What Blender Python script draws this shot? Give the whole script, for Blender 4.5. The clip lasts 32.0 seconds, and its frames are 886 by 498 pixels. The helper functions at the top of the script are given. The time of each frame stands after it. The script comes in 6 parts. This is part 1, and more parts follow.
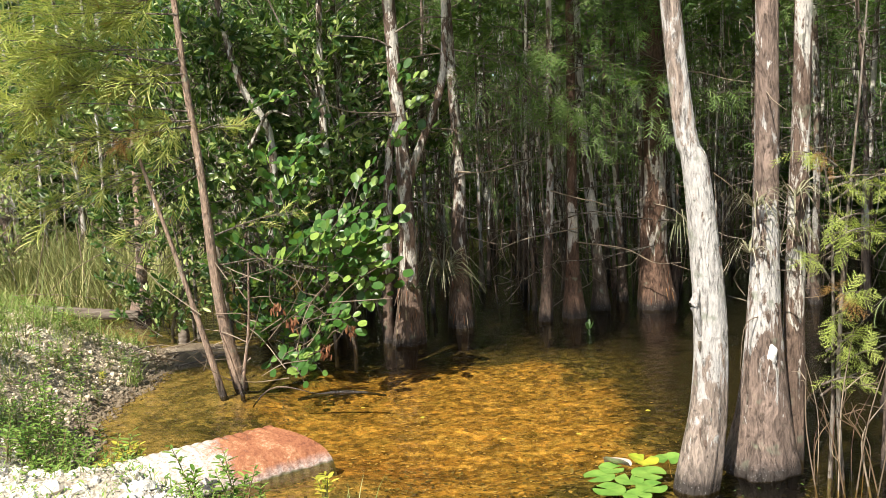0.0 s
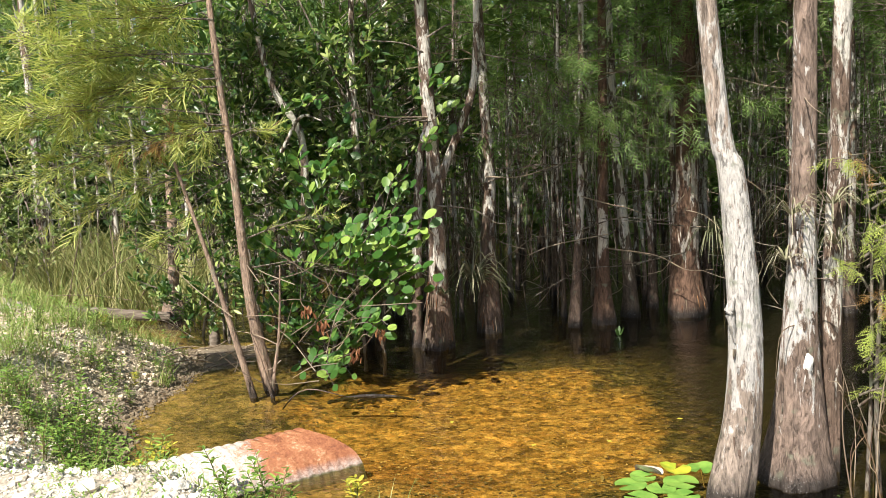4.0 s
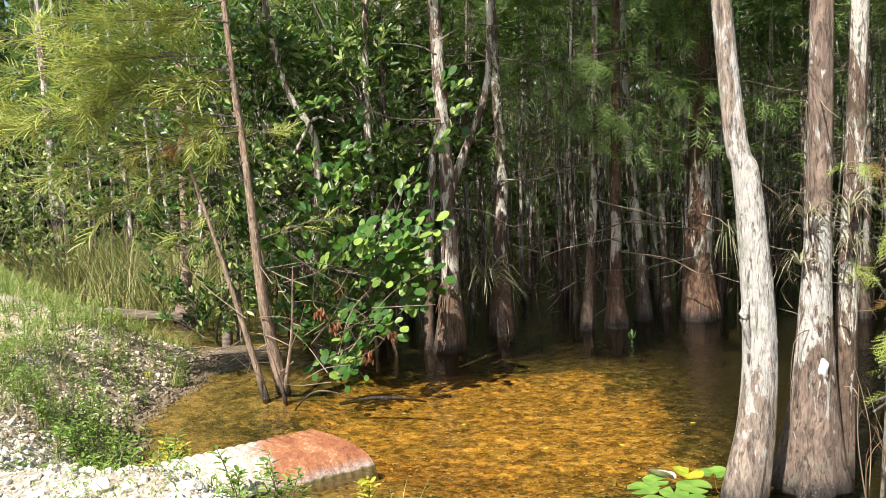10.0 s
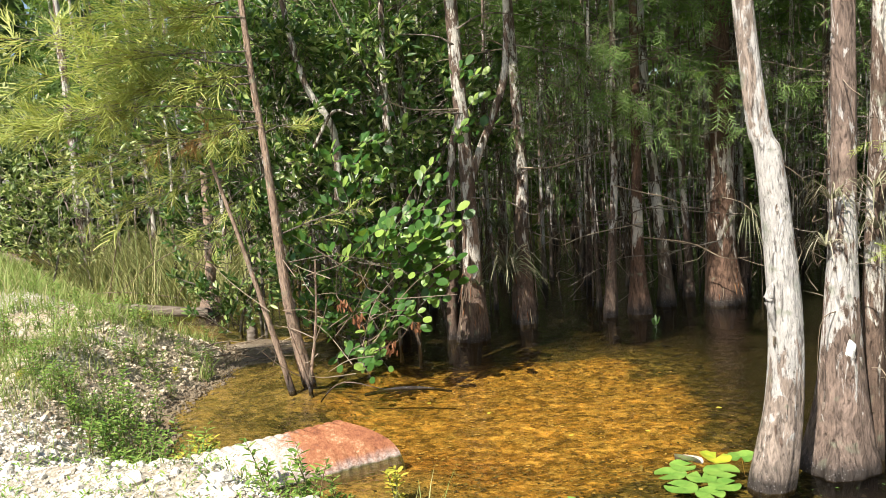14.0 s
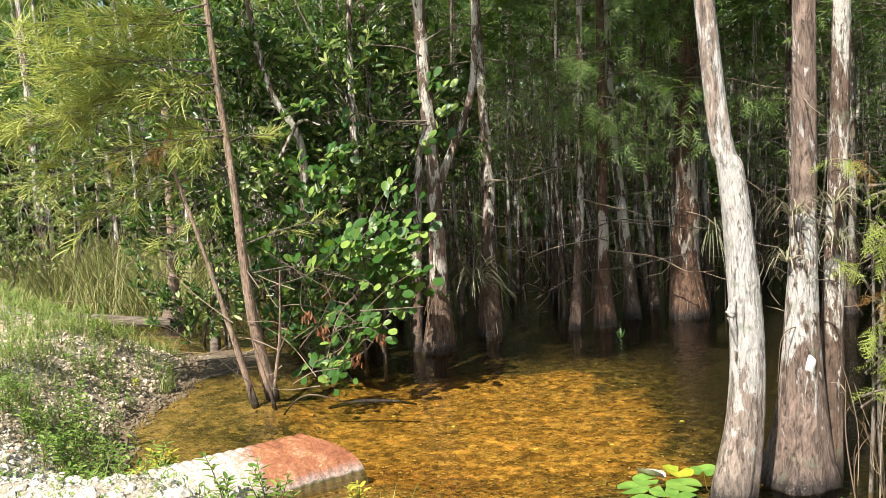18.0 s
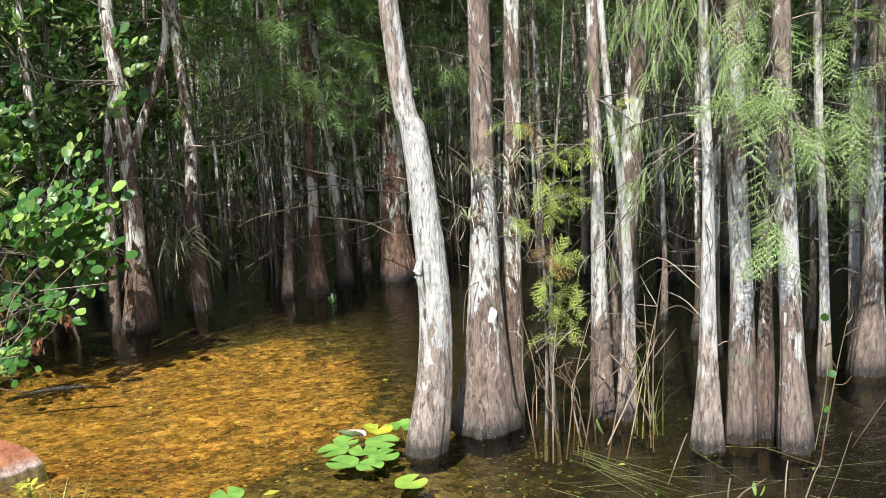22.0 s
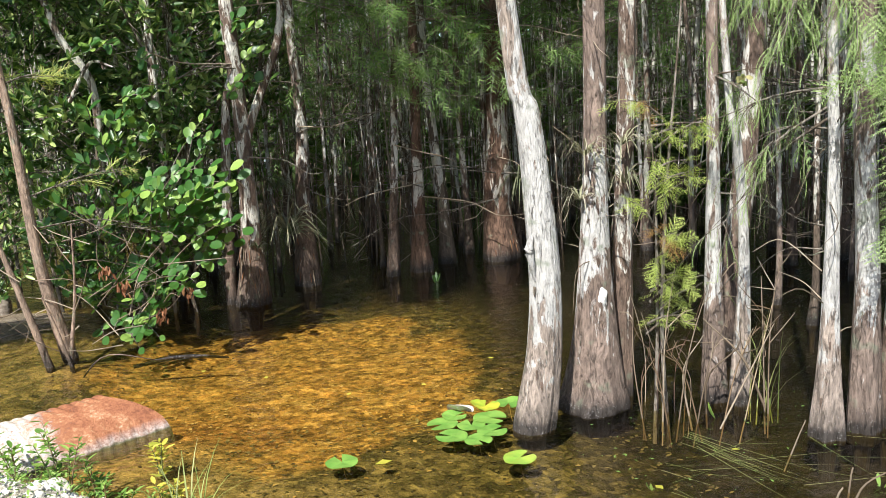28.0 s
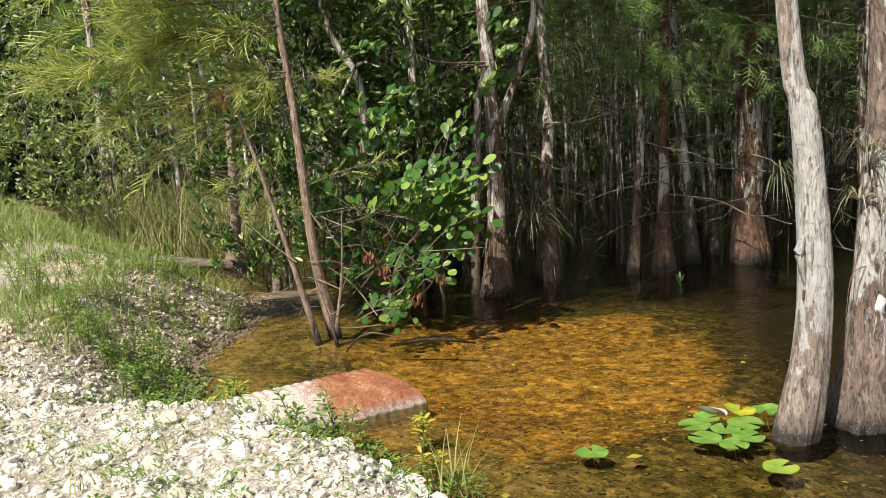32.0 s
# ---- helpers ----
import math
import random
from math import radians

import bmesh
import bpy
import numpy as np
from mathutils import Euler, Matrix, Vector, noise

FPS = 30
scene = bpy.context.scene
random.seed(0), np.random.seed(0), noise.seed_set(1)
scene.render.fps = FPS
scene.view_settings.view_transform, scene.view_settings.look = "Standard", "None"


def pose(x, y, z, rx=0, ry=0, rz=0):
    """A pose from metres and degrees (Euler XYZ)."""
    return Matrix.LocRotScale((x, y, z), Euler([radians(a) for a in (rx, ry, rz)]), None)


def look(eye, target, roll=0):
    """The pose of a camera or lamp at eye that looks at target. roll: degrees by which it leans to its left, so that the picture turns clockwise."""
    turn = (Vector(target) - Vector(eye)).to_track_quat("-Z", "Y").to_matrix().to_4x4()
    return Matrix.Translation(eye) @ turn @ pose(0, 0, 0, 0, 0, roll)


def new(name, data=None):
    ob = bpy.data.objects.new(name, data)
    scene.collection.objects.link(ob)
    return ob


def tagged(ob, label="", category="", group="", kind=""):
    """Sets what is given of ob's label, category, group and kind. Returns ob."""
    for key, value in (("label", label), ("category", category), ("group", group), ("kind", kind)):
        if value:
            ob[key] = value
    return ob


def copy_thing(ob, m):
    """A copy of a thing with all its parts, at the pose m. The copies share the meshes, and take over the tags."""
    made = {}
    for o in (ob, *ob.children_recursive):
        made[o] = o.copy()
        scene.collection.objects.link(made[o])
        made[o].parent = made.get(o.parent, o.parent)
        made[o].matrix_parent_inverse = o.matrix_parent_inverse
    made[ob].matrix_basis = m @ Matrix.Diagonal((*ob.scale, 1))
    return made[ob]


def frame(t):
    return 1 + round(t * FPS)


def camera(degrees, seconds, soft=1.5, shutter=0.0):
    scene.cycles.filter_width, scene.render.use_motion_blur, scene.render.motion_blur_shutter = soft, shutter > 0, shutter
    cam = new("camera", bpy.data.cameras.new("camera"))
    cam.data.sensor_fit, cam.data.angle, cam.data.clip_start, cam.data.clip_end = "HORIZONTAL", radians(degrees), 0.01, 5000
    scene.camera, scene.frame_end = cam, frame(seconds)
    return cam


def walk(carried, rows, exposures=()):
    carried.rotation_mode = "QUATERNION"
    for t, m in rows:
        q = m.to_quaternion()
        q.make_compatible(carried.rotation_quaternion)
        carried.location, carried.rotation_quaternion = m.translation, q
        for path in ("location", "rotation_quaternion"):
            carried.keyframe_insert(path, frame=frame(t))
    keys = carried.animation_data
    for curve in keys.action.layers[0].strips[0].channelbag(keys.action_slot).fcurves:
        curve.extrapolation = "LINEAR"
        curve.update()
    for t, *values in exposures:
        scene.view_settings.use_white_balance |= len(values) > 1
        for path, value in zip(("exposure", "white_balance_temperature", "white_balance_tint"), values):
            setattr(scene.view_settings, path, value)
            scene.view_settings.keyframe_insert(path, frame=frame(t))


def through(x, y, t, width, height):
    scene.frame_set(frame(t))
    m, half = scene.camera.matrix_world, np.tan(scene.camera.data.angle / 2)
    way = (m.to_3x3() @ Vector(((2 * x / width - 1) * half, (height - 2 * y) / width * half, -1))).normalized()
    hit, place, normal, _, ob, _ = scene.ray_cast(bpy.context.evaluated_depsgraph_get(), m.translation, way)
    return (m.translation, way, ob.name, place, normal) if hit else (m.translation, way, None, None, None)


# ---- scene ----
cam = camera(56.37, 32.0, soft=0.7)
# seconds, eye, heading to the right of +y, tilt down, lean to the left
PATH = [
    (0.0, (-0.230, -0.071, 2.045), 0.64, 6.68, -3.37),
    (0.5, (-0.228, -0.070, 2.042), 0.74, 6.70, -3.45),
    (1.0, (-0.235, -0.071, 2.045), 0.44, 6.69, -3.34),
    (1.5, (-0.248, -0.067, 2.046), -0.16, 6.57, -3.25),
    (2.0, (-0.257, -0.066, 2.046), -0.71, 6.43, -3.22),
    (2.5, (-0.259, -0.073, 2.048), -1.00, 6.14, -3.03),
    (3.0, (-0.261, -0.077, 2.046), -1.13, 6.13, -3.05),
    (3.5, (-0.263, -0.071, 2.044), -1.09, 6.26, -3.03),
    (5.5, (-0.264, -0.082, 2.050), -1.79, 6.13, -3.07),
    (6.0, (-0.266, -0.086, 2.049), -1.80, 6.26, -2.99),
    (6.5, (-0.268, -0.085, 2.049), -1.86, 6.42, -2.82),
    (7.0, (-0.274, -0.079, 2.044), -1.86, 6.43, -2.73),
    (7.5, (-0.275, -0.070, 2.038), -1.94, 6.56, -2.82),
    (8.0, (-0.276, -0.068, 2.037), -2.18, 6.55, -2.87),
    (8.5, (-0.271, -0.065, 2.035), -2.18, 6.41, -2.67),
    (9.0, (-0.271, -0.067, 2.037), -2.07, 6.34, -2.75),
    (9.5, (-0.273, -0.067, 2.039), -2.04, 6.22, -2.85),
    (10.0, (-0.271, -0.072, 2.045), -2.00, 6.04, -2.84),
    (10.5, (-0.275, -0.078, 2.051), -2.13, 5.74, -2.71),
    (11.0, (-0.279, -0.078, 2.047), -2.24, 5.84, -2.81),
    (11.5, (-0.281, -0.068, 2.046), -2.35, 6.06, -3.04),
    (12.0, (-0.275, -0.071, 2.044), -2.42, 6.25, -3.28),
    (12.5, (-0.276, -0.067, 2.049), -2.34, 6.66, -3.44),
    (13.0, (-0.279, -0.069, 2.043), -2.50, 6.83, -3.61),
    (13.5, (-0.278, -0.073, 2.045), -3.18, 6.51, -4.03),
    (14.0, (-0.278, -0.084, 2.042), -3.47, 6.61, -4.29),
    (14.5, (-0.282, -0.080, 2.058), -3.94, 5.90, -4.13),
    (16.5, (-0.294, -0.080, 2.046), -4.57, 6.40, -3.53),
    (17.0, (-0.292, -0.076, 2.041), -4.36, 6.49, -3.44),
    (17.5, (-0.283, -0.069, 2.049), -3.36, 6.23, -3.46),
    (18.0, (-0.259, -0.057, 2.052), -1.22, 6.04, -3.55),
    (18.5, (-0.231, -0.049, 2.042), 1.07, 6.72, -3.59),
    (19.0, (-0.206, -0.044, 2.029), 3.25, 7.75, -3.54),
    (19.5, (-0.172, -0.034, 2.018), 6.05, 8.53, -3.53),
    (20.0, (-0.139, -0.022, 2.009), 8.51, 8.79, -3.58),
    (20.5, (-0.108, -0.012, 2.007), 11.00, 9.05, -3.33),
    (21.0, (-0.075, -0.004, 2.004), 13.41, 9.22, -3.16),
    (21.5, (-0.048, 0.007, 1.997), 15.84, 9.44, -3.07),
    (22.0, (-0.024, 0.005, 1.999), 17.32, 9.25, -3.11),
    (22.5, (-0.011, 0.000, 2.004), 18.45, 9.02, -2.95),
    (23.0, (-0.000, 0.000, 2.000), 19.80, 9.30, -2.80),
    (23.5, (0.015, -0.001, 1.992), 20.84, 9.68, -2.73),
    (24.0, (0.024, -0.000, 1.980), 21.55, 10.30, -2.72),
    (24.5, (0.029, -0.000, 1.972), 21.71, 10.88, -2.92),
    (26.5, (-0.025, -0.008, 1.982), 17.67, 10.76, -3.06),
    (27.0, (-0.051, -0.011, 1.983), 16.05, 10.30, -2.86),
    (27.5, (-0.089, -0.015, 1.990), 13.45, 10.07, -3.02),
    (28.0, (-0.123, -0.014, 1.986), 10.55, 10.09, -3.49),
    (28.5, (-0.155, -0.017, 1.985), 7.54, 9.89, -3.48),
    (29.0, (-0.195, -0.023, 1.985), 4.69, 9.88, -3.56),
    (29.5, (-0.225, -0.024, 1.986), 2.41, 9.88, -3.93),
    (30.0, (-0.257, -0.043, 1.993), 0.14, 9.95, -4.19),
    (30.5, (-0.295, -0.059, 1.994), -1.78, 10.07, -3.98),
    (31.0, (-0.318, -0.080, 1.992), -3.43, 10.06, -3.73),
    (31.5, (-0.332, -0.101, 1.990), -4.60, 9.77, -3.73),
    (32.0, (-0.332, -0.114, 1.994), -5.05, 9.34, -3.84),
]


def eye_pose(eye, heading, tilt, lean):
    h, d = radians(heading), radians(tilt)
    way = Vector((math.sin(h) * math.cos(d), math.cos(h) * math.cos(d), -math.sin(d)))
    return look(eye, Vector(eye) + way, lean)


EXPOSURE = [(0.0, 1.0, 6500, 10), (18.0, 1.0, 6500, 10), (20.5, 0.95, 6080, 9), (24.0, 1.03, 5780, 7), (28.0, 0.98, 5950, 8), (30.0, 0.80, 6400, 9), (32.0, 0.52, 6500, 10)]
walk(cam, [(t, eye_pose(e, h, d, r)) for t, e, h, d, r in PATH], EXPOSURE)
# ---- daylight: sun behind and to the left, clear sky ----
SUN_TRAVEL = (0.50, 0.82)          # way the light goes over the ground
SUN_HEIGHT = 51.0
sun_data = bpy.data.lights.new("sun", "SUN")
sun_data.energy, sun_data.angle, sun_data.color = 5.0, radians(0.53), (1.0, 0.925, 0.80)
sun = new("sun", sun_data)
flat = math.hypot(*SUN_TRAVEL)
down = Vector((SUN_TRAVEL[0] / flat, SUN_TRAVEL[1] / flat, -math.tan(radians(SUN_HEIGHT))))
sun.matrix_world = look((0, 0, 30), Vector((0, 0, 30)) + down)
world = bpy.data.worlds.new("sky")
scene.world = world
world.use_nodes = True
wn = world.node_tree
sky = wn.nodes.new("ShaderNodeTexSky")
sky.sky_type, sky.sun_disc = "NISHITA", False
sky.sun_elevation = radians(SUN_HEIGHT)
sky.sun_rotation = math.atan2(-SUN_TRAVEL[0], -SUN_TRAVEL[1])
wn.links.new(sky.outputs[0], wn.nodes["Background"].inputs["Color"])
wn.nodes["Background"].inputs["Strength"].default_value = 0.075

# ---- tools ----
RNG = np.random.default_rng(7)


class Geo:
    """Collects vertices and faces, and makes one mesh of them."""

    def __init__(self):
        self.v, self.f, self.n, self.mat, self.m = [], [], 0, 0, []

    def add(self, v, *faces):
        v = np.asarray(v, float).reshape(-1, 3)
        self.v.append(v)
        for f in faces:
            if len(f):
                self.f.append(np.asarray(f, int) + self.n)
                self.m.append(np.full(len(f), self.mat))
        self.n += len(v)

    def scatter(self, v, f, turns, places):
        """One copy of v, f for each turn (3 x 3, scaled) and place."""
        turns, places = np.asarray(turns, float), np.asarray(places, float)
        if not len(places):
            return
        k = len(v)
        vv = np.einsum("nij,kj->nki", turns, v) + places[:, None, :]
        ff = (np.asarray(f)[None] + (np.arange(len(places)) * k)[:, None, None]).reshape(-1, len(f[0]))
        self.add(vv.reshape(-1, 3), ff)

    def mesh(self, name, smooth=True):
        me = bpy.data.meshes.new(name)
        v = np.concatenate(self.v)
        me.vertices.add(len(v))
        me.vertices.foreach_set("co", v.ravel())
        loops = np.concatenate([f.ravel() for f in self.f])
        totals = np.concatenate([np.full(len(f), f.shape[1]) for f in self.f])
        starts = np.concatenate([[0], np.cumsum(totals)[:-1]])
        me.loops.add(len(loops))
        me.loops.foreach_set("vertex_index", loops.astype(np.int32))
        me.polygons.add(len(totals))
        me.polygons.foreach_set("loop_start", starts.astype(np.int32))
        me.polygons.foreach_set("use_smooth", np.full(len(totals), smooth))
        me.polygons.foreach_set("material_index", np.concatenate(self.m).astype(np.int32))
        me.update(calc_edges=True)
        return me


def thing(name, label, category, group="", kind="", at=(0, 0, 0)):
    ob = new(name)
    ob.location = at
    return tagged(ob, label, category, group, kind)


def part(name, geo, material, parent=None, label="", smooth=True):
    me = geo.mesh(name, smooth) if isinstance(geo, Geo) else geo
    if not me.materials:
        for one in material if isinstance(material, tuple) else (material,):
            me.materials.append(one)
    ob = new(name, me)
    if parent is not None:
        ob.parent = parent
    if label:
        tagged(ob, label)
    return ob


def unit(a):
    a = np.asarray(a, float)
    return a / np.maximum(np.linalg.norm(a, axis=-1, keepdims=True), 1e-9)


def turns(along, normal, size):
    """Turns whose y runs along, whose z is near normal, scaled by size (n or n x 3)."""
    y = unit(along)
    x = unit(np.cross(y, normal))
    z = np.cross(x, y)
    m = np.stack([x, y, z], -1)
    size = np.asarray(size, float)
    if size.ndim == 1:
        size = np.repeat(size[:, None], 3, 1)
    return m * size[:, None, :]


def spline(points, n):
    """Catmull-Rom through rows of numbers, n rows out."""
    p = np.asarray(points, float)
    if len(p) == 2:
        return p[0] + (p[1] - p[0]) * np.linspace(0, 1, n)[:, None]
    q = np.concatenate([[2 * p[0] - p[1]], p, [2 * p[-1] - p[-2]]])
    u = np.linspace(0, len(p) - 1 - 1e-6, n)
    i = u.astype(int)
    s = (u - i)[:, None]
    a, b, c, d = q[i], q[i + 1], q[i + 2], q[i + 3]
    return 0.5 * (2 * b + (c - a) * s + (2 * a - 5 * b + 4 * c - d) * s ** 2 + (3 * b - a - 3 * c + d) * s ** 3)


def tube(geo, rows, n=8, sides=6, wobble=0.0):
    """A tapering stem through rows of x, y, z, radius."""
    r = spline(rows, n)
    p, rad = r[:, :3], np.maximum(r[:, 3], 0.0008)
    t = unit(np.gradient(p, axis=0))
    ref = np.array([0, 0, 1.0]) if abs(t[0, 2]) < 0.9 else np.array([1.0, 0, 0])
    x = unit(np.cross(t, ref))
    y = np.cross(t, x)
    a = np.linspace(0, 2 * math.pi, sides, endpoint=False)
    ring = rad[:, None] * (1 + wobble * RNG.standard_normal((n, sides)))
    v = p[:, None] + ring[..., None] * (np.cos(a)[None, :, None] * x[:, None] + np.sin(a)[None, :, None] * y[:, None])
    i = np.arange(n - 1)[:, None] * sides
    j = np.arange(sides)[None]
    k = (j + 1) % sides
    f = np.stack([i + j, i + k, i + sides + k, i + sides + j], -1).reshape(-1, 4)
    geo.add(v.reshape(-1, 3), f)


def waves(x, y, z, seed, octaves=4, base=1.0):
    """Cheap smooth noise in about -1 to 1."""
    r = np.random.default_rng(seed)
    out, amp, tot = 0.0, 1.0, 0.0
    for o in range(octaves):
        for _ in range(3):
            d = unit(r.standard_normal(3)) * base * 2 ** o * r.uniform(0.7, 1.4)
            out = out + amp * np.sin(d[0] * x + d[1] * y + d[2] * z + r.uniform(0, 6.3))
        tot += amp * 1.6
        amp *= 0.55
    return out / tot


def smooth_step(x):
    x = np.clip(x, 0, 1)
    return x * x * (3 - 2 * x)

# ---- materials ----
class Nodes:
    """Short hand for a node material."""

    def __init__(self, name):
        self.m = bpy.data.materials.new(name)
        self.m.use_nodes = True
        self.t = self.m.node_tree
        self.t.nodes.clear()
        self.out = self.t.nodes.new("ShaderNodeOutputMaterial")
        self.co = self.t.nodes.new("ShaderNodeTexCoord")
        self.info = self.t.nodes.new("ShaderNodeObjectInfo")
        self.geom = self.t.nodes.new("ShaderNodeNewGeometry")

    def node(self, kind, **inputs):
        n = self.t.nodes.new("ShaderNode" + kind)
        for k, v in inputs.items():
            self.put(n.inputs[k.replace("_", " ")], v)
        return n

    def put(self, socket, v):
        if isinstance(v, bpy.types.NodeSocket):
            self.t.links.new(v, socket)
        elif isinstance(v, bpy.types.Node):
            self.t.links.new(v.outputs[0], socket)
        else:
            if isinstance(v, tuple) and len(v) == 3 and socket.type == "RGBA":
                v = (*v, 1)
            socket.default_value = v

    def mapped(self, scale=(1, 1, 1), world=False, shift=True):
        src = self.geom.outputs["Position"] if world else self.co.outputs["Object"]
        m = self.node("Mapping")
        self.put(m.inputs["Vector"], src)
        m.inputs["Scale"].default_value = scale
        if shift and not world:
            mul = self.math("MULTIPLY", self.info.outputs["Random"], 37.0)
            c = self.node("CombineXYZ", X=mul, Y=mul, Z=mul)
            self.put(m.inputs["Location"], c)
        return m.outputs[0]

    def noise(self, vec, scale=5.0, detail=4.0, rough=0.6, distort=0.0):
        n = self.node("TexNoise", Vector=vec, Scale=scale, Detail=detail, Roughness=rough, Distortion=distort)
        return n.outputs[0]

    def math(self, op, a, b=0.0, clamp=False):
        n = self.t.nodes.new("ShaderNodeMath")
        n.operation, n.use_clamp = op, clamp
        self.put(n.inputs[0], a)
        self.put(n.inputs[1], b)
        return n.outputs[0]

    def ramp(self, fac, *stops):
        n = self.t.nodes.new("ShaderNodeValToRGB")
        self.put(n.inputs[0], fac)
        e = n.color_ramp.elements
        while len(e) < len(stops):
            e.new(0.5)
        for el, (p, c) in zip(e, stops):
            el.position = p
            el.color = (c, c, c, 1) if isinstance(c, (int, float)) else (*c, 1)
        return n.outputs[0]

    def mix(self, fac, a, b, blend="MIX"):
        n = self.t.nodes.new("ShaderNodeMix")
        n.data_type, n.blend_type = "RGBA", blend
        self.put(n.inputs[0], fac)
        self.put(n.inputs[6], a)
        self.put(n.inputs[7], b)
        return n.outputs[2]

    def bump(self, height, strength=0.5, distance=0.01, normal=None):
        n = self.node("Bump", Height=height, Strength=strength, Distance=distance)
        if normal is not None:
            self.put(n.inputs["Normal"], normal)
        return n.outputs[0]

    def done(self, color, rough=0.8, normal=None, metal=0.0, spec=0.5, through=None, amount=0.0):
        p = self.node("BsdfPrincipled", Base_Color=color, Roughness=rough, Metallic=metal)
        self.put(p.inputs["Specular IOR Level"], spec)
        if normal is not None:
            self.put(p.inputs["Normal"], normal)
        last = p.outputs[0]
        if through is not None:
            tr = self.node("BsdfTranslucent", Color=through)
            mx = self.node("MixShader", Fac=amount)
            self.put(mx.inputs[1], last)
            self.put(mx.inputs[2], tr.outputs[0])
            last = mx.outputs[0]
        self.put(self.out.inputs["Surface"], last)
        return self.m


def bark(name, bleach, brown=(0.20, 0.145, 0.105), pale=(0.66, 0.63, 0.58), wet=True, patch=7.0, high=0.0, foot=0.29):
    """Peeling fibrous bark. bleach: share of pale, weathered bark."""
    n = Nodes(name)
    fib = n.noise(n.mapped((21, 21, 6.5)), 1.0, 6.0, 0.72, 1.0)
    fine = n.noise(n.mapped((90, 90, 22)), 1.0, 4.0, 0.65)
    blot = n.noise(n.mapped((patch, patch, patch * 0.27)), 1.0, 6.0, 0.66, 0.7)
    dark = tuple(c * 0.38 for c in brown)
    light = tuple(min(1, c * 1.75) for c in brown)
    base = n.ramp(fib, (0.3, dark), (0.5, brown), (0.72, light))
    grey = n.ramp(fib, (0.28, tuple(c * 0.45 for c in pale)), (0.46, tuple(c * 0.9 for c in pale)), (0.7, pale))
    z = n.node("SeparateXYZ", Vector=n.geom.outputs["Position"]).outputs[2]
    edge = 0.5 + (0.5 - bleach) * 0.42
    stain = n.math("MULTIPLY", n.math("SUBTRACT", 1.0, n.math("MULTIPLY", z, 0.95, True)), foot if wet else 0.0)
    crownward = n.math("MULTIPLY", n.math("MULTIPLY", n.math("SUBTRACT", z, 1.25), 0.6, True), high)
    fac = n.math("SUBTRACT", n.math("ADD", blot, n.math("MULTIPLY", fine, 0.08)), n.math("ADD", stain, crownward))
    fac = n.ramp(fac, (max(edge, 0.0), 0.0), (edge + 0.045, 1.0))
    col = n.mix(fac, base, grey)
    crack = n.noise(n.mapped((40, 40, 8)), 1.0, 5.0, 0.72, 1.0)
    cracked = n.ramp(crack, (0.33, 1.0), (0.44, 0.0))
    col = n.mix(n.math("MULTIPLY", cracked, 0.6), col, dark)
    col = n.mix(0.5, col, n.ramp(fine, (0.34, 0.4), (0.5, 1.0)), "MULTIPLY")
    speck = n.noise(n.mapped((9, 9, 9)), 1.0, 3.0, 0.5)
    col = n.mix(n.ramp(speck, (0.62, 0.0), (0.72, 0.6)), col, (0.21, 0.24, 0.17))
    tide = n.math("ADD", z, n.math("MULTIPLY", fib, 0.07))
    wetness = n.ramp(tide, (0.085, 1.0), (0.13, 0.5), (0.25, 0.0))
    if wet:
        spots = n.node("TexVoronoi", Vector=n.mapped((60, 60, 60)), Scale=1.0).outputs[0]
        dots = n.ramp(spots, (0.16, 0.45), (0.22, 0.035))
        col = n.mix(n.math("MULTIPLY", wetness, 0.9), col, n.mix(0.5, dots, (0.03, 0.022, 0.018)))
        # below the waterline the brown water's dimming is put into the bark colour
        col = n.mix(n.ramp(n.math("ADD", z, 0.5), (0.485, 1.0), (0.5, 0.0)), col, (0.03, 0.024, 0.014))
    h = n.math("ADD", n.math("SUBTRACT", fib, n.math("MULTIPLY", cracked, 0.5)), n.math("MULTIPLY", fine, 0.35))
    nor = n.bump(h, 0.9, 0.024)
    rough = n.ramp(wetness, (0.0, 0.92), (1.0, 0.45)) if wet else 0.92
    return n.done(col, rough, nor, spec=0.25)


def leaf_mat(name, dark, mid, light, gloss=0.4, glow=(0.25, 0.42, 0.04), amount=0.3, odd=None, spec=0.5):
    n = Nodes(name)
    r = n.geom.outputs["Random Per Island"]
    stops = [(0.05, dark), (0.58, mid), (0.96, light)]
    if odd:
        stops.append((0.985, odd))
    col = n.ramp(n.math("FRACT", n.math("ADD", r, n.math("MULTIPLY", n.info.outputs["Random"], 0.9))), *stops)
    sp = n.noise(n.mapped((1, 1, 1), True), 30.0, 3.0)
    col = n.mix(n.ramp(sp, (0.35, 0.0), (0.75, 0.35)), col, tuple(c * 0.55 for c in mid))
    nor = n.bump(n.noise(n.mapped((1, 1, 1), True), 70.0, 2.0), 0.25, 0.004)
    return n.done(col, gloss, nor, spec=spec, through=n.mix(0.5, col, glow), amount=amount)


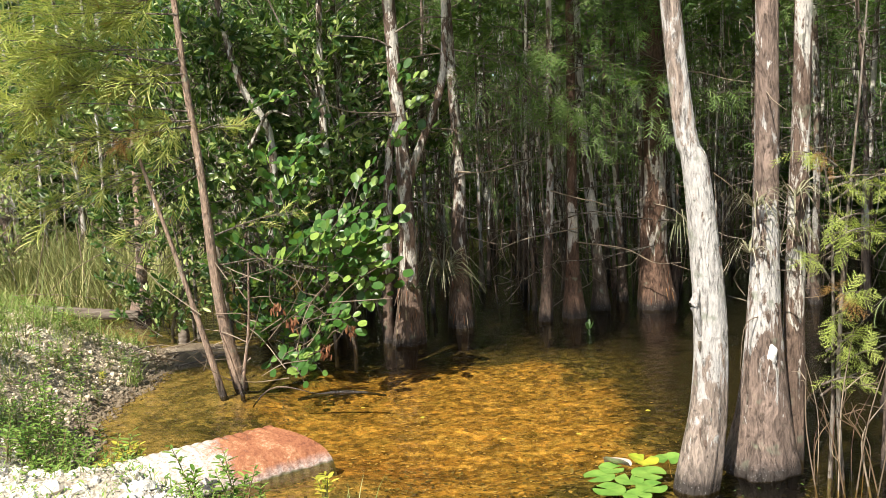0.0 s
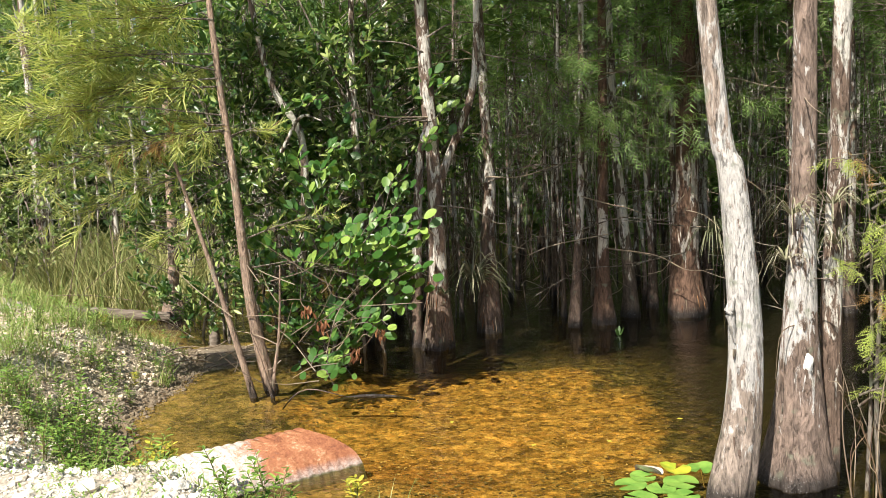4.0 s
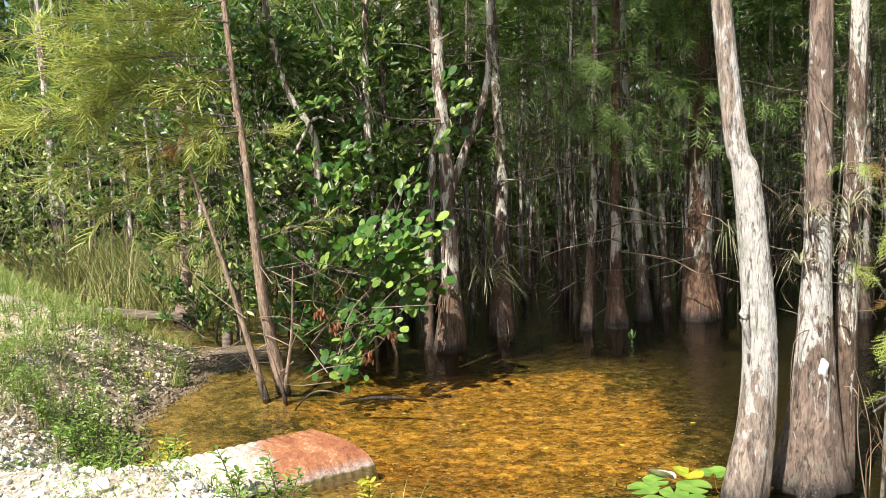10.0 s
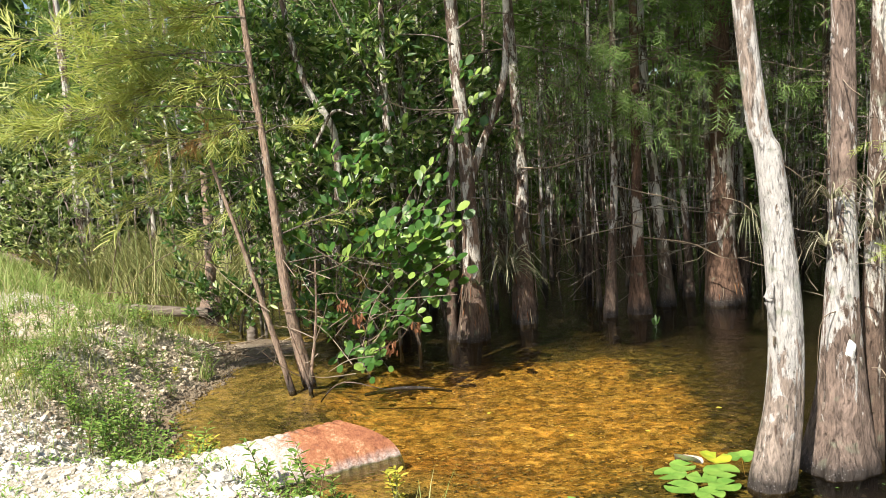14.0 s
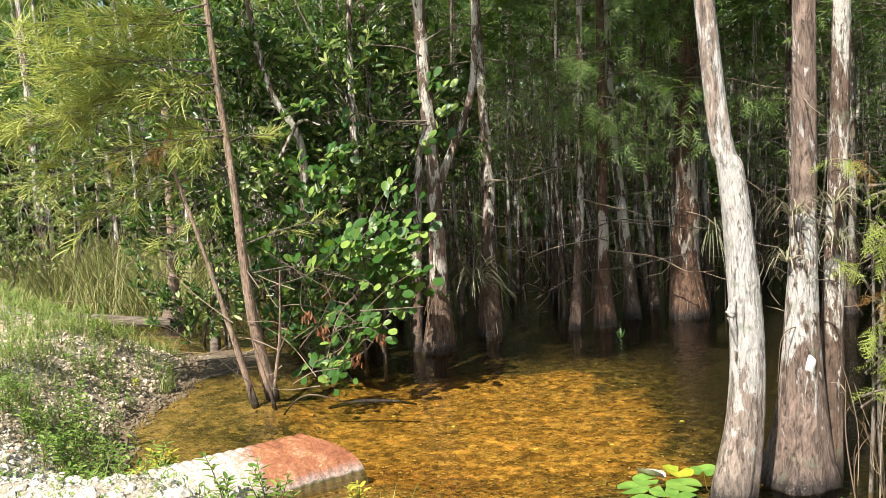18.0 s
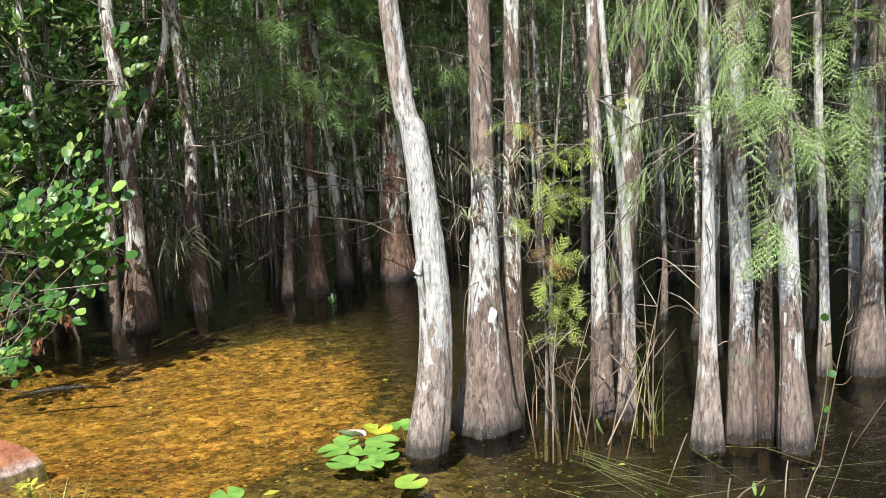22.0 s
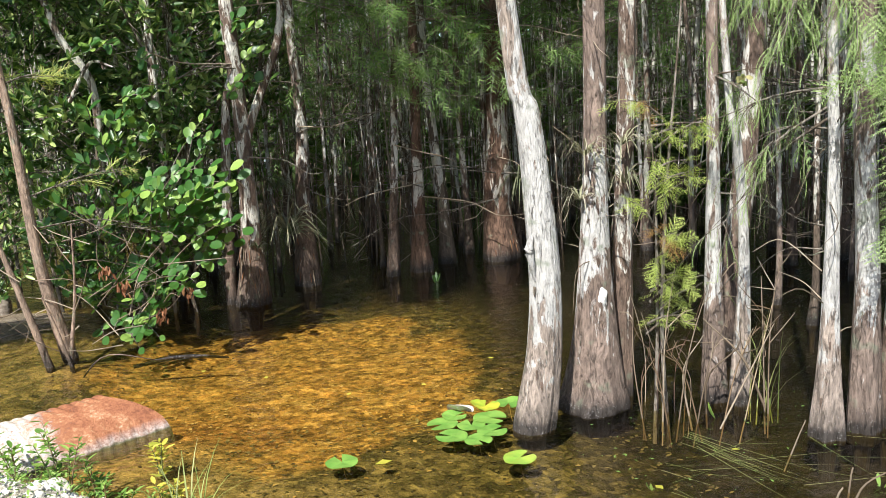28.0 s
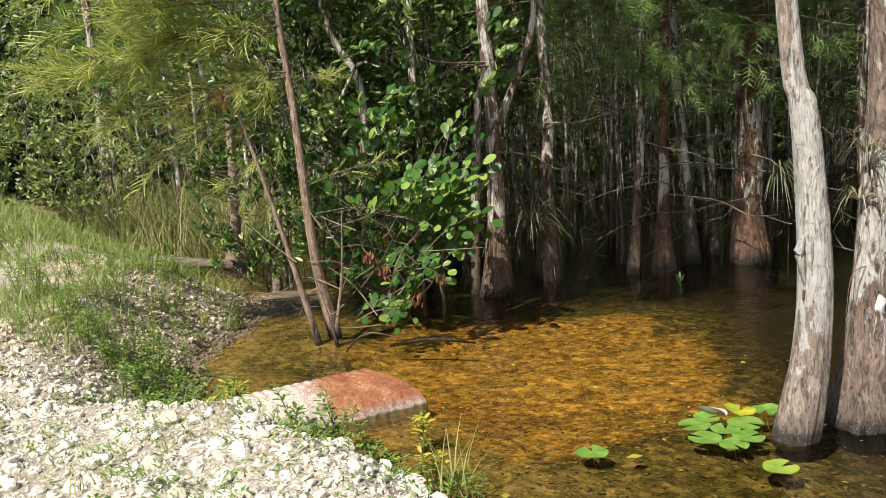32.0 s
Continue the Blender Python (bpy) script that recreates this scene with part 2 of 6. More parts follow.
def water_mat():
    n = Nodes("swamp_water")
    a = n.noise(n.mapped((1.0, 1.5, 1), True), 6.0, 3.0, 0.5, 0.4)
    b = n.noise(n.mapped((1.0, 1.0, 1), True), 26.0, 2.0, 0.5)
    nor = n.bump(n.math("ADD", a, n.math("MULTIPLY", b, 0.3)), 0.30, 0.05)
    fr = n.node("Fresnel", IOR=1.33, Normal=nor)
    gl = n.node("BsdfGlossy", Color=(1, 1, 1), Roughness=0.015, Normal=nor)
    tr = n.node("BsdfTransparent", Color=(0.86, 0.785, 0.55))
    mx = n.node("MixShader", Fac=fr)
    n.put(mx.inputs[1], tr.outputs[0])
    n.put(mx.inputs[2], gl.outputs[0])
    n.put(n.out.inputs["Surface"], mx.outputs[0])
    return n.m


def ground_mat():
    """White crushed limestone on the bank, leaf litter and ochre sand under water. Shade under the trees is put into
    the bed colour.
    """
    n = Nodes("bank_and_bed")
    pos = n.mapped((1, 1, 1), True)
    z = n.node("SeparateXYZ", Vector=n.geom.outputs["Position"]).outputs[2]
    big = n.noise(pos, 2.2, 5.0, 0.6)
    peb = n.node("TexVoronoi", Vector=n.mapped((34, 34, 34), True), Scale=1.0)
    grit = n.noise(pos, 60.0, 4.0, 0.7)
    lime = n.ramp(n.math("ADD", n.math("MULTIPLY", grit, 0.6), n.math("MULTIPLY", peb.outputs[0], 0.4)), (0.25, (0.72, 0.685, 0.61)), (0.46, (0.54, 0.50, 0.42)), (0.66, (0.27, 0.235, 0.18)))
    soil = n.ramp(grit, (0.3, (0.18, 0.14, 0.10)), (0.7, (0.48, 0.41, 0.31)))
    xyz = n.node("SeparateXYZ", Vector=n.geom.outputs["Position"])
    along = n.math("SUBTRACT", n.math("MULTIPLY", xyz.outputs[1], 0.8), n.math("MULTIPLY", xyz.outputs[0], 0.6))
    slope = n.math("MULTIPLY", n.ramp(n.math("MULTIPLY", along, 0.1), (0.56, 0.0), (0.66, 0.5)), n.ramp(z, (0.40, 1.0), (0.56, 0.0)))
    bank = n.mix(n.ramp(n.math("ADD", big, n.math("MULTIPLY", slope, 0.5)), (0.45, 0.0), (0.66, 0.9)), lime, soil)
    leafy = n.node("TexVoronoi", Vector=n.mapped((16, 16, 16), True), Scale=1.0)
    leafy.feature = "F1"
    tone = n.node("SeparateXYZ", Vector=leafy.outputs["Color"]).outputs[0]
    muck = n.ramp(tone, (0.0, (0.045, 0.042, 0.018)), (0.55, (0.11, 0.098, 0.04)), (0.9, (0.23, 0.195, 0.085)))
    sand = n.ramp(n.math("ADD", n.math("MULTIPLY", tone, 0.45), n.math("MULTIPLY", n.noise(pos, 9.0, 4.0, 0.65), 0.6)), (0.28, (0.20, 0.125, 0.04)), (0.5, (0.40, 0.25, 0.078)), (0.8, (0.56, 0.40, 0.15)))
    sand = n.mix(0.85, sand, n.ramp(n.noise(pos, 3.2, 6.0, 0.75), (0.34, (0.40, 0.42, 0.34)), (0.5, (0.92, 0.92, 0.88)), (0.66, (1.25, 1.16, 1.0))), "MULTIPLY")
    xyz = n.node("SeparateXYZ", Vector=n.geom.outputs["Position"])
    # ellipse of ochre sand; the shade round the sunlit pool is mixed in
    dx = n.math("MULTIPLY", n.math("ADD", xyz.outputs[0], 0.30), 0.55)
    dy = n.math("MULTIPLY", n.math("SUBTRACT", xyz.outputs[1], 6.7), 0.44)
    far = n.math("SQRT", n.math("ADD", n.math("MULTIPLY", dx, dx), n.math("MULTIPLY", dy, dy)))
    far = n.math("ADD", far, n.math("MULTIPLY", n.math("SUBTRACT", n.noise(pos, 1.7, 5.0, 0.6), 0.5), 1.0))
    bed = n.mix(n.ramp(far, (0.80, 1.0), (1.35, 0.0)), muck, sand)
    # shade beneath the inner trees, put into the bed colour
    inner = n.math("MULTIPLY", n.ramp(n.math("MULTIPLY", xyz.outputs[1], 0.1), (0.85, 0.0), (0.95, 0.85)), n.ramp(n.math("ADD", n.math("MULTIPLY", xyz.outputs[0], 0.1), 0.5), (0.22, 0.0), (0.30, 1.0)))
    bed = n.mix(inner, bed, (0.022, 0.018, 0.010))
    # two more steps of painted shade towards the right-hand trees
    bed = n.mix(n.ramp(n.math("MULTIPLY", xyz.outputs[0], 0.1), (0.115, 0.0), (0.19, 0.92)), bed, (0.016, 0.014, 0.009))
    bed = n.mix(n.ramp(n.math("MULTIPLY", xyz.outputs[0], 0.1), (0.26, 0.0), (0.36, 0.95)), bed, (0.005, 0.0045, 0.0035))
    rx = n.math("MULTIPLY", n.math("ADD", xyz.outputs[0], 0.75), 1.25)
    ry = n.math("MULTIPLY", n.math("SUBTRACT", xyz.outputs[1], 5.55), 1.6)
    bleed = n.math("ADD", n.math("SQRT", n.math("ADD", n.math("MULTIPLY", rx, rx), n.math("MULTIPLY", ry, ry))), n.math("MULTIPLY", n.math("SUBTRACT", n.noise(pos, 4.0, 5.0, 0.65), 0.5), 1.4))
    bed = n.mix(n.ramp(bleed, (0.25, 0.55), (1.0, 0.0)), bed, n.ramp(tone, (0.1, (0.16, 0.07, 0.022)), (0.9, (0.42, 0.20, 0.065))))
    shelf = n.ramp(grit, (0.3, (0.24, 0.19, 0.10)), (0.7, (0.48, 0.39, 0.21)))
    bed = n.mix(n.ramp(n.math("ADD", z, n.math("MULTIPLY", big, 0.10)), (0.0, 0.0), (0.05, 0.0)), bed, shelf)
    deep = n.math("ADD", n.math("ADD", z, 0.5), n.math("MULTIPLY", big, 0.16))
    bed = n.mix(n.ramp(deep, (0.47, 0.0), (0.57, 0.85)), bed, shelf)
    lumps = n.node("TexVoronoi", Vector=n.mapped((24, 24, 24), True), Scale=1.0)
    lump = n.node("SeparateXYZ", Vector=lumps.outputs["Color"]).outputs[1]
    bed = n.mix(0.8, bed, n.ramp(lump, (0.1, (0.62, 0.62, 0.56)), (0.5, (0.97, 0.95, 0.92)), (0.95, (1.22, 1.2, 1.12))), "MULTIPLY")
    bed = n.mix(0.8, bed, n.ramp(n.noise(pos, 8.0, 5.0, 0.7), (0.38, (0.45, 0.45, 0.36)), (0.5, (0.95, 0.95, 0.9)), (0.62, (1.3, 1.25, 1.2))), "MULTIPLY")
    margin = n.math("ADD", z, n.math("MULTIPLY", n.math("SUBTRACT", grit, 0.5), 0.03))
    bed = n.mix(n.ramp(n.math("ADD", margin, 0.5), (0.493, 0.0), (0.507, 0.9)), bed, n.ramp(grit, (0.35, (0.085, 0.065, 0.048)), (0.65, (0.26, 0.205, 0.155))))
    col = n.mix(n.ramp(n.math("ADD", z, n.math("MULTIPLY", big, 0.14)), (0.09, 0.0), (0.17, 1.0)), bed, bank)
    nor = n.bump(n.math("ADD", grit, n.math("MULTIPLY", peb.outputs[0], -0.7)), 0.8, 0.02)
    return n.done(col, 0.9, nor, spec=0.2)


M_WATER = water_mat()
M_GROUND = ground_mat()
M_BARK_WHITE = bark("bleached_bark", 0.86, (0.31, 0.25, 0.21), (0.56, 0.535, 0.51), patch=13.0, high=0.24, foot=0.40)
M_BARK = bark("patchy_cypress_bark", 0.56, (0.215, 0.162, 0.134), (0.57, 0.55, 0.53), patch=12.0, high=0.16)
M_BARK_STOUT = bark("stout_cypress_bark", 0.51, (0.215, 0.16, 0.132), (0.58, 0.555, 0.535), patch=12.0, high=0.19)
# pale patches: weathered bark, with sun dapple put into the colour as well
M_BARK_DARK = bark("brown_cypress_bark", 0.43, (0.15, 0.106, 0.083), (0.64, 0.605, 0.555), patch=11.0)
# high also puts the shade on the old trunk's upper part into the bark
M_BARK_RED = bark("reddish_cypress_bark", 0.44, (0.135, 0.082, 0.058), (0.58, 0.53, 0.47), patch=8.0, high=0.14)
M_BARK_YOUNG = bark("young_cypress_bark", 0.22, (0.34, 0.245, 0.185), (0.48, 0.41, 0.35), patch=14.0)
M_POLE = bark("grey_pole_bark", 0.48, (0.13, 0.098, 0.075), (0.68, 0.64, 0.58), patch=14.0)
M_TWIG = bark("dry_twig_bark", 0.55, (0.105, 0.08, 0.06), (0.27, 0.235, 0.195), wet=False, patch=20.0)
M_LEAF_BIG = leaf_mat("glossy_shrub_leaf", (0.028, 0.095, 0.014), (0.07, 0.175, 0.036), (0.32, 0.46, 0.10), 0.40, (0.34, 0.52, 0.04), 0.30, spec=0.45)
M_LEAF_MID = leaf_mat("willow_like_leaf", (0.02, 0.058, 0.011), (0.06, 0.13, 0.034), (0.44, 0.52, 0.18), 0.32, amount=0.34)
# light leaf copy with sunshine put into its colour, for the left side
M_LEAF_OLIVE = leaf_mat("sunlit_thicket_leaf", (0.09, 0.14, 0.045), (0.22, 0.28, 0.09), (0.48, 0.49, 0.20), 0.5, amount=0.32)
M_NEEDLE_GREEN = leaf_mat("cypress_needle_green", (0.18, 0.27, 0.09), (0.32, 0.425, 0.155), (0.48, 0.56, 0.26), 0.6, (0.35, 0.55, 0.06), 0.4)
M_NEEDLE_YELLOW = leaf_mat("cypress_needle_yellow", (0.24, 0.31, 0.07), (0.49, 0.54, 0.15), (0.72, 0.70, 0.27), 0.6, (0.50, 0.57, 0.10), 0.42, odd=(0.35, 0.18, 0.05))
M_NEEDLE_FRESH = leaf_mat("fresh_cypress_needle", (0.32, 0.44, 0.09), (0.50, 0.60, 0.14), (0.66, 0.70, 0.22), 0.6, (0.55, 0.66, 0.1), 0.45)
M_NEEDLE_RUST = leaf_mat("withered_cypress_needle", (0.20, 0.11, 0.04), (0.36, 0.20, 0.07), (0.52, 0.34, 0.12), 0.6, (0.5, 0.3, 0.08), 0.35)
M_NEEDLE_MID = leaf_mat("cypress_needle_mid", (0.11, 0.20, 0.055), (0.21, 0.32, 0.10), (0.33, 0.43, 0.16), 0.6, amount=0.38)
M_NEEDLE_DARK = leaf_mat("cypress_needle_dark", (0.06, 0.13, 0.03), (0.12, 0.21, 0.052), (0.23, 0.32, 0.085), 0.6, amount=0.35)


def stone_mat(name="crushed_limestone", k=1.0, tint=(1.0, 1.0, 1.0)):
    n = Nodes(name)
    r = n.info.outputs["Random"]
    isl = n.geom.outputs["Random Per Island"]
    tone = n.math("FRACT", n.math("ADD", r, isl))
    a = n.noise(n.mapped((1, 1, 1), True), 55.0, 5.0, 0.65)
    col = n.ramp(tone, (0.0, (0.50 * k, 0.45 * k, 0.37 * k)), (0.3, (0.70 * k, 0.66 * k, 0.58 * k)), (0.85, (0.79 * min(1, k * 1.3), 0.76 * min(1, k * 1.3), 0.69 * min(1, k * 1.3))))
    col = n.mix(n.ramp(a, (0.36, 0.7), (0.55, 0.0)), col, (0.36 * k, 0.31 * k, 0.24 * k))
    col = n.mix(1.0, col, tint, "MULTIPLY")
    z = n.node("SeparateXYZ", Vector=n.geom.outputs["Position"]).outputs[2]
    col = n.mix(n.ramp(n.math("ADD", z, n.math("MULTIPLY", a, 0.05)), (0.05, 0.85), (0.14, 0.0)), col, (0.12, 0.09, 0.06))
    return n.done(col, 0.92, n.bump(a, 0.7, 0.01), spec=0.2)


def pipe_mat():
    n = Nodes("rusted_galvanised_steel")
    pos = n.co.outputs["Object"]
    sep = n.node("SeparateXYZ", Vector=pos)
    a = n.noise(pos, 6.0, 6.0, 0.7)
    b = n.noise(pos, 52.0, 6.0, 0.85)
    rust = n.ramp(n.math("ADD", n.math("MULTIPLY", a, 0.5), n.math("MULTIPLY", b, 0.5)), (0.38, (0.10, 0.035, 0.02)), (0.46, (0.27, 0.10, 0.05)), (0.54, (0.37, 0.155, 0.075)), (0.59, (0.47, 0.27, 0.15)), (0.64, (0.62, 0.52, 0.41)))
    lime = n.ramp(b, (0.34, (0.24, 0.11, 0.07)), (0.43, (0.45, 0.35, 0.29)), (0.5, (0.58, 0.54, 0.49)), (0.7, (0.70, 0.67, 0.62)))
    inland = n.math("ADD", sep.outputs[0], n.math("MULTIPLY", n.math("SUBTRACT", a, 0.5), 0.9))
    inland = n.math("ADD", inland, n.math("MULTIPLY", n.math("SUBTRACT", b, 0.5), 1.0))
    col = n.mix(n.ramp(n.math("MULTIPLY", inland, -1.0), (0.38, 0.0), (0.50, 1.0)), rust, lime)
    z = n.node("SeparateXYZ", Vector=n.geom.outputs["Position"]).outputs[2]
    line = n.math("ADD", z, n.math("MULTIPLY", n.math("SUBTRACT", a, 0.5), 0.06))
    col = n.mix(n.ramp(line, (0.02, 0.85), (0.075, 0.0)), col, n.ramp(b, (0.4, (0.24, 0.15, 0.12)), (0.6, (0.58, 0.53, 0.50))))
    col = n.mix(n.ramp(line, (0.005, 1.0), (0.015, 0.0)), col, n.ramp(b, (0.35, (0.07, 0.065, 0.035)), (0.65, (0.19, 0.18, 0.11))))
    return n.done(col, 0.75, n.bump(n.math("ADD", a, b), 0.7, 0.012), metal=0.0, spec=0.3)


def pad_mat(name, a, b, edge):
    n = Nodes(name)
    pos = n.co.outputs["Object"]
    sp = n.noise(n.mapped((1, 1, 1)), 9.0, 4.0, 0.6)
    fine = n.noise(n.mapped((1, 1, 1)), 60.0, 3.0, 0.6)
    col = n.ramp(sp, (0.35, a), (0.65, b))
    col = n.mix(n.ramp(fine, (0.66, 0.0), (0.74, 0.7)), col, edge)
    return n.done(col, 0.36, n.bump(sp, 0.3, 0.01), spec=0.5, through=b, amount=0.12)


def grass_mat(name, a, b, c, amount=0.3):
    n = Nodes(name)
    tone = n.math("FRACT", n.math("ADD", n.geom.outputs["Random Per Island"], n.info.outputs["Random"]))
    col = n.ramp(tone, (0.0, a), (0.5, b), (1.0, c))
    fine = n.noise(n.mapped((1, 1, 1), True), 25.0, 3.0)
    col = n.mix(n.ramp(fine, (0.4, 0.0), (0.7, 0.4)), col, tuple(x * 0.5 for x in b))
    return n.done(col, 0.6, spec=0.35, through=b, amount=amount)


def log_mat():
    n = Nodes("weathered_log")
    f = n.noise(n.mapped((3, 30, 30)), 1.0, 5.0, 0.65)
    col = n.ramp(f, (0.3, (0.06, 0.048, 0.038)), (0.5, (0.15, 0.122, 0.098)), (0.75, (0.27, 0.235, 0.20)))
    return n.done(col, 0.9, n.bump(f, 0.9, 0.02), spec=0.2)


def scar_mat():
    n = Nodes("bare_white_wood")
    a = n.noise(n.mapped((60, 60, 20)), 1.0, 4.0, 0.6)
    return n.done(n.ramp(a, (0.3, (0.60, 0.58, 0.55)), (0.6, (0.86, 0.85, 0.83))), 0.8, n.bump(a, 0.5, 0.004))


M_SCAR = scar_mat()
M_STONE = stone_mat()
M_STONE_BROWN = stone_mat("earthy_limestone", 0.74, (1.0, 0.91, 0.78))
M_PIPE = pipe_mat()
M_PAD = pad_mat("lily_pad_green", (0.12, 0.26, 0.045), (0.22, 0.37, 0.07), (0.34, 0.36, 0.10))
M_PAD_LIME = pad_mat("lily_pad_lime", (0.22, 0.36, 0.05), (0.38, 0.46, 0.07), (0.45, 0.40, 0.10))
M_PAD_YELLOW = pad_mat("lily_pad_yellowing", (0.26, 0.40, 0.04), (0.62, 0.52, 0.05), (0.30, 0.16, 0.03))
M_PAD_PALE = pad_mat("lily_pad_underside", (0.62, 0.52, 0.44), (0.72, 0.64, 0.56), (0.5, 0.36, 0.25))
M_SEDGE = grass_mat("dry_sedge", (0.12, 0.18, 0.045), (0.30, 0.32, 0.11), (0.52, 0.45, 0.23))
M_GRASS = grass_mat("bank_grass", (0.14, 0.23, 0.045), (0.26, 0.33, 0.09), (0.44, 0.40, 0.19))
M_WEED = leaf_mat("weed_leaf", (0.09, 0.19, 0.028), (0.185, 0.315, 0.055), (0.33, 0.44, 0.10), 0.55, amount=0.3)
M_WEED_YELLOW = leaf_mat("yellow_weed_leaf", (0.35, 0.38, 0.05), (0.52, 0.48, 0.06), (0.62, 0.52, 0.08), 0.5, amount=0.3)
M_STEM = grass_mat("weed_stem", (0.10, 0.16, 0.04), (0.20, 0.17, 0.08), (0.24, 0.14, 0.08), 0.0)
M_REED = grass_mat("dead_reed", (0.12, 0.088, 0.06), (0.25, 0.19, 0.135), (0.42, 0.345, 0.255), 0.1)
M_BROMELIAD = grass_mat("air_plant_leaf", (0.05, 0.075, 0.03), (0.125, 0.14, 0.07), (0.27, 0.26, 0.17), 0.2)
M_AIR_PALE = grass_mat("pale_air_plant_leaf", (0.14, 0.16, 0.08), (0.30, 0.29, 0.18), (0.52, 0.47, 0.36), 0.25)
M_DEAD_LEAF = grass_mat("dead_leaf", (0.14, 0.055, 0.03), (0.26, 0.11, 0.05), (0.36, 0.19, 0.09), 0.2)
M_DRY = grass_mat("dry_litter", (0.09, 0.06, 0.035), (0.22, 0.15, 0.09), (0.42, 0.33, 0.21), 0.1)
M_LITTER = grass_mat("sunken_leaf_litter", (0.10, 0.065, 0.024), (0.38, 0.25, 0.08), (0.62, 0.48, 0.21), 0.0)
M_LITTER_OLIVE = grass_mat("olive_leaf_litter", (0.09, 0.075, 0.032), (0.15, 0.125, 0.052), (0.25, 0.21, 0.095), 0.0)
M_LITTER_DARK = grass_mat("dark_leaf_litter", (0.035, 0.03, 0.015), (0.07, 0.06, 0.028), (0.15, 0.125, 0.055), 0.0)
M_LOG = log_mat()
# leaf colour darkened to stand for the shade on the right-hand shrub
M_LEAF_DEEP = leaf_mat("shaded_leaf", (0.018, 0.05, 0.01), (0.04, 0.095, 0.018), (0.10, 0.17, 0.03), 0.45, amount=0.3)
# dark leaf copy that carries the deep wood's shade in its colour
M_FAR = leaf_mat("far_shaded_foliage", (0.016, 0.038, 0.008), (0.045, 0.085, 0.018), (0.13, 0.18, 0.04), 0.8, amount=0.3)

# ---- ground, water ----
SHORE_U = [-60, -3, -1, 1.5, 3.1, 4.2, 4.9, 5.6, 6.4, 7.0, 7.4, 7.7, 8.4, 8.9, 10, 11, 12.6, 20, 60, 400]
SHORE_S = [3.6, 3.6, 3.0, 2.15, 1.75, 1.45, 1.0, 1.02, 1.15, 1.42, 1.72, 2.02, 2.48, 2.7, 2.7, 2.5, 2.3, 2.2, 2.2, 2.2]


def ground_z(x, y):
    s, u = 0.8 * x + 0.6 * y, -0.6 * x + 0.8 * y
    d = np.interp(u, SHORE_U, SHORE_S) - s + 0.10 * waves(x, y, 0 * x, 3, 3, 2.6)
    rise = np.interp(u, [-60, 1, 4, 5.5, 8, 12, 400], [0.9, 0.9, 0.75, 1.0, 1.3, 1.4, 1.4])
    top = np.interp(u, [-60, 4, 8, 16, 400], [0.56, 0.56, 0.60, 0.62, 0.62])
    bank = top * smooth_step(d / rise) ** 0.85
    bed = -0.25 * smooth_step(-d / 2.2) ** 0.8 - 0.03 * waves(x, y, 0 * x, 5, 3, 3.0) * smooth_step(-d / 0.6)
    bed = bed * (1 - 0.65 * np.exp(-((x + 1.0) ** 2 + (y - 5.0) ** 2) / 0.5)) - 0.06 * smooth_step((y - 8.2) / 1.5) * smooth_step(-d / 1.0)
    bed = bed * (1 - 0.6 * np.exp(-((x - .75) ** 2 + (y - 4.6) ** 2) / 0.8))
    bed = bed * (1 - 0.7 * np.exp(-((x + 2.1) ** 2 + (y - 7.2) ** 2) / 0.3))
    mud = 0.035 - 0.06 * (((x + 3.05) / 0.85) ** 2 + ((y - 8.75) / 0.85) ** 2) + 0.02 * waves(x, y, 0 * x, 21, 4, 7.0)
    z = np.where(d > 0, bank, np.maximum(bed, mud))
    z = z + (0.035 * waves(x, y, 0 * x, 8, 5, 4.0) + 0.022 * waves(x, y, 0 * x, 18, 3, 9.0)) * smooth_step(d / 0.35)
    return z + 0.30 * smooth_step((np.hypot(x, y) - 26) / 30) * (d < 0)


def axis(lo, fine_lo, fine_hi, hi, step, grow=1.22):
    mid = list(np.arange(fine_lo, fine_hi, step))
    a, s = fine_lo, step
    left = []
    while a > lo:
        s *= grow
        a -= s
        left.append(a)
    b, s = mid[-1], step
    right = []
    while b < hi:
        s *= grow
        b += s
        right.append(b)
    return np.array(left[::-1] + mid + right)


def sheet(xs, ys, zf):
    g = Geo()
    x, y = np.meshgrid(xs, ys, indexing="ij")
    v = np.stack([x, y, zf(x, y)], -1).reshape(-1, 3)
    n = len(ys)
    i = np.arange(len(xs) - 1)[:, None] * n
    j = np.arange(n - 1)[None]
    g.add(v, np.stack([i + j, i + n + j, i + n + j + 1, i + j + 1], -1).reshape(-1, 4))
    return g


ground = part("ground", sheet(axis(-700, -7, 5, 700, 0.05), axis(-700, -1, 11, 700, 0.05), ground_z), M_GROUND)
tagged(ground, "white crushed limestone bank sloping into a leaf-littered swamp bed", "ground", kind="structure")
water = part("water", sheet(np.linspace(-90, 90, 60), np.linspace(-60, 120, 60), lambda x, y: 0 * x), M_WATER)
tagged(water, "clear shallow tea-coloured swamp water with faint ripples", "water", kind="structure")

